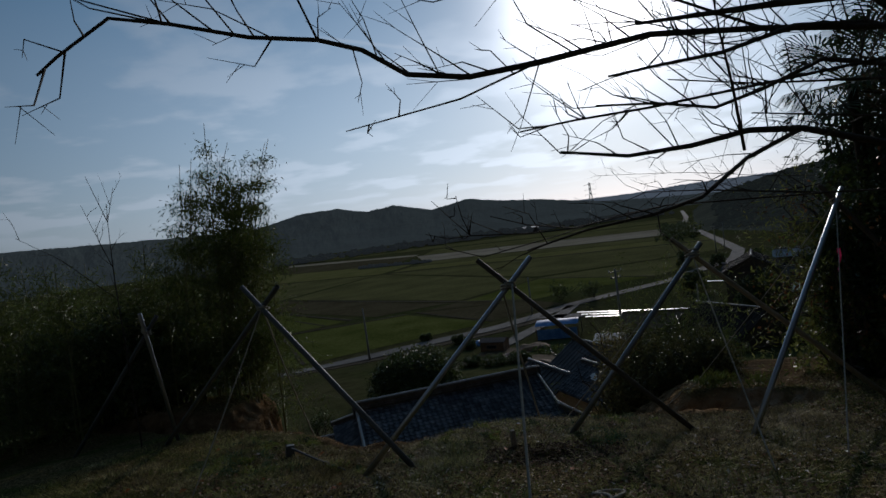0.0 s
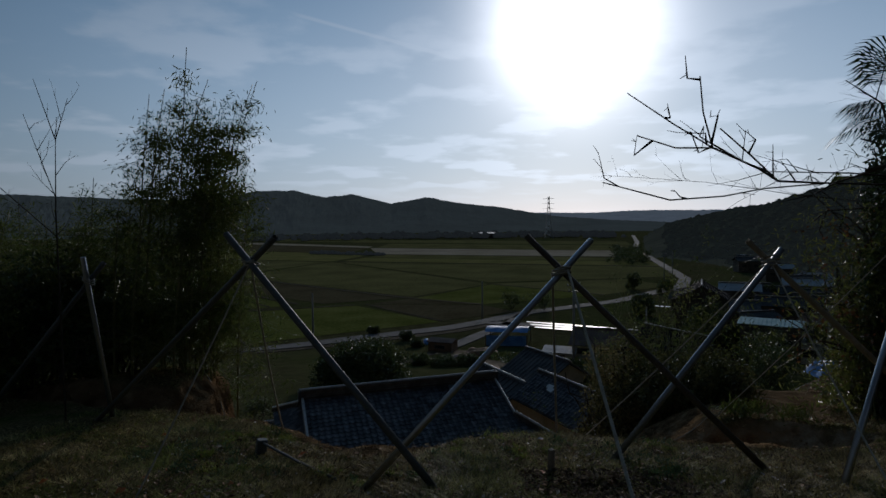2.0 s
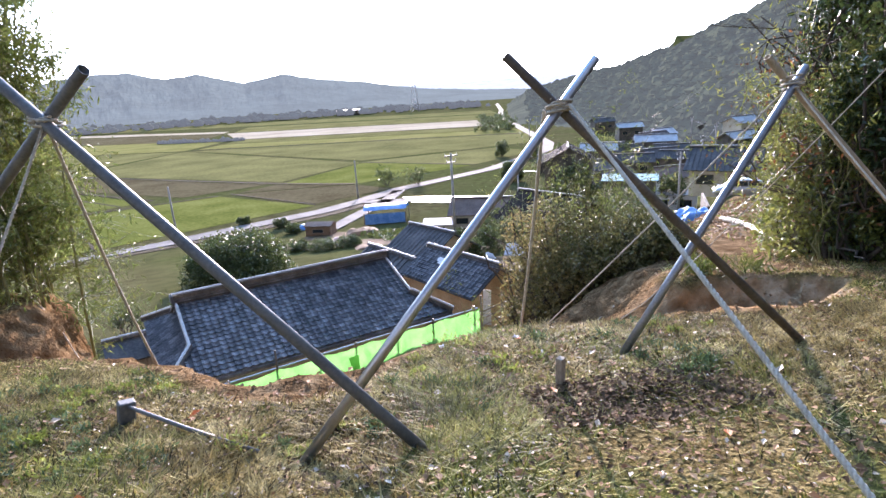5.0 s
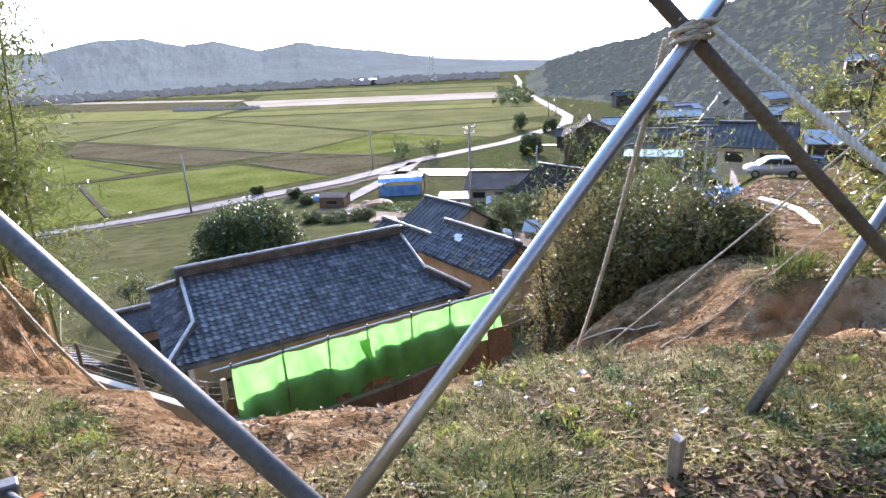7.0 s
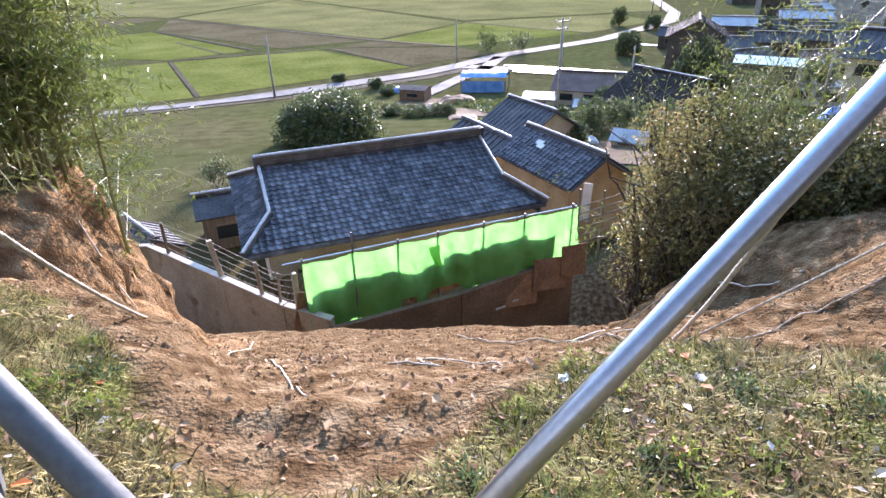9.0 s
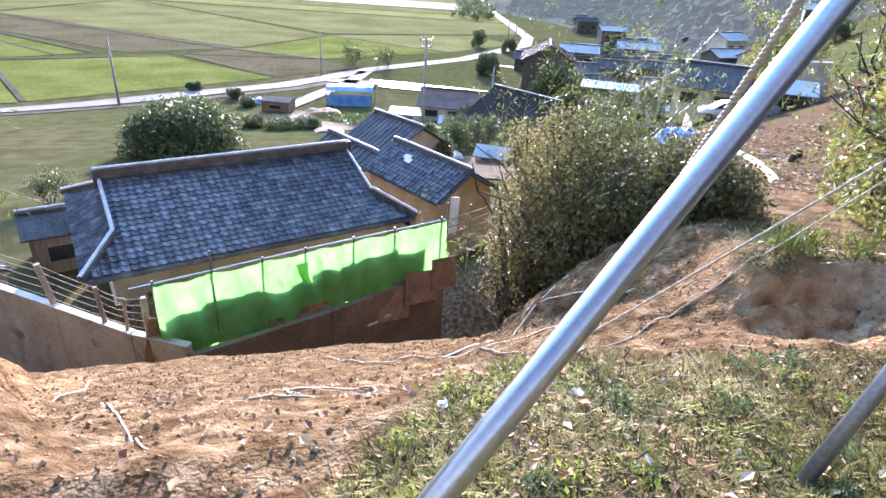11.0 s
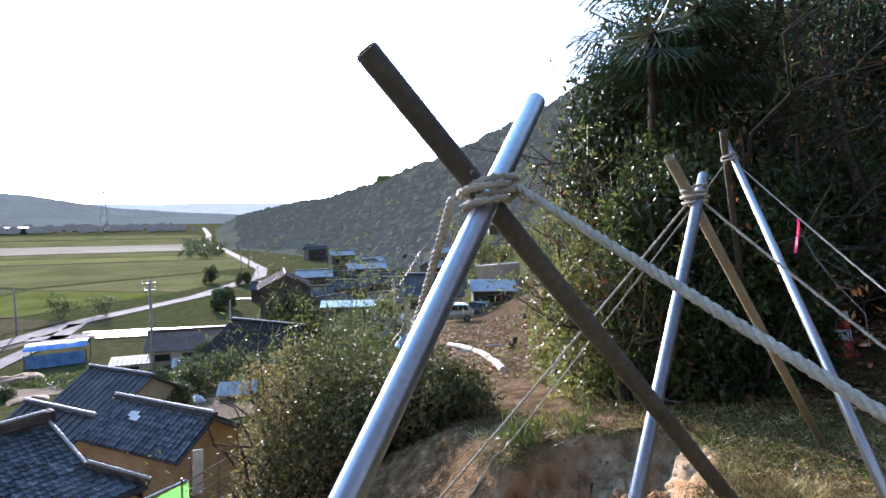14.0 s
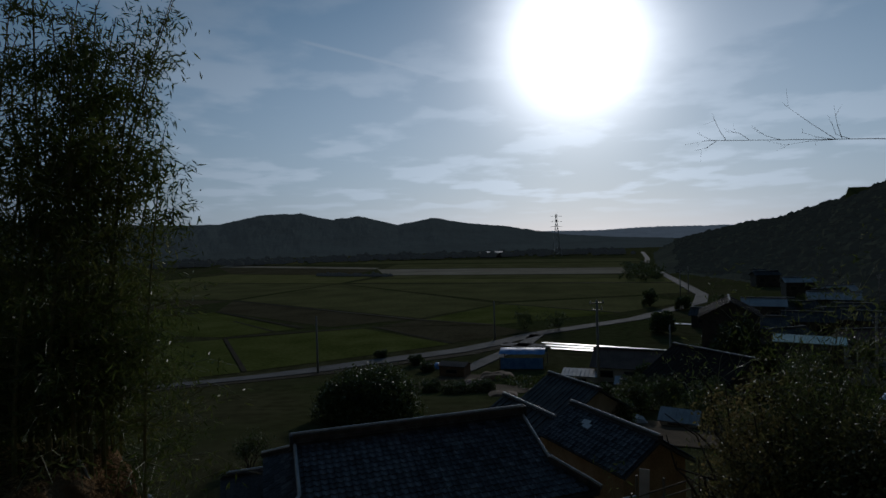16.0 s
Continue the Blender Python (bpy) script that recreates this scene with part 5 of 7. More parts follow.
gabled_house("tin_shed", (33.6, 72.2), (39.4, 68.6), -9.9, -10.4, 2.2, low(36, 70), "long shed with a pale green tin roof", DARK_WALL, False, material("green_tin", [(0.22, 0.36, 0.33), (0.30, 0.45, 0.41), (0.36, 0.50, 0.46)], 0.45, 0.2, 0.8, 8, 0.1, 0.01), 0.3, False, G, 2, "shed")
gabled_house("tin_shed", (38.5, 69.5), (43.6, 66.2), -11.9, -12.3, 1.8, low(41, 68), "white-walled shed beside the lane", WHITE, False, TIN, 0.3, False, G, 2, "shed")
gabled_house("tin_shed", (13.2, 48.3), (15.6, 46.9), -11.0, -11.7, 1.2, low(14, 47.5), "small shed with a pale tin roof among weeds", PLASTER, False, TIN, 0.2, False, G, 1, "shed")
gabled_house("field_hut", (-4.8, 81.6), (-1.2, 80.2), -14.2, -14.6, 1.3, low(-3, 81), "small brown hut by the vegetable plot", SHEET, False, RED_ROOF, 0.2, False, G, 1, "hut")
rng = random.Random(3)
FAR = [(56, 120), (66, 112), (74, 128), (84, 142), (62, 98), (78, 104), (92, 122), (104, 150), (90, 170), (112, 182), (124, 210), (96, 200), (134, 245), (118, 260), (150, 290), (54, 88), (70, 86), (84, 92), (100, 106), (140, 330), (160, 380), (110, 230)]
for i, (x, y) in enumerate(FAR):
    a = rng.uniform(-0.7, 0.5)
    L, half = rng.uniform(6, 9.5), rng.uniform(2.3, 3.1)
    z = low(x, y)
    h = rng.choice((2.2, 2.5, 3.8))
    roof = rng.choice((None, None, None, TIN, RED_ROOF))
    gabled_house("village_house", (x - math.cos(a) * L / 2, y - math.sin(a) * L / 2), (x + math.cos(a) * L / 2, y + math.sin(a) * L / 2), z + h + half * 0.5, z + h, half, z, "village house with plaster walls and a " + ("grey tiled roof" if roof is None else "pale tin roof" if roof is TIN else "brown roof"), rng.choice((PLASTER, DARK_WALL, DARK_WALL)), False, roof, group=G, windows=2)
crowd = random.Random(77)
for x, y in ((46, 93), (47, 104), (57, 107), (46, 118), (64, 124), (72, 118), (66, 134), (78, 136)):
    a, L, half, z = crowd.uniform(-0.6, 0.5), crowd.uniform(6, 9), crowd.uniform(2.4, 3.2), low(x, y)
    h = crowd.choice((2.3, 2.6, 3.6))
    d = Vector((math.cos(a), math.sin(a))) * L / 2
    gabled_house("village_house", (x - d.x, y - d.y), (x + d.x, y + d.y), z + h + half * 0.5, z + h, half, z, "dark-walled village house with a grey tiled roof", DARK_WALL, False, group=G, windows=2)
# low halls beyond the straw field
for x0, y0, x1, y1, h, lab in ((9, 595, 32, 594, 6, "long white-roofed hall far out"),):
    gabled_house("far_hall", (x0, y0), (x1, y1), -16.3 + h, -17.5 + h, 8, -16.3, lab, DARK_WALL, False, TIN, 0.6, False, "far halls", 4, "hall")


def tarp_heap(x, y, sx, sy, h, mat, name, label, seed):
    z0 = gz(x, y)
    g, n = Geo(), 16
    for j in range(n + 1):
        for i in range(n + 1):
            u, v = i / n * 2 - 1, j / n * 2 - 1
            k = max(0, 1 - max(abs(u), abs(v)) ** 4)
            zz = h * k * (0.75 + 0.35 * noise.noise((u * 2 + seed, v * 2, 0)) + 0.15 * noise.noise((u * 6, v * 6, seed)))
            g.v.append((x + u * sx / 2, y + v * sy / 2, z0 - 0.03 + zz))
    g.f = [(j * (n + 1) + i, j * (n + 1) + i + 1, (j + 1) * (n + 1) + i + 1, (j + 1) * (n + 1) + i) for j in range(n) for i in range(n)]
    return thing(name, g, mat, label, "tarpaulin", smooth=True)


tarp_heap(20.8, 33.6, 2.6, 1.8, 0.9, BLUE, "tarpaulin", "crumpled blue tarpaulin over a heap on the hillside", 1)
tarp_heap(-6, 87, 2.4, 2.0, 0.8, BLUE, "tarpaulin", "blue tarpaulin heap beside the vegetable plot", 2)
tarp_heap(28.8, 86.5, 3.0, 2.4, 1.8, BLUE, "tarpaulin", "tall blue tarpaulin heap behind a pole", 3)
tarp_heap(-0.6, 72, 3.0, 2.0, 0.8, material("pink_sheet", [(0.5, 0.32, 0.26), (0.62, 0.42, 0.34)], 0.7, 0, 1, 8, 0.3, 0.02), "plastic_sheet", "faded pink sheet over a garden heap", 4)
tarp_heap(11.3, 48.6, 2.0, 1.4, 0.6, TIN, "plastic_sheet", "pale plastic sheet over a heap", 5)
# shed under a blue sheet
shed = holder("tarpaulin_shed", (6.2, 87, -16.3), "timber shed roofed with a sagging blue tarpaulin", "shed")
g, n = Geo(), 14
for j in range(n + 1):
    for i in range(n + 1):
        u, v = i / n, j / n
        g.v.append((3.0 + 6.2 * u + 1.0 * v, 85.2 + 4.2 * v - 0.6 * u, -14.7 + 1.0 * math.sin(math.pi * min(1, 0.15 + v * 0.85)) + 0.1 * noise.noise((u * 5, v * 4, 3))))
g.f = [(j * (n + 1) + i, j * (n + 1) + i + 1, (j + 1) * (n + 1) + i + 1, (j + 1) * (n + 1) + i) for j in range(n) for i in range(n)]
part("sheet", g, BLUE, shed, smooth=True)
for x, y in ((3.1, 85.3), (9.1, 84.7), (4.0, 89.2), (10.1, 88.7)):
    part("post", Geo().tube([(x, y, -16.6), (x, y, -14.6)], 0.08, 6), WOOD, shed)
part("side", Geo().box((5.8, 0.1, 1.6), pose(6.1, 85.1, -15.6, 0, 0, -6)), BLUE, shed)

# plastic-covered garden beds and rows of greens
FILM = material("white_mulch_film", [(0.55, 0.55, 0.55), (0.70, 0.70, 0.70)], 0.3, 0, 1, 8, 0.3, 0.03)
for i in range(3):
    flat_patch("garden_bed", ((11 + i * 0.4, 103.5 - i * 2.6), (31 + i * 0.4, 93.8 - i * 2.2), (31.3 + i * 0.4, 94.5 - i * 2.2), (11.3 + i * 0.4, 104.3 - i * 2.6)), FILM, "garden bed under shiny white film", 0.25, "bed", 5)
for i in range(1):
    flat_patch("garden_bed", ((36 + i, 124 + 6 * i), (56 + i, 112 + 6 * i), (56.6 + i, 113 + 6 * i), (36.6 + i, 125 + 6 * i)), FILM, "garden bed under shiny white film", 0.2, "bed", 6)


# ---- utility poles and pylon ----
POLE = material("pole_concrete", [(0.22, 0.21, 0.20), (0.30, 0.29, 0.27), (0.36, 0.35, 0.33)], 0.85, 0, 1, 10, 0.1, 0.01)


def utility_pole(x, y, h, arms=True):
    z = gz(x, y)
    ob = holder("utility_pole", (x, y, z), "grey concrete utility pole with crossarms" if arms else "plain grey roadside pole", "utility pole", "utility poles over the plain")
    part("shaft", Geo().tube([(x, y, z - 0.4), (x, y, z + h)], [0.17, 0.10], 10), POLE, ob, smooth=True)
    if arms:
        for k, w in ((0.3, 1.6), (0.9, 1.2)):
            arm = part("crossarm", Geo().box((w, 0.09, 0.09), pose(x, y, z + h - k, 0, 0, 25)), DARK_STEEL, ob)
            for e in (-0.45, 0, 0.45):
                part("insulator", Geo().tube([(x + e * w * 0.9, y + e * w * 0.42, z + h - k + 0.04), (x + e * w * 0.9, y + e * w * 0.42, z + h - k + 0.26)], [0.05, 0.035], 6), WHITE, arm)
    return Vector((x, y, z + h))


utility_pole(-22.2, 84.4, 8.0, False)
utility_pole(3.4, 108.5, 7.0, False)
utility_pole(11.0, 59.0, 9.4)
utility_pole(27.3, 88.0, 5.2, False)
utility_pole(66, 186, 8, False)
utility_pole(60, 176, 8)
tops = [utility_pole(*p) for p in ((38, 62, 7.5), (56, 84, 8), (74, 106, 8), (88, 135, 8))]
for a, b in zip(tops, tops[1:]):
    thing("power_line", Geo().tube(bend(a - Vector((0, 0, 0.3)), b - Vector((0, 0, 0.3)), 0.8, 10), 0.02, 4), DARK_STEEL, "thin power line sagging between village poles", "wire", "power lines")


def pylon(x, y, h):
    z = -16.3
    ob = holder("pylon", (x, y, z), "steel lattice power pylon on the far plain", "pylon")
    half = lambda k: mix(4.0, 0.7, min(1, k * 1.25))
    for sx in (-1, 1):
        for sy in (-1, 1):
            part("leg", Geo().tube([(x + sx * half(k), y + sy * half(k), z + h * k) for k in (0, 0.4, 0.8, 1.0)], 0.22, 4), STEEL, ob)
    g = Geo()
    for i in range(9):
        k0, k1 = i / 9, (i + 1) / 9
        for s in (-1, 1):
            g.tube([(x - half(k0), y + s * half(k0), z + h * k0), (x + half(k1), y + s * half(k1), z + h * k1)], 0.12, 4)
            g.tube([(x + half(k0), y + s * half(k0), z + h * k0), (x - half(k1), y + s * half(k1), z + h * k1)], 0.12, 4)
    part("bracing", g, STEEL, ob)
    for k in (0.7, 0.82, 0.94):
        part("arm", Geo().tube([(x - 5.5, y, z + h * k), (x, y, z + h * k + 0.8), (x + 5.5, y, z + h * k)], 0.2, 4), STEEL, ob)


pylon(84, 575, 41)


# ---- cars ----
def car(place, yaw, paint, label, seed=0):
    """A small hatchback: shell lofted over its length, wheels, glass and lamps."""
    M = Matrix.Translation(place) @ pose(0, 0, 0, 0, 0, yaw)
    ob = new("car")
    ob.matrix_basis = M
    tagged(ob, label, "car", "parked cars")
    st = [(-1.85, 0.62, 0.45, 0.70), (-1.78, 0.74, 0.35, 0.92), (-1.45, 0.80, 0.25, 0.98), (-0.9, 0.82, 0.22, 0.96), (0.0, 0.82, 0.22, 0.94), (0.9, 0.82, 0.22, 0.92), (1.4, 0.79, 0.25, 0.86), (1.75, 0.70, 0.33, 0.74), (1.88, 0.55, 0.42, 0.62)]
    g = Geo()
    for x, w, lo, hi in st:
        g.v += [tuple(M @ Vector((x, y, z))) for y, z in ((-w * 0.9, lo), (-w, lo + 0.12), (-w, mix(lo, hi, 0.6)), (-w * 0.94, hi), (w * 0.94, hi), (w, mix(lo, hi, 0.6)), (w, lo + 0.12), (w * 0.9, lo))]
    g.f = [(i * 8 + j, i * 8 + (j + 1) % 8, (i + 1) * 8 + (j + 1) % 8, (i + 1) * 8 + j) for i in range(len(st) - 1) for j in range(8)] + [tuple(range(7, -1, -1)), tuple(range(64, 72))]
    part("body", g, paint, ob, smooth=True)
    c = Geo()
    cab = [(-1.72, 0.70, 0.95, 0.97), (-1.35, 0.66, 0.95, 1.40), (-0.3, 0.65, 0.95, 1.48), (0.35, 0.66, 0.95, 1.42), (1.05, 0.72, 0.92, 0.95)]
    for x, w, lo, hi in cab:
        c.v += [tuple(M @ Vector((x, y, z))) for y, z in ((-0.78, lo), (-w, hi - 0.03), (-w * 0.85, hi), (w * 0.85, hi), (w, hi - 0.03), (0.78, lo))]
    c.f = [(i * 6 + j, i * 6 + j + 1, (i + 1) * 6 + j + 1, (i + 1) * 6 + j) for i in range(4) for j in range(5)]
    part("cabin", c, paint, ob, smooth=False)
    for s in (-1, 1):
        for x0, x1, x2, x3 in ((-1.3, -0.5, -0.5, -1.15), (-0.42, 0.85, 0.35, -0.42)):
            v = [M @ Vector((x, s * (0.79 if z < 1.1 else 0.69), z)) for x, z in ((x0, 1.0), (x1, 1.0), (x2, 1.34), (x3, 1.36))]
            part("side_window", Geo().add(v + [p + M.to_3x3() @ Vector((0, s * 0.012, 0)) for p in v], [(4, 5, 6, 7), (0, 3, 2, 1), (0, 1, 5, 4), (1, 2, 6, 5), (2, 3, 7, 6), (3, 0, 4, 7)]), GLASS, ob)
        for x in (-1.2, 1.2):
            w = part("wheel", Geo().tube([M @ Vector((x, s * 0.66, 0.29)), M @ Vector((x, s * 0.83, 0.29))], 0.29, 18), RUBBER, ob)
            part("rim", Geo().tube([M @ Vector((x, s * 0.80, 0.29)), M @ Vector((x, s * 0.845, 0.29))], 0.18, 12), STEEL, w)
        part("headlight", Geo().box((0.16, 0.3, 0.14), M @ pose(1.72, s * 0.52, 0.66), 0.03), WHITE, ob)
        part("tail_light", Geo().box((0.08, 0.16, 0.3), M @ pose(-1.78, s * 0.62, 0.8), 0.03), CONE_RED, ob)
    return ob


RUBBER = material("tyre", [(0.02, 0.02, 0.02), (0.035, 0.035, 0.035)], 0.9, 0, 4, 40, 0.2, 0.005)
SILVER = material("silver_paint", [(0.55, 0.56, 0.58), (0.62, 0.63, 0.65)], 0.25, 0.5, 0.5, 30, 0, 0)
BLACK = material("dark_paint", [(0.10, 0.11, 0.13), (0.14, 0.15, 0.17)], 0.25, 0.3, 0.5, 30, 0, 0)
car((29.9, 41.6, gz(29.9, 41.6) + 0.02), 152, SILVER, "silver compact hatchback parked on the hillside track")
car((39.5, 49.2, gz(39.5, 49.2) + 0.02), 118, BLACK, "dark estate car parked beside the hillside house")
thing("yard_wall", Geo().box((5.5, 0.2, 1.6), pose(27.6, 42.4, -8.4, 0, 0, 60), 0.02), DARK_WALL, "dark retaining wall below the parked car", "wall", kind="structure")
thing("sprayed_slope", Geo().add([(46.5, 57, -5.2), (50.5, 53.6, -4.8), (50.8, 53.0, -9.5), (46.5, 56.0, -9.5), (47.5, 58, -5.2), (51.5, 54.6, -4.8), (51.8, 54.0, -9.5), (47.5, 57.0, -9.5)], [(0, 1, 2, 3), (7, 6, 5, 4), (0, 4, 5, 1), (1, 5, 6, 2), (3, 7, 4, 0)]), CAPPED, "pale sprayed concrete slope behind the house", "slope", kind="structure")
# pale log edging of the path
BIRCH = material("pale_log", [(0.38, 0.33, 0.26), (0.50, 0.45, 0.37), (0.60, 0.55, 0.47)], 0.85, 0, 1.5, 14, 0.3, 0.01, stretch=(1, 1, 1))
for i, (a, b) in enumerate((((11.9, 17.2), (13.6, 19.6)), ((13.65, 19.65), (15.2, 22.2)), ((15.2, 22.25), (16.0, 24.8)))):
    p, q = Vector((*a, gz(*a) + 0.11)), Vector((*b, gz(*b) + 0.11))
    thing("log", Geo().tube([p, p.lerp(q, 0.5) + Vector((0.04, 0, 0.02)), q], [0.12, 0.11, 0.10], 10), BIRCH, "pale log lying along the hillside path", "log", "path edging logs", smooth=False)
for i in range(14):
    x, y = 14 + rng.uniform(0, 11), 16 + rng.uniform(0, 18)
    if float(along_track(np.array([x]), np.array([y]))[0][0]) < 1.2:
        continue
    z, a = gz(x, y), rng.uniform(0, 6)
    h = rng.uniform(0.15, 0.4)
    thing("tree_stump", Geo().tube([(x, y, z - 0.1), (x, y, z + h * 0.6), (x + 0.02, y, z + h)], [0.2, 0.13, 0.12], 8), BARK, "cut tree stump on the cleared hillside", "stump", "stumps on the cleared slope")
for i in range(10):
    x, y = 13 + rng.uniform(0, 9), 16 + rng.uniform(0, 14)
    a = rng.uniform(0, 6.3)
    p, q = Vector((x, y, gz(x, y) + 0.05)), Vector((x + math.cos(a) * 0.9, y + math.sin(a) * 0.9, gz(x + math.cos(a) * 0.9, y + math.sin(a) * 0.9) + 0.07))
    thing("fallen_branch", Geo().tube([p, p.lerp(q, 0.5) + Vector((0.05, 0.03, 0.03)), q], [0.05, 0.04, 0.03], 6), BIRCH if i % 3 == 0 else BARK, "cut branch lying on the cleared hillside", "branch", "cut branches")


# ---- plants ----
def leaf_quads(g, centres, size, rng, slim=0.45, droop=0.3, spread=0.12):
    """Adds a folded leaf at every centre, turned at random."""
    n = len(centres)
    c = np.asarray(centres) + rng.normal(0, spread, (n, 3))
    d = rng.normal(0, 1, (n, 3))
    d[:, 2] -= droop * 1.5
    d /= np.linalg.norm(d, axis=1)[:, None]
    s = np.cross(d, rng.normal(0, 1, (n, 3)))
    s /= np.linalg.norm(s, axis=1)[:, None] + 1e-9
    L = size * rng.uniform(0.6, 1.3, (n, 1))
    nrm = np.cross(d, s)
    a, b = c, c + d * L
    m = c + d * L * 0.45 + nrm * L * 0.06
    l_, r_ = m + s * L * slim / 2 - nrm * L * 0.12, m - s * L * slim / 2 - nrm * L * 0.12
    k = len(g.v)
    V = np.stack([a, l_, b, r_, m], 1).reshape(-1, 3)
    g.v += V.tolist()
    i = k + 5 * np.arange(n)
    g.f += np.concatenate([np.stack([i, i + 4, i + 2, i + 1], 1), np.stack([i, i + 3, i + 2, i + 4], 1)]).tolist()


def limb(g, tips, a, b, r, depth, rng, kink=0.25, fork=3, shrink=0.62):
    """A tapering crooked limb with forks; leaves go to tips."""
    a, b = Vector(a), Vector(b)
    d = b - a
    pts = [a]
    for i in range(1, 5):
        pts.append(a + d * (i / 4) + Vector([rng.gauss(0, 1) for _ in range(3)]) * d.length * kink * 0.25 * (i < 4 or 0.6))
    g.tube(pts, [r * (1 - 0.16 * i) for i in range(5)], 6 if r > 0.02 else 4, cap=False)
    if depth == 0:
        tips += [tuple(p) for p in pts[2:]]
        return
    for i in range(fork):
        k = rng.uniform(0.35, 1.0)
        o = pts[min(4, int(k * 4))]
        dirn = (d.normalized() + Vector([rng.gauss(0, 0.6) for _ in range(3)])).normalized()
        limb(g, tips, o, o + dirn * d.length * shrink * rng.uniform(0.7, 1.2), r * 0.5, depth - 1, rng, kink, fork, shrink)


def shrub(name, x, y, h, wide, leaves, size, mat, label, seed, stems=6, category="shrub", group="", bark=None, lean=(0, 0), slim=0.5, base=None, thin=1.0):
    z = gz(x, y) if base is None else base
    ob = holder(name, (x, y, z), label, category, group)
    r, nr = random.Random(seed), np.random.default_rng(seed)
    g, tips = Geo(), []
    for i in range(stems):
        a = 2 * math.pi * (i + r.random()) / stems
        k = r.uniform(0.3, 1.0)
        limb(g, tips, (x + 0.1 * math.cos(a), y + 0.1 * math.sin(a), z - 0.1), (x + math.cos(a) * wide * k + lean[0] * h, y + math.sin(a) * wide * k + lean[1] * h, z + h * r.uniform(0.65, 1.0)), (0.02 + 0.008 * h) * thin, 2, r)
    part("wood", g, bark or BARK, ob, smooth=True)
    t = np.array(tips)
    c = t[nr.integers(0, len(t), leaves)]
    f = Geo()
    leaf_quads(f, c, size, nr, slim, spread=0.05 * wide + 0.07)
    part("crown", f, mat, ob, kind="stuff")
    return ob


def leafy_mass(name, x, y, h, wide, leaves, size, mat, label, seed, lumps=12, category="bush", group="", low=0.15, slim=0.5, top_bias=0.0):
    """A dense crown of leaf clumps on forking stems; lumps give it an uneven outline."""
    z = gz(x, y)
    ob = holder(name, (x, y, z), label, category, group)
    r, nr = random.Random(seed), np.random.default_rng(seed)
    g, tips, centres = Geo(), [], []
    for i in range(lumps):
        a = 2 * math.pi * (i * 0.382 + 0.1 * r.random())
        k = (i + 0.5) / lumps
        hz = low + (0.93 - low) * (1 - k) ** (0.8 - top_bias)
        out = wide * math.sqrt(max(0.05, 1 - (2 * max(0.0, hz - 0.35) / 1.3) ** 2)) * r.uniform(0.45, 0.85)
        c = Vector((x + math.cos(a) * out, y + math.sin(a) * out, z + h * hz * 0.88))
        rad = wide * r.uniform(0.34, 0.52)
        centres.append((c, rad))
        limb(g, tips, (x + 0.12 * math.cos(a), y + 0.12 * math.sin(a), z - 0.15), c, 0.015 + 0.007 * h, 1, r, 0.3, 3, 0.4)
    part("wood", g, BARK, ob, smooth=True)
    per = leaves // len(centres)
    pts = []
    for c, rad in centres:
        d = nr.normal(0, 1, (per, 3))
        d /= np.linalg.norm(d, axis=1)[:, None]
        rr = rad * nr.uniform(0.35, 1.0, (per, 1)) ** 0.45 * (1 + 0.22 * np.sin(d[:, :1] * 7 + rad * 20) * np.cos(d[:, 1:2] * 6))
        pts.append(np.array(c)[None] + d * rr * np.array([[1, 1, min(1.3, max(0.75, 0.5 * h / wide))]]))
    f = Geo()
    leaf_quads(f, np.concatenate(pts), size, nr, slim, spread=0.04)
    part("crown", f, mat, ob, kind="stuff")
    return ob


def bamboo(h, seed, leaves):
    """A leaning culm with sprays of narrow leaves."""
    ob = holder("bamboo", (0, 0, 0), "slender green bamboo with drooping leafy sprays", "bamboo", "bamboo grove beside the slip")
    r, nr = random.Random(seed), np.random.default_rng(seed)
    a, lean = r.uniform(-0.5, 0.5), r.uniform(0.10, 0.19) * h
    line = [Vector((math.cos(a) * lean * (k ** 2.2), math.sin(a) * lean * (k ** 2.2), h * k - 0.15 * (1 - k))) for k in np.linspace(0, 1, 12)]
    part("culm", Geo().tube(line, [0.022 * (1 - 0.85 * i / 11) + 0.002 for i in range(12)], 7), CULM, ob, smooth=True)
    twigs, cent = Geo(), []
    for i in range(46):
        k = r.uniform(0.12, 1.0)
        p = line[min(11, int(k * 11))]
        b = r.uniform(0, 6.3)
        ln = r.uniform(0.35, 1.05) * (1.2 - 0.85 * k)
        q = p + Vector((math.cos(b) * ln, math.sin(b) * ln, r.uniform(0.05, 0.55) * ln))
        e = q + Vector((math.cos(b) * ln * 0.3, math.sin(b) * ln * 0.3, -0.12 * ln))
        twigs.tube([p, q, e], [0.005, 0.003, 0.002], 3, cap=False)
        for t in np.linspace(0.25, 1.2, 7):
            cent.append(tuple(p.lerp(q, min(t, 1)) + (e - q) * max(0, t - 1) * 5 * 0.2))
    part("twig_spray", twigs, CULM, ob, kind="stuff")
    c = np.array(cent)
    f = Geo()
    leaf_quads(f, c[nr.integers(0, len(c), int(leaves * 0.85))], 0.105, nr, 0.17, 0.5, 0.09)
    part("crown", f, BAMBOO_LEAF, ob, kind="stuff")
    return ob


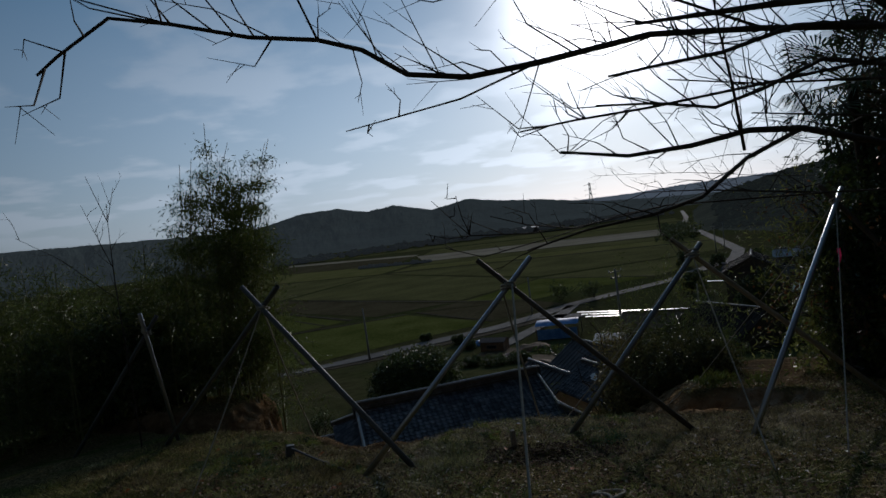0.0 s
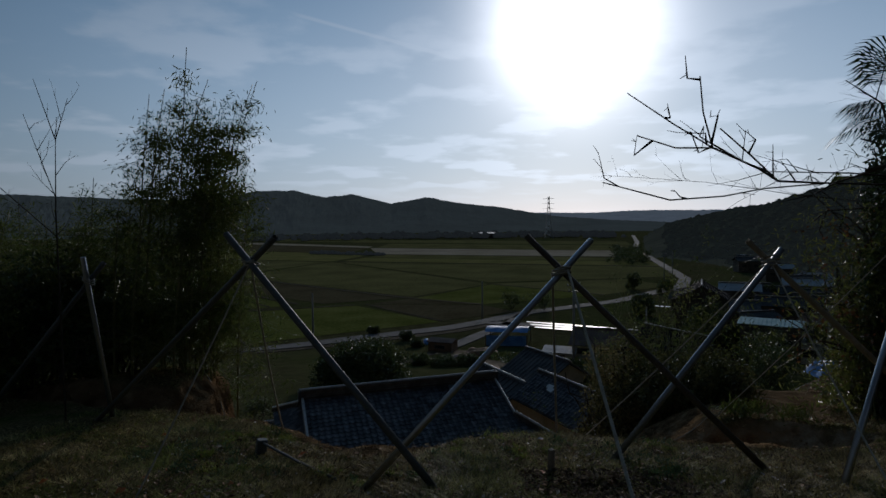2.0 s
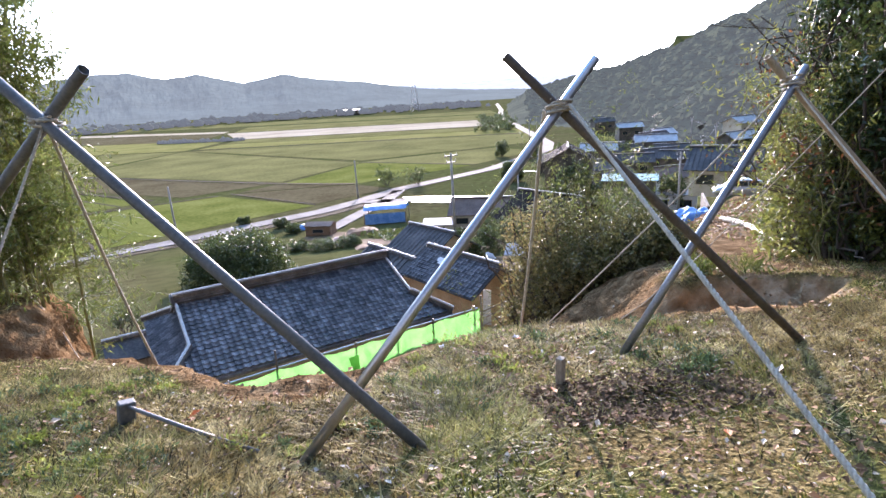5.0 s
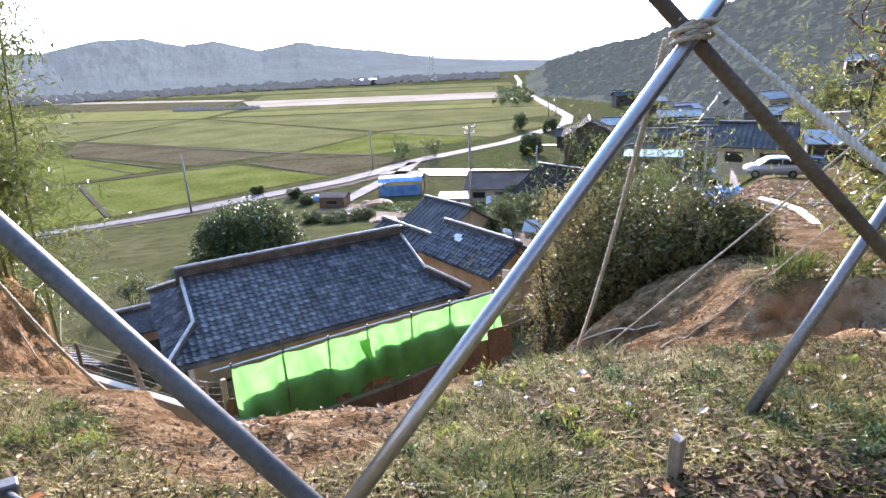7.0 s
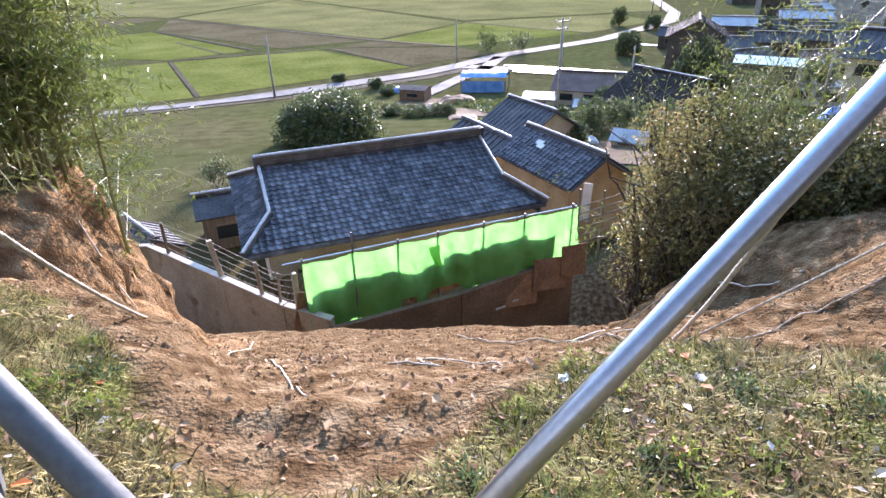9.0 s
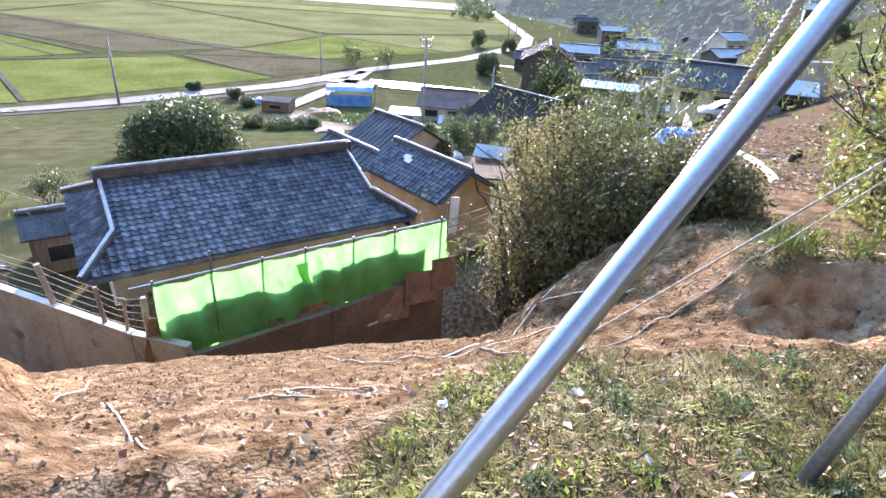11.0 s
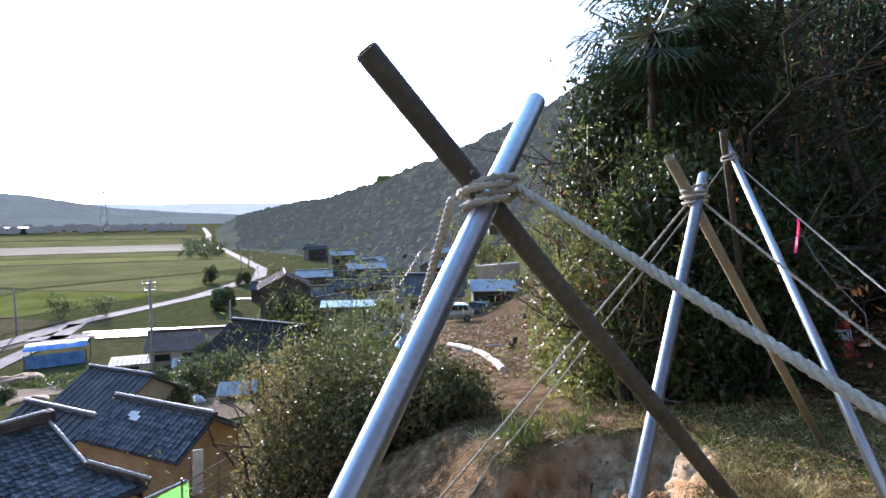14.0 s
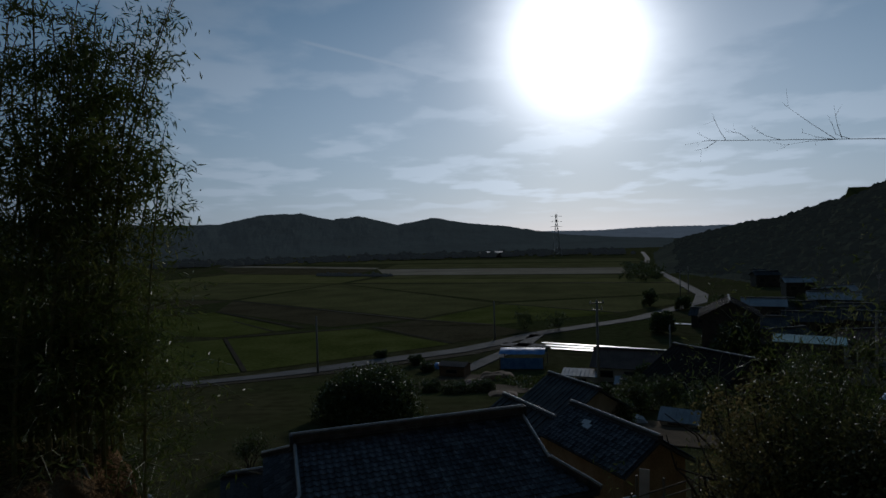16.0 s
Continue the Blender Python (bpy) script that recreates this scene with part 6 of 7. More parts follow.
CULM = material("bamboo_culm", [(0.10, 0.11, 0.04), (0.16, 0.16, 0.06), (0.24, 0.22, 0.10)], 0.4, 0, 2, 12, 0.1, 0.005, 0.2)
protos = [bamboo(h, 40 + i, n) for i, (h, n) in enumerate(((5.5, 1900), (5.0, 1750), (4.7, 1650), (4.3, 1500), (3.8, 1300), (3.0, 1100)))]
SPOTS = []
rng = random.Random(12)
for x, y, k in ((-4.4, 10.6, 2), (-4.5, 10.95, 0), (-4.62, 11.3, 1), (-4.9, 11.5, 0), (-5.0, 10.8, 0), (-5.3, 11.3, 1), (-4.65, 10.35, 4), (-5.5, 11.8, 1), (-5.2, 11.9, 2), (-5.7, 10.9, 1), (-4.8, 10.1, 5), (-4.7, 11.0, 3), (-4.55, 10.75, 3), (-5.1, 11.1, 2), (-4.75, 11.65, 3), (-4.5, 10.5, 3), (-4.65, 10.8, 2), (-4.6, 11.15, 4), (-4.85, 10.6, 3), (-5.0, 11.3, 4), (-5.75, 11.5, 0), (-6.0, 11.2, 1), (-6.2, 11.7, 1), (-4.15, 11.1, 2)):
    SPOTS.append((x - 0.05, y, k))
while len(SPOTS) < 82:
    x, y = -5.2 - rng.uniform(0, 6.0), 10.6 + rng.uniform(-1.4, 4.5)
    if float(ground_parts(np.array([x]), np.array([y]))[1][0]) < 0.05:
        SPOTS.append((x, y, rng.choice((1, 2, 2, 3, 3, 4, 4, 5) if x > -6.3 else (4, 5, 5))))
used = set()
for x, y, k in SPOTS:
    m = Matrix.Translation((x, y, gz(x, y))) @ pose(0, 0, 0, 0, 0, rng.uniform(-70, 60))
    if k not in used:
        used.add(k)
        protos[k].matrix_basis = m
    else:
        copy_thing(protos[k], m)

SCRUB_DARK = material("dark_scrub_leaf", [(0.05, 0.062, 0.02), (0.10, 0.105, 0.038), (0.20, 0.17, 0.07)], 0.35, 0, 0.8, 6, 0, 0, 0.45, island=True, sub=0.35, spec=0.25)
SCRUB = material("scrub_leaf", [(0.085, 0.085, 0.028), (0.155, 0.14, 0.052), (0.27, 0.21, 0.09)], 0.4, 0, 0.8, 6, 0, 0, 0.45, island=True, sub=0.45, spec=0.25)
for i, (x, y, h, w, n) in enumerate(((4.59, 10.34, 0.6, 0.45, 2480), (4.57, 10.87, 0.8, 0.6, 3100), (4.3, 11.3, 0.99, 0.7, 3720), (4.01, 11.83, 1.55, 0.75, 3720), (3.67, 12.35, 2.36, 0.8, 3720), (3.23, 12.78, 3.21, 0.8, 3720), (2.86, 13.14, 3.51, 0.7, 3100), (2.74, 12.11, 2.12, 0.65, 3100), (3.3, 11.64, 1.23, 0.7, 3720), (3.84, 11.12, 0.7, 0.6, 3100), (4.22, 10.63, 0.6, 0.5, 2790), (2.38, 12.14, 1.61, 0.5, 2170), (2.83, 11.32, 0.72, 0.5, 2170))):
    if x > 3.8:
        x, h = x - 0.32, h * 0.85
    elif x < 2.9:
        x, n = x + 0.32, 0.75 * n
    leafy_mass("scrub_bush", x, y, h * 1.2 + 0.3 * (y > 10.8), w * 1.08, int(n * 1.2), 0.065, SCRUB_DARK if x > 3.45 else SCRUB, "tangled leafy scrub bush on the lower bank", 100 + i, 14, "bush", "bushes on the bank", 0.08)
for i, (x, y, h) in enumerate(((4.39, 12.54, 3.0), (4.14, 12.9, 3.3), (3.79, 13.3, 3.7), (4.64, 12.27, 2.4), (4.52, 13.15, 3.4), (3.23, 13.53, 3.9))):
    shrub("bamboo_grass", x, y, h, 0.28, 800, 0.09, BAMBOO_LEAF, "tall feathery bamboo grass above the scrub", 160 + i, 5, "bamboo", "bamboo grass above the scrub", CULM, slim=0.22, thin=0.3)
for i, (x, y, h, w) in enumerate(((-7.2, 12.4, 2.8, 1.4), (-8.6, 12.6, 3.0, 1.6), (-7.8, 10.8, 2.4, 1.2), (-9.6, 11.6, 2.8, 1.4), (-6.6, 11.4, 2.0, 0.9))):
    leafy_mass("evergreen_shrub", x, y, h, w, 5000, 0.12, LEAF, "dark evergreen undergrowth among the bamboo", 180 + i, 10, "shrub", "undergrowth of the bamboo grove")
# thicket under the trees
DARKLEAF = material("glossy_evergreen_leaf", [(0.02, 0.04, 0.012), (0.045, 0.075, 0.022), (0.09, 0.11, 0.035)], 0.3, 0, 0.8, 6, 0, 0, 0.4, island=True, sub=0.2, spec=0.35)
GOLD = material("yellow_green_leaf", [(0.085, 0.115, 0.025), (0.165, 0.19, 0.045), (0.28, 0.27, 0.08)], 0.35, 0, 0.8, 6, 0, 0, 0.3, island=True, sub=0.4, spec=0.5)
for i, (x, y, h, w, n, m) in enumerate((
        (8.3, 11.0, 2.6, 1.0, 3800, GOLD), (8.5, 10.0, 3.4, 1.1, 4800, DARKLEAF), (9.6, 11.8, 4.6, 1.3, 5200, DARKLEAF), (9.2, 9.0, 3.6, 1.2, 4800, DARKLEAF),
        (9.9, 8.6, 3.8, 1.2, 4800, DARKLEAF), (10.2, 10.4, 5.2, 1.6, 6200, DARKLEAF), (8.9, 12.2, 1.8, 0.8, 2200, GOLD), (12.0, 8.65, 4.4, 1.6, 4600, DARKLEAF), (11.2, 9.6, 6.4, 2.0, 5600, DARKLEAF),
        (12.4, 7.0, 6.6, 2.2, 5600, DARKLEAF), (13.0, 9.2, 7.6, 2.4, 5600, DARKLEAF), (12.6, 4.8, 5.6, 2.2, 4800, DARKLEAF), (14.6, 6.2, 8.4, 2.6, 5600, DARKLEAF), (11.8, 13.4, 5.6, 1.7, 5200, DARKLEAF), (13.0, 12.6, 7.6, 2.2, 5200, DARKLEAF), (12.4, 2.2, 6.0, 2.2, 4600, DARKLEAF), (15.6, 10.0, 9.2, 2.6, 4600, DARKLEAF), (15.5, 2.5, 8.5, 2.6, 4600, DARKLEAF), (13.6, -0.8, 7.0, 2.4, 4200, DARKLEAF),
        (9.0, 8.6, 1.1, 0.7, 1400, DARKLEAF), (11.7, 11.6, 8.0, 1.5, 6000, DARKLEAF), (12.4, 10.6, 9.0, 1.8, 6500, DARKLEAF), (13.6, 11.2, 10.0, 2.0, 6500, DARKLEAF), (13.0, 8.2, 9.2, 2.0, 6000, DARKLEAF), (14.4, 8.0, 10.5, 2.2, 6000, DARKLEAF))):
    if h < 6.2:
        k = 0.78 if y > 8.7 else 0.92
        x, y, h, w = k * (x + 0.1) - 0.1, 5 + k * (y - 5), h * 0.85, w * k
    leafy_mass("evergreen_tree" if h > 3.3 else "evergreen_shrub", x, y, h, w * 1.05, int(n * 1.5), 0.09, m, "glossy dark evergreen crowding the turf's edge" if m is DARKLEAF else "yellow-green leafy shrub at the wood's edge", 300 + i, 18 if h > 3.3 else 10, "tree" if h > 3.3 else "shrub", "trees of the thicket", 0.12 if y > 8.7 or h < 2 else 0.4)
for i, (x, y, h, w, n) in enumerate(((7.25, 10.3, 5.4, 0.85, 6000), (7.9, 10.0, 6.6, 1.2, 8000), (8.6, 9.2, 8.2, 1.5, 9000))):
    leafy_mass("evergreen_tree", x, y, h, w, n, 0.09, DARKLEAF, "tall dark evergreen at the corner of the thicket", 340 + i, 18, "tree", "trees of the thicket", 0.3)
for i, (x, y, h) in enumerate(((6.15, 9.75, 2.6), (6.1, 9.28, 2.5), (6.2, 9.54, 2.65), (5.9, 8.95, 2.3))):
    shrub("bamboo_grass", x, y, h, 0.4, 650, 0.11, GOLD, "yellow-green bamboo grass lit at the wood's edge", 360 + i, 6, "bamboo", "bamboo grass at the wood's edge", CULM, slim=0.2, thin=0.3)
RUSSET = material("russet_leaf", [(0.10, 0.042, 0.02), (0.18, 0.08, 0.032), (0.27, 0.14, 0.055)], 0.6, 0, 1, 6, 0, 0, 0.3, island=True, sub=0.3)
for i, (x, y, h, w, n) in enumerate(((7.6, 8.3, 3.8, 1.1, 1100), (9.0, 9.4, 4.8, 1.4, 1300), (6.3, 9.7, 2.2, 0.7, 500))):
    shrub("russet_tree", x, y, h, w, n, 0.07, RUSSET, "half-bare tree with russet winter leaves", 400 + i, 5, "tree", "trees of the thicket")


def palm(x, y, h, seed):
    z = gz(x, y)
    ob = holder("fan_palm", (x, y, z), "shaggy fan palm rising out of the thicket", "palm")
    r = random.Random(seed)
    part("trunk", Geo().tube([(x, y, z - 0.2), (x + 0.05, y, z + h * 0.5), (x, y + 0.05, z + h)], [0.085, 0.08, 0.07], 9), PALM_BARK, ob, "dark fibrous trunk", smooth=True)
    top = Vector((x, y + 0.05, z + h))
    for i in range(30):
        a = 2 * math.pi * i / 15 + r.uniform(-0.2, 0.2)
        el = r.uniform(-0.6, 0.9)
        d = Vector((math.cos(a) * math.cos(el), math.sin(a) * math.cos(el), math.sin(el)))
        hub = top + d * r.uniform(0.5, 0.8)
        stalk = part("frond", Geo().tube([top, hub], 0.012, 4), CULM, ob)
        f = Geo()
        side = d.cross(Vector((0, 0, 1))).normalized()
        upv = side.cross(d)
        for j in range(17):
            t = -1.45 + 2.9 * j / 16
            q = (d * math.cos(t) + side * math.sin(t)).normalized()
            w = q.cross(upv).normalized() * 0.018
            ln = 0.66 * r.uniform(0.85, 1.1)
            e1, e2 = hub + q * ln * 0.7, hub + q * ln - Vector((0, 0, 0.14))
            f.add([hub, e1 + w, e2, e1 - w], [(0, 1, 2, 3)])
        part("blade", f, PALM_LEAF, stalk)


PALM_BARK = material("palm_fibre", [(0.016, 0.011, 0.007), (0.035, 0.025, 0.016), (0.06, 0.045, 0.03)], 0.95, 0, 6, 40, 0.8, 0.02, stretch=(3, 3, 0.6), spec=0.1)
PALM_LEAF = material("palm_leaf", [(0.02, 0.045, 0.015), (0.05, 0.085, 0.03)], 0.4, 0, 1, 8, 0, 0, 0.3, sub=0.2)
leafy_mass("evergreen_tree", 6.3, 8.75, 3.7, 0.8, 5000, 0.09, DARKLEAF, "dark evergreen crowding below the palms", 346, 16, "tree", "trees of the thicket", 0.25)
leafy_mass("evergreen_shrub", 6.15, 9.1, 3.0, 0.55, 2600, 0.10, GOLD, "yellow-green leafy shrub at the wood's edge", 347, 10, "shrub", "trees of the thicket", 0.3, slim=0.25)
for i, (x, y, h, m) in enumerate(((6.25, 9.2, 1.1, GOLD), (6.4, 8.7, 1.0, GOLD), (6.6, 8.35, 1.2, DARKLEAF), (7.1, 8.05, 1.2, DARKLEAF), (7.6, 7.95, 1.3, DARKLEAF), (8.2, 7.9, 1.4, DARKLEAF), (6.9, 8.5, 1.7, DARKLEAF), (7.5, 8.4, 1.8, DARKLEAF))):
    leafy_mass("evergreen_shrub", x, y, h, 0.45, 2400, 0.08, m, "low evergreen shrub skirting the thicket" if m is DARKLEAF else "low yellow-green shrub skirting the thicket", 350 + i, 9, "shrub", "trees of the thicket", 0.05)
palm(6.4, 9.0, 4.5, 7)
palm(7.1, 8.8, 4.9, 8)
palm(7.6, 9.3, 4.2, 9)


def bare(name, label, limbs, seed, root=None, twigs=5, group="", reach_len=0.45, bark=BARK):
    """A leafless tree from its main limbs."""
    r = random.Random(seed)
    first = Vector(root or limbs[0][0][0])
    ob = holder(name, (first.x, first.y, gz(first.x, first.y)), label, "tree", group)
    for line, rad, *more in limbs:
        count, span = more or (twigs, reach_len)
        pts = [Vector(p) for p in line]
        n = len(pts)
        main = part("limb", Geo().tube(pts, [rad * 0.36 * (1 - 0.8 * i / max(1, n - 1)) + 0.0018 for i in range(n)], 7), bark, ob, smooth=True)
        g = Geo()
        for a, b in zip(pts, pts[1:]):
            d = b - a
            for k in range(max(1, int(d.length * count))):
                o = a.lerp(b, r.random())
                q = (d.normalized() * 0.8 + Vector((r.gauss(0, 0.5), r.gauss(0, 0.5), r.gauss(0.25, 0.5)))).normalized()
                ln = r.uniform(0.4, 1.3) * span
                mid = o + q * ln * 0.5 + Vector((r.gauss(0, 0.03), r.gauss(0, 0.03), r.gauss(0, 0.03)))
                e = o + q * ln + Vector((0, 0, r.uniform(0, 0.08)))
                g.tube([o, mid, e], [0.0045, 0.003, 0.0012], 4, cap=False)
                for _ in range(2):
                    o2 = mid.lerp(e, r.random())
                    q2 = (q + Vector((r.gauss(0, 0.6), r.gauss(0, 0.6), r.gauss(0.1, 0.6)))).normalized()
                    g.tube([o2, o2 + q2 * ln * 0.35], [0.002, 0.001], 3, cap=False)
        if g.v:
            part("twig_spray", g, bark, main, kind="stuff")
    return ob


ROOT = (5.6, 4.2)
rz = gz(*ROOT)
bare("bare_tree", "leafless tree stretching low branches over the turf", [
    ([(5.6, 4.2, rz - 0.1), (5.3, 3.9, 1.2), (4.6, 3.6, 2.2), (3.9, 3.3, 2.9)], 0.10),
    ([(3.9, 3.3, 2.9), (3.05, 2.8, 3.16), (2.41, 2.71, 3.23), (1.76, 2.39, 3.21), (1.2, 2.09, 3.09), (0.9, 2.1, 3.08), (0.63, 2.08, 3.13), (0.45, 2.05, 3.26), (0.27, 2.0, 3.32), (0.0, 1.91, 3.35), (-0.27, 1.78, 3.41), (-0.46, 1.67, 3.43), (-0.61, 1.55, 3.27), (-0.67, 1.51, 3.2)], 0.045, 14, 0.42),
    ([(4.6, 3.6, 2.2), (3.4, 4.2, 2.3), (2.3, 4.5, 2.36), (1.41, 3.4, 2.31), (1.1, 2.95, 2.33), (0.78, 2.6, 2.37)], 0.02, 3, 0.2),
    ([(0.78, 2.6, 2.37), (0.69, 2.69, 2.46), (0.57, 2.81, 2.59)], 0.003, 1, 0.08), ([(0.78, 2.6, 2.37), (0.745, 2.59, 2.48), (0.73, 2.58, 2.59)], 0.003, 1, 0.06), ([(0.78, 2.6, 2.37), (0.66, 2.59, 2.37), (0.54, 2.59, 2.41)], 0.003, 1, 0.06),
    ([(2.3, 4.5, 2.36), (1.9, 4.5, 2.33), (1.35, 3.8, 2.26), (0.81, 3.06, 2.22), (0.57, 3.17, 2.3)], 0.010, 2, 0.15), ([(1.41, 3.4, 2.31), (1.1, 3.0, 2.38), (0.89, 2.8, 2.46)], 0.008, 2, 0.12),
    ([(3.4, 4.2, 2.3), (2.7, 4.9, 2.45), (2.3, 5.3, 2.5)], 0.02, 10, 0.4),
    ([(3.9, 3.3, 2.9), (3.01, 2.84, 3.35), (2.37, 2.52, 3.29), (1.96, 2.28, 3.23), (1.63, 2.08, 3.18)], 0.07, 12, 0.4),
    ([(3.9, 3.3, 2.9), (3.02, 2.87, 3.21), (2.51, 2.6, 3.19), (2.04, 2.29, 3.05), (1.71, 2.11, 3.0), (1.47, 1.98, 2.96)], 0.045, 12, 0.35),
    ([(3.9, 3.3, 2.9), (2.75, 2.84, 3.05), (2.34, 2.63, 2.91), (2.04, 2.45, 2.83), (1.72, 2.24, 2.86), (1.43, 2.11, 2.87)], 0.035, 12, 0.35),
    ([(4.6, 3.6, 2.2), (2.66, 2.94, 2.71), (2.28, 2.69, 2.72), (1.93, 2.51, 2.67), (1.58, 2.31, 2.65), (1.26, 2.17, 2.7)], 0.06, 10, 0.35),
    ([(2.66, 2.94, 2.71), (2.26, 2.7, 2.58), (1.95, 2.51, 2.41), (1.68, 2.39, 2.36), (1.36, 2.37, 2.33), (1.06, 2.31, 2.27)], 0.035, 9, 0.3),
    ([(2.23, 2.65, 2.62), (2.15, 2.5, 2.92), (2.07, 2.37, 3.15), (2.03, 2.31, 3.38)], 0.02, 10, 0.35),
    ([(3.05, 2.8, 3.0), (1.81, 2.74, 2.92), (1.35, 2.3, 2.85), (1.09, 2.05, 2.8)], 0.022, 8, 0.3),
    ([(2.41, 2.71, 3.23), (1.9, 2.6, 3.45), (1.4, 2.5, 3.5), (0.9, 2.3, 3.55)], 0.02), ([(1.2, 2.09, 3.09), (0.85, 2.05, 2.98), (0.5, 2.1, 2.95), (0.31, 2.11, 2.93)], 0.010, 5, 0.2),
    ([(3.9, 3.3, 2.9), (3.2, 3.4, 3.0), (2.6, 3.3, 3.05), (2.0, 3.0, 3.1)], 0.025, 9, 0.4), ([(3.6, 3.2, 2.7), (2.8, 2.6, 2.7), (2.1, 2.2, 2.75)], 0.018, 9, 0.35), ([(0.27, 2.0, 3.32), (0.2, 1.85, 3.6), (0.25, 1.7, 3.9)], 0.01)], 21, twigs=8, reach_len=0.36)
bare("bare_sapling", "leafless forked sapling rising above the bamboo", [
    ([(-5.05, 7.75, gz(-5.05, 7.75) - 0.1), (-5.05, 7.73, 2.3), (-5.03, 7.75, 3.19)], 0.03), ([(-5.03, 7.75, 3.19), (-5.19, 7.63, 3.91)], 0.013), ([(-5.03, 7.75, 3.19), (-4.91, 7.83, 3.71)], 0.012), ([(-5.05, 7.73, 2.5), (-5.28, 7.56, 3.48)], 0.012), ([(-5.05, 7.73, 2.0), (-5.6, 7.4, 2.7), (-6.1, 7.2, 3.1)], 0.012)], 22, twigs=4, reach_len=0.4)
bare("drooping_branch", "long thin leafless branch reaching out of the wood", [([(9.4, 10.9, gz(9.4, 10.9)), (8.6, 11.0, 1.6), (7.2, 11.3, 2.4), (6.2, 11.78, 2.55), (5.81, 12.26, 2.68), (5.06, 13.08, 2.89), (4.14, 13.85, 3.04), (3.29, 14.45, 3.16)], 0.022)], 23, twigs=5, reach_len=0.7)
for i, (x, y, h) in enumerate(((15.5, 15.0, 7.0), (17.5, 17.0, 7.5), (19.5, 18.6, 7.5), (22, 21, 8), (14.0, 14.0, 7.0), (11.4, 13.2, 6.6), (11.2, 12.3, 6.4), (12.2, 12.4, 8.0), (25, 25, 8), (29, 29, 8.5), (17.0, 13.5, 8), (8.9, 11.3, 6.2), (9.6, 11.6, 7.2))):
    z = gz(x, y)
    r = random.Random(60 + i)
    L = [([(x, y, z - 0.2), (x + 0.1, y, z + h * 0.4), (x, y + 0.1, z + h * 0.62)], 0.10)]
    for k in range(9):
        a = r.uniform(0, 6.3)
        z0 = z + h * r.uniform(0.3, 0.62)
        L.append(([(x, y, z0), (x + math.cos(a) * 0.7, y + math.sin(a) * 0.7, z0 + h * 0.16), (x + math.cos(a) * 1.2, y + math.sin(a) * 1.2, z0 + h * 0.34)], 0.035))
    bare("bare_wood_tree", "leafless tree with a haze of fine twigs", L, 70 + i, twigs=11, group="bare trees on the hillside", reach_len=0.8)

# round clipped tree, field shrubs, hedges
leafy_mass("round_tree", -9.4, 52.0, 3.6, 4.1, 30000, 0.26, LEAF, "broad round evergreen behind the farmhouse", 500, 30, "tree", low=0.1)
shrub("garden_shrub", -13.8, 38.0, 1.7, 1.0, 1400, 0.14, LEAF, "small dark shrub at the field's edge", 501, 8)
shrub("garden_tree", 10, 121, 3.0, 1.8, 900, 0.3, LEAF, "thin bushy tree beside the lane", 502, 8, "tree")
shrub("garden_tree", 16, 118, 2.8, 1.8, 900, 0.3, LEAF, "thin bushy tree beside the lane", 503, 8, "tree")
leafy_mass("garden_tree", 34, 112, 4.0, 2.4, 5000, 0.4, LEAF, "bushy tree by the village lane", 504, 12, "tree")
shrub("yellow_tree", 52, 62, 7.5, 3.4, 3600, 0.35, GOLD, "yellow-green tree on the wooded slope", 505, 10, "tree")
leafy_mass("garden_tree", 31, 76, 7.0, 3.0, 8000, 0.3, LEAF, "tall dark tree beside the two-storey house", 507, 12, "tree")
for i in range(26):
    k = i / 25
    x, y = mix(72, 98, k) - 4 + 6 * math.sin(i * 2.3), mix(238, 335, k)
    shrub("lane_bush", x, y, 2.6, 3.0, 260, 0.8, LEAF, "dark bushes lining the far lane", 520 + i, 4, "bush", "bushes along the far lane")
# dark hedge, bushes and earth heaps of the garden plots
for i, (x, y, h, w) in enumerate(((-5.3, 67.9, 1.2, 1.5), (-2.4, 66.5, 1.1, 1.6), (0.4, 67.3, 1.2, 1.5), (-7.0, 84.5, 1.3, 1.1), (-8.9, 89.6, 1.4, 1.1), (-14.9, 94.7, 1.2, 1.0))):
    leafy_mass("garden_bush", x, y, h, w, 2600, 0.2, LEAF, "dark clipped bush beside the garden plots", 540 + i, 9, "bush", "bushes of the garden plots", 0.1)
for i, (x, y, sx, sy, h) in enumerate(((2.4, 77.6, 4.5, 3.0, 1.0), (2.4, 64.0, 3.0, 2.0, 0.5))):
    tarp_heap(x, y, sx, sy, h, SHEET, "soil_mound", "brown earth mound in the garden plot", 20 + i)
for i in range(15):
    x, y = 30 + 60 * ((i * 0.618) % 1), 66 + 90 * ((i * 0.382 + 0.2) % 1)
    leafy_mass("village_tree", x, y, 3.2 + 2.2 * ((i * 0.29) % 1), 1.9, 2600, 0.36, LEAF, "dark garden tree among the village houses", 560 + i, 10, "tree", "trees of the village")
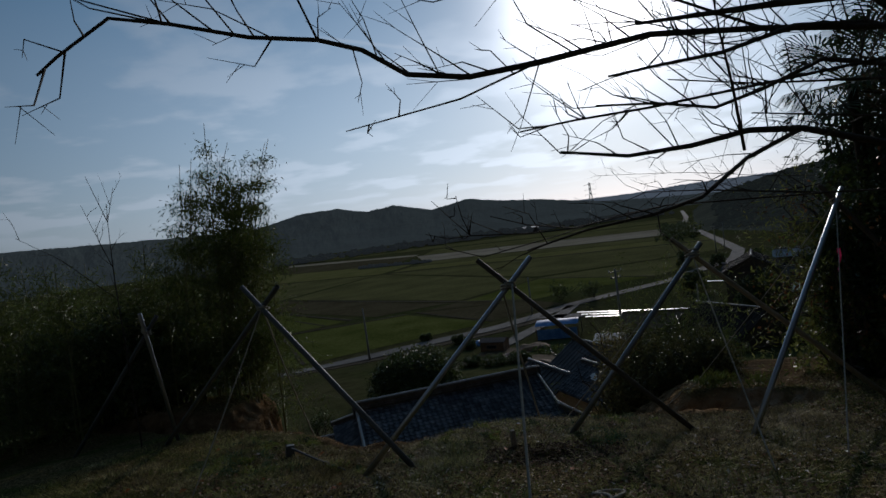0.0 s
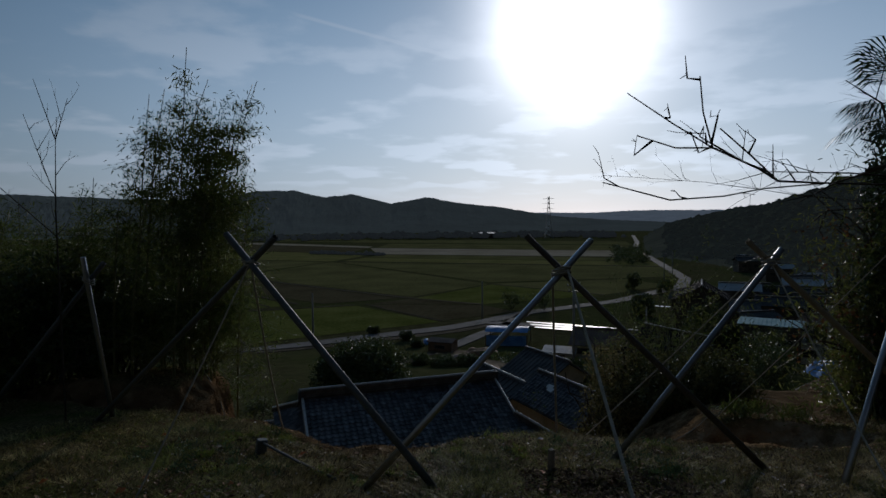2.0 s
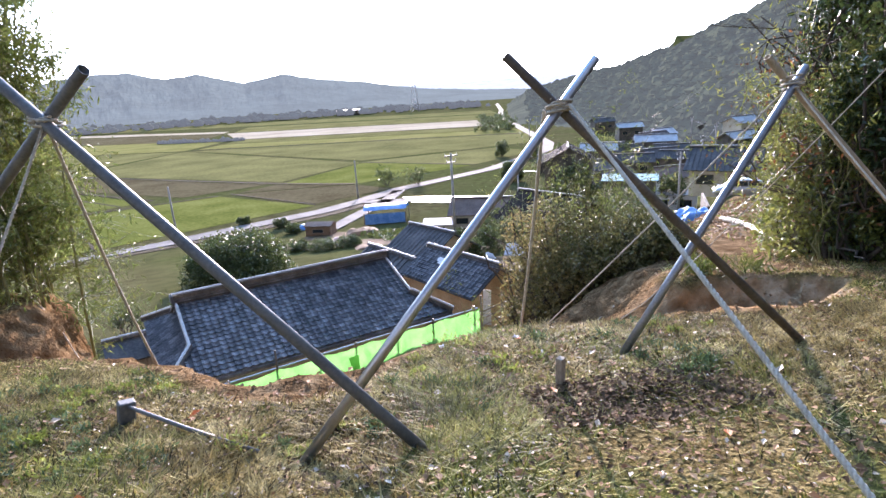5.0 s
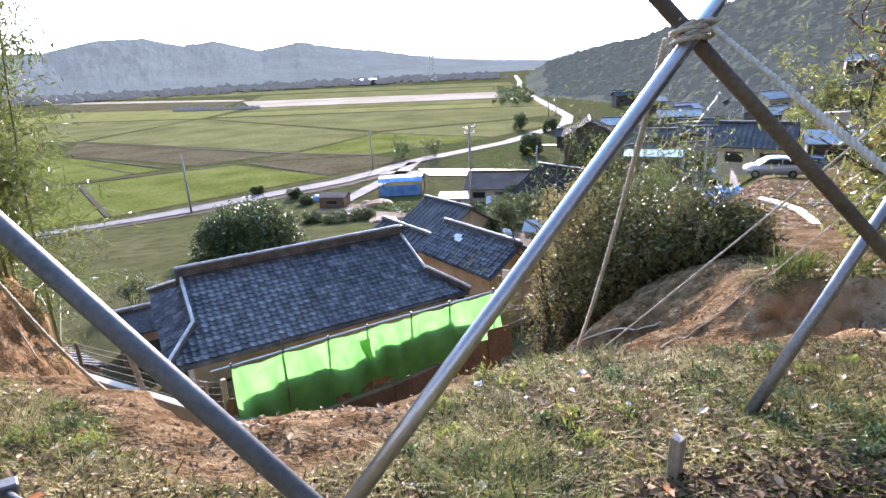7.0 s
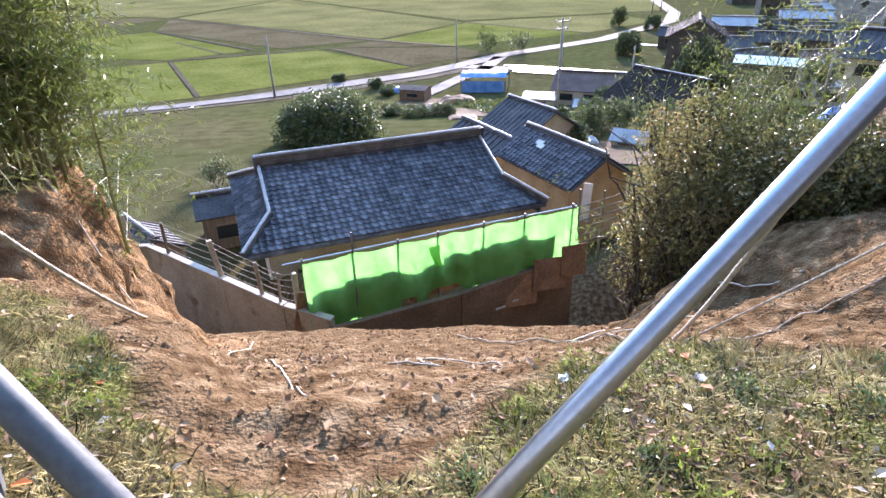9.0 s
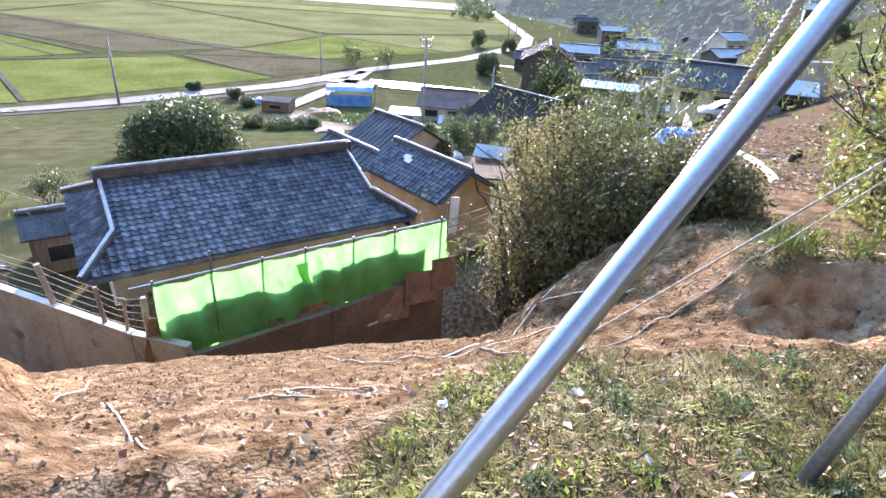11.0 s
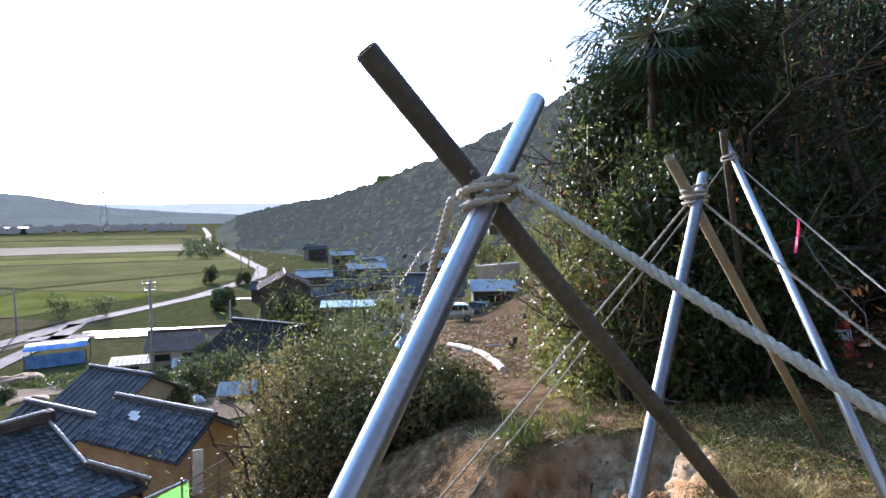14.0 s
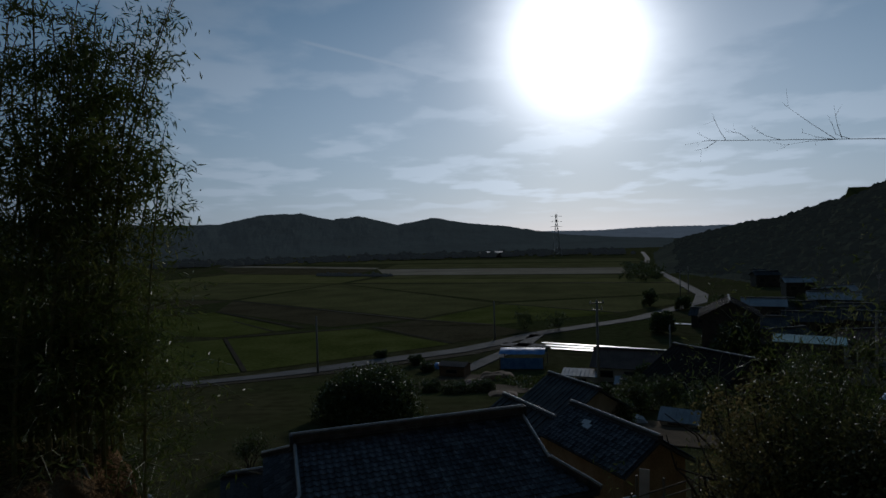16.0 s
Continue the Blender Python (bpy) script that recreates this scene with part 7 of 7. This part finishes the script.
# dug plots
DUG = material("dug_garden_soil", [(0.045, 0.032, 0.02), (0.08, 0.058, 0.036), (0.12, 0.092, 0.058)], 0.95, 0, 0.5, 6, 0.5, 0.05, spec=0.05)
for corners in (((-9, 70), (-3.5, 67.5), (-1.5, 72), (-7, 75)), ((-2.5, 68), (4.5, 65), (7, 70), (0, 73)), ((-6, 77), (1, 74), (3.5, 79), (-4, 82.5)), ((5, 70.5), (11, 68), (13, 72), (7, 75)), ((8, 56), (14, 53), (16.5, 60), (10.5, 63)), ((8, 43), (15, 40), (17, 47), (10, 50)), ((12, 80), (24, 75.5), (26, 80), (14, 85))):
    flat_patch("garden_plot", corners, DUG, "dark dug garden plot", 0.07, "garden plot", 2)
for i, (x, y, h, w) in enumerate(((9.5, 46, 2.2, 1.4), (12.2, 51.5, 2.6, 1.6), (15.5, 54, 3.0, 1.8), (10.2, 55, 2.2, 1.5), (17.5, 50, 3.2, 1.8), (14.6, 60.5, 2.4, 1.6), (18.6, 70.2, 2.4, 1.4), (29, 58, 4.2, 2.2), (32, 62, 4.5, 2.3), (27, 52, 3.6, 2.0))):
    leafy_mass("yard_bush", x, y, h, w, 3200, 0.2, LEAF, "dark unkempt bush among the farm yards", 580 + i, 10, "bush", "bushes of the farm yards", 0.08)
# rows of greens
g, nr = Geo(), np.random.default_rng(9)
cent = []
for r_ in range(9):
    for t in np.linspace(0, 1, 40):
        x, y = 1.0 + 9 * t + r_ * 0.5, 78.5 - 3.2 * t - r_ * 1.4
        cent += [(x, y, gz(x, y) + 0.15)] * 4
leaf_quads(g, cent, 0.4, nr, 0.6, -0.5, 0.12)
thing("vegetable_rows", g, LEAF, "rows of leafy green vegetables in a plot", "vegetables", kind="stuff")


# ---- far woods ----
# distance haze over the woods and hedge is put in as weak emission
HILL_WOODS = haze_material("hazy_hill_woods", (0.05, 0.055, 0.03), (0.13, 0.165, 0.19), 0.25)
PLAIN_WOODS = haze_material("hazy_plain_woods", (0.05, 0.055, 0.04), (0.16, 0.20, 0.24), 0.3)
def woods(name, spots, size, mat, label, seed):
    nr = np.random.default_rng(seed)
    g = Geo()
    base = [(0, 0, 1.0)] + [(math.cos(a) * r_, math.sin(a) * r_, z) for z, r_, o in ((0.72, 0.62, 0), (0.35, 1.0, 0.5), (-0.1, 0.8, 0)) for a in [2 * math.pi * (i + o) / 6 for i in range(6)]]
    tri = [(0, 1 + i, 1 + (i + 1) % 6) for i in range(6)] + [(1 + r_ * 6 + i, 7 + r_ * 6 + i, 7 + r_ * 6 + (i + 1) % 6, 1 + r_ * 6 + (i + 1) % 6) for r_ in range(2) for i in range(6)]
    B = np.array(base)
    for x, y, z in spots:
        s = size * nr.uniform(0.6, 1.35)
        V = B * nr.uniform(0.8, 1.2, (len(B), 1)) * np.array([s, s, s * nr.uniform(0.8, 1.25)]) + np.array([x, y, z])
        k = len(g.v)
        g.v += V.tolist()
        g.f += [tuple(k + i for i in t) for t in tri]
    return thing(name, g, mat, label, "woods", kind="stuff")


nr = np.random.default_rng(4)
sp = []
for i in range(6500):
    a = math.radians(nr.uniform(19, 78))
    deg = math.degrees(a)
    dist = np.interp(deg, [19, 27, 36, 45, 52, 75], [620, 480, 340, 240, 200, 150])
    top = np.interp(deg, [18.5, 20.5, 24.5, 27.5, 31.5, 38, 45, 52, 62, 80], [-0.012, -0.004, 0.011, 0.017, 0.04, 0.08, 0.13, 0.19, 0.25, 0.3])
    k = nr.uniform(0.05, 1.0)
    d = dist * (1 - 0.55 * (1 - k))
    z = -16.5 + (1.6 + top * dist + 16.5) * (math.sin(k * math.pi / 2) ** 1.3)
    sp.append((math.sin(a) * d, math.cos(a) * d, z - 1.2))
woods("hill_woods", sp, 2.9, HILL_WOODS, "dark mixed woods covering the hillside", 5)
sp = []
for i in range(420):
    x, y = nr.uniform(16, 60), nr.uniform(-10, 48)
    s, high = along_track(np.array([x]), np.array([y]))
    if s[0] > 9 and (y < 26 or s[0] > 16):
        sp.append((x, y, gz(x, y) + nr.uniform(1.0, 3.5)))
woods("slope_woods", sp, 2.6, FOREST, "dark woods on the slope above the track", 6)
sp = []
for i in range(420):
    x = nr.uniform(-320, 150)
    sp.append((x, 640 + nr.uniform(-60, 60) - 0.25 * abs(x), -15))
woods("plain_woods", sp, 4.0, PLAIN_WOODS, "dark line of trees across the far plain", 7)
sp = [(mix(-88, -43, k), mix(332, 309, k) + math.sin(40 * k), -16) for k in np.linspace(0, 1, 46)]
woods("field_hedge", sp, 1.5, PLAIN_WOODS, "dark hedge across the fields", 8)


# ---- turf, litter and clods ----
def turf():
    nr = np.random.default_rng(2)
    n = 320000
    x = nr.uniform(-5.2, 8.2, n)
    y = nr.uniform(0.2, 9.8, n)
    y = np.where(nr.random(n) < 0.6, 3.2 + (y - 0.2) * 0.55, y)
    x[200000:] = nr.uniform(-3.2, 4.4, 120000)
    y[200000:] = nr.uniform(5.0, 7.6, 120000)
    z, soil, s = ground_parts(x, y)
    zz = ground_z(x, y)
    patch = octaves(x, y, 0.8, 3, 44)
    keep = (soil < nr.uniform(0, 0.6, n)) & (s < 3.2) & (patch > nr.uniform(-1.6, 0.4, n))
    x, y, zz, patch = x[keep], y[keep], zz[keep], patch[keep]
    n = len(x)
    a = nr.uniform(0, 2 * math.pi, n)
    h = nr.uniform(0.010, 0.050, n) * (0.8 + 0.8 * np.clip(patch, 0, 1))
    lean = nr.uniform(0.7, 3.6, n) * h
    w = nr.uniform(0.0025, 0.0075, n)
    dx, dy = np.cos(a), np.sin(a)
    A = np.stack([x - dy * w, y + dx * w, zz - 0.004], 1)
    B = np.stack([x + dy * w, y - dx * w, zz - 0.004], 1)
    C = np.stack([x + dx * lean, y + dy * lean, zz + h], 1)
    green = (octaves(x, y, 0.7, 3, 71) + nr.normal(0, 0.35, n)) > -0.12 + 0.36 * smooth01(4.7, 5.9, y) + 0.35 * np.clip((x - 1.6) / 1.6, 0, 1) - 0.25 * np.clip(-1 - x, 0, 1)
    for name, sel, mat, lab in (("dry_grass", ~green, DRY, "short dry winter grass over the hilltop"), ("green_grass", green, FRESH, "patches of green grass in the turf")):
        k = int(sel.sum())
        g = Geo()
        g.v = np.stack([A[sel], B[sel], C[sel]], 1).reshape(-1, 3).tolist()
        g.f = (3 * np.arange(k)[:, None] + np.arange(3)).tolist()
        thing(name, g, mat, lab, "grass", kind="stuff")


DRY = material("dry_grass_blade", [(0.125, 0.092, 0.030), (0.235, 0.182, 0.064), (0.44, 0.36, 0.165)], 0.6, 0, 1.5, 6, 0, 0, 0.95, island=True, sub=0.35, spec=0.12)
FRESH = material("green_grass_blade", [(0.075, 0.084, 0.018), (0.158, 0.160, 0.034), (0.29, 0.268, 0.08)], 0.55, 0, 1.5, 6, 0, 0, 0.9, island=True, sub=0.4, spec=0.15)
turf()


def weeds():
    """Low leafy rosettes along the slip's rim."""
    r = random.Random(8)
    nr = np.random.default_rng(8)
    made, geos = 0, (Geo(), Geo())
    while made < 75:
        x, y = r.uniform(-3.2, 2.5), r.uniform(5.5, 7.4)
        z, soil, s = ground_parts(np.array([x]), np.array([y]))
        if soil[0] > 0.25 or octaves(np.array([x]), np.array([y]), 0.6, 2, 90)[0] < r.uniform(-0.7, 0.8):
            continue
        made += 1
        big = r.uniform(0.04, 0.085)
        zz = gz(x, y)
        leaf_quads(geos[made % 5 < 2], [(x + r.gauss(0, big * 0.7), y + r.gauss(0, big * 0.7), zz + r.uniform(0.0, big * 0.6)) for _ in range(70)], 0.042, nr, 0.28, -0.5, 0.008)
    thing("weeds", geos[0], WEED, "low clumps of blue-green weeds in the turf", "weeds", kind="stuff")
    thing("pale_weeds", geos[1], WEED_B, "low clumps of yellow-green weeds in the turf", "weeds", kind="stuff")


WEED = material("weed_leaf", [(0.035, 0.075, 0.035), (0.075, 0.125, 0.05), (0.15, 0.20, 0.09)], 0.5, 0, 3, 20, 0, 0, 0.3, island=True, sub=0.3)
WEED_B = material("weed_leaf_pale", [(0.12, 0.16, 0.03), (0.20, 0.25, 0.05), (0.32, 0.34, 0.12)], 0.5, 0, 3, 20, 0, 0, 0.3, island=True, sub=0.4)
weeds()


def scatter_leaves(name, n, area, size, mat, label, seed, soil_ok=0.4, wood=False):
    nr = np.random.default_rng(seed)
    x, y = nr.uniform(area[0], area[1], n), nr.uniform(area[2], area[3], n)
    z, soil, s = ground_parts(x, y)
    keep = soil < soil_ok + nr.uniform(-0.3, 0.3, n)
    if not wood:
        keep &= octaves(x, y, 0.9, 2, seed) > nr.uniform(-0.9, 0.9, n)
    x, y = x[keep], y[keep]
    zz = ground_z(x, y) + nr.uniform(0.005, 0.03, len(x))
    n = len(x)
    g = Geo()
    a = nr.uniform(0, 6.3, n)
    d = np.stack([np.cos(a), np.sin(a), nr.uniform(-0.25, 0.35, n)], 1)
    sd = np.stack([-np.sin(a), np.cos(a), nr.uniform(-0.5, 0.5, n)], 1)
    L = size * nr.uniform(0.6, 1.4, (n, 1))
    c = np.stack([x, y, zz], 1)
    up = np.array([[0, 0, 1.0]])
    V = np.stack([c - d * L * 0.5, c + sd * L * 0.3 + up * L * 0.18, c + d * L * 0.5 + up * L * 0.1, c - sd * L * 0.3 + up * L * 0.15, c], 1).reshape(-1, 3)
    g.v = V.tolist()
    i = 5 * np.arange(n)
    g.f = np.concatenate([np.stack([i, i + 4, i + 2, i + 1], 1), np.stack([i, i + 3, i + 2, i + 4], 1)]).tolist()
    return thing(name, g, mat, label, "leaves", kind="stuff")


DEAD = material("dead_leaf", [(0.16, 0.08, 0.04), (0.26, 0.15, 0.08), (0.42, 0.30, 0.18)], 0.7, 0, 2, 12, 0, 0, 0.45, island=True, sub=0.2, spec=0.15)
DARK_LITTER = material("dark_dead_leaf", [(0.035, 0.021, 0.012), (0.07, 0.043, 0.024), (0.15, 0.10, 0.055)], 0.9, 0, 2, 12, 0, 0, 0.5, island=True, sub=0.1, spec=0.15)
BRIGHT = material("orange_leaf", [(0.38, 0.09, 0.025), (0.50, 0.16, 0.04)], 0.6, 0, 2, 12, 0, 0, 0.3, island=True, sub=0.3)
PALE_LEAF = material("pale_dead_leaf", [(0.36, 0.29, 0.21), (0.52, 0.44, 0.34), (0.66, 0.60, 0.50)], 0.5, 0, 2, 12, 0, 0, 0.25, island=True, sub=0.2)
scatter_leaves("fallen_leaves", 10000, (-4.5, 8.5, 1.0, 9.5), 0.046, DEAD, "dry brown leaves scattered over the turf", 1)
scatter_leaves("turf_litter", 11000, (-3.2, 5.4, 2.6, 7.4), 0.03, DEAD, "small curled brown leaf scraps in the turf", 12)
scatter_leaves("turf_shreds", 3500, (-3.2, 5.4, 2.6, 7.4), 0.022, PALE_LEAF, "pale shreds of dead grass in the turf", 13)
scatter_leaves("dark_litter", 12000, (-3.2, 5.4, 2.6, 7.4), 0.034, DARK_LITTER, "dark leaf scraps in the turf", 14)
scatter_leaves("hollow_leaves", 1500, (0.45, 1.85, 5.1, 5.75), 0.042, DARK_LITTER, "drift of dark leaves in a hollow of the turf", 9, 0.4, True)
scatter_leaves("orange_leaves", 90, (-3.5, 5.0, 3.0, 7.2), 0.07, BRIGHT, "bright orange leaves on the turf", 2)
scatter_leaves("pale_leaves", 380, (-3.0, 4.5, 4.2, 7.8), 0.05, PALE_LEAF, "pale bleached leaves near the slip", 3, 0.7)
scatter_leaves("slip_leaves", 260, (-2.2, 1.2, 6.4, 8.8), 0.055, DEAD, "curled dead leaves lying on the bare earth", 6, 2.0, True)
scatter_leaves("wood_litter", 9000, (6.5, 16, 3, 16), 0.09, DEAD, "deep leaf litter under the trees", 4, 2.0, True)
scatter_leaves("slope_litter", 6000, (11, 30, 14, 36), 0.22, DEAD, "dead brush over the cleared hillside", 5, 2.0, True)


def clods():
    nr = np.random.default_rng(3)
    n = 24000
    x, y = nr.uniform(-7, 6, n), nr.uniform(6.3, 14.5, n)
    z, soil, s = ground_parts(x, y)
    keep = soil > 0.6
    x, y = x[keep], y[keep]
    zz = ground_z(x, y)
    r = np.clip(nr.lognormal(-5.0, 0.55, len(x)), 0.003, 0.024)
    B = np.array([(1, 0, 0), (-1, 0, 0), (0, 1, 0), (0, -1, 0), (0, 0, 1), (0, 0, -1)], float)
    tri = np.array([(0, 2, 4), (2, 1, 4), (1, 3, 4), (3, 0, 4), (2, 0, 5), (1, 2, 5), (3, 1, 5), (0, 3, 5)])
    V = B[None] * nr.uniform(0.6, 1.3, (len(x), 6, 1)) * r[:, None, None] + nr.normal(0, 0.15, (len(x), 6, 3)) * r[:, None, None] + np.stack([x, y, zz + r * 0.2], 1)[:, None]
    g = Geo()
    g.v = V.reshape(-1, 3).tolist()
    g.f = (tri[None] + 6 * np.arange(len(x))[:, None, None]).reshape(-1, 3).tolist()
    thing("clods", g, CLOD, "loose earth clods over the slip", "clods", kind="stuff")


CLOD = material("earth_clod", [(0.15, 0.088, 0.042), (0.23, 0.142, 0.072), (0.33, 0.23, 0.135)], 0.95, 0, 2, 20, 0.4, 0.01, 0.3, island=True)
clods()
# roots and sticks poking from the slip
for i, (pts, r0) in enumerate(((((-3.3, 9.2), (-3.0, 9.6), (-2.85, 10.3)), 0.018), (((-1.85, 8.6), (-1.6, 8.1), (-1.26, 7.34), (-1.04, 6.92)), 0.014), (((0.9, 9.6), (1.6, 9.9), (2.5, 10.4), (3.2, 11.2)), 0.02), (((3.0, 9.4), (2.4, 9.9), (1.7, 10.6)), 0.018), (((-4.6, 10.6), (-4.1, 10.4), (-3.7, 10.3)), 0.02), (((1.9, 9.0), (1.4, 9.3), (0.8, 9.3)), 0.012))):
    line = on_ground(pts, r0 * 0.6, 8)
    thing("root", Geo().tube(line, [r0 * (0.65 - 0.4 * j / len(line)) for j in range(len(line))], 6), BIRCH, "torn root lying on the bare earth", "root", "torn roots", smooth=True)
for i, (x, y, s) in enumerate(((0.80, 6.83, 0.035), (0.17, 6.87, 0.03))):
    z = gz(x, y)
    r = random.Random(i)
    g = Geo()
    g.v = [(x + (j % 5 - 2) * s * 0.35 + r.gauss(0, 0.008), y + (j // 5 - 2) * s * 0.3 + r.gauss(0, 0.008), z + 0.02 + r.uniform(0, s * 0.5)) for j in range(25)]
    g.f = [(a * 5 + b, a * 5 + b + 1, a * 5 + b + 6, a * 5 + b + 5) for a in range(4) for b in range(4)]
    thing("plastic_scrap", g, WHITE, "crumpled scrap of white plastic in the turf", "litter", "white scraps")
# dry reeds on the slip's far rim
nr = np.random.default_rng(80)
g = Geo()
for x, y in ((3.95, 8.75), (3.7, 8.72), (4.45, 8.6)):
    z = gz(x, y)
    leaf_quads(g, [(x + nr.normal(0, 0.12), y + nr.normal(0, 0.12), z + nr.uniform(0, 0.12)) for _ in range(130)], 0.15, nr, 0.06, -0.7, 0.02)
thing("grass_tussocks", g, BAMBOO_LEAF, "long-bladed grass tussocks on the rim", "grass", kind="stuff")
# a pale pole lies on the bank under the trees, beside a leaning trunk
pa, pb = (15.70, 9.30), (13.00, 6.20)
ends = [Vector((*pa, gz(*pa) + 0.07)), Vector((*pb, gz(*pb) + 0.07))]
thing("fallen_pole", Geo().tube([ends[0], ends[0].lerp(ends[1], 0.5), ends[1], ends[1] * 1.5 - ends[0] * 0.5], [0.06, 0.058, 0.055, 0.05], 9), BIRCH, "pale pole lying along the wooded bank", "log")
DARK_BARK = material("dark_brown_bark", [(0.028, 0.022, 0.016), (0.055, 0.043, 0.032), (0.09, 0.072, 0.055)], 0.85, 0, 3, 24, 0.5, 0.02, stretch=(3, 3, 0.6))
tx, ty = 9.2, 8.1
bare("leaning_tree", "dark leaning tree trunk inside the thicket", [([(tx, ty, gz(tx, ty) - 0.2), (tx + 0.15, ty - 0.15, 0.5), (tx + 0.35, ty - 0.6, 1.2), (tx + 0.5, ty - 1.1, 1.75), (tx + 0.9, ty - 1.6, 2.6)], 0.55), ([(tx + 0.35, ty - 0.6, 1.2), (tx - 0.1, ty - 0.3, 2.4), (tx - 0.3, ty, 4.0)], 0.3)], 91, twigs=3, reach_len=0.9, bark=DARK_BARK)
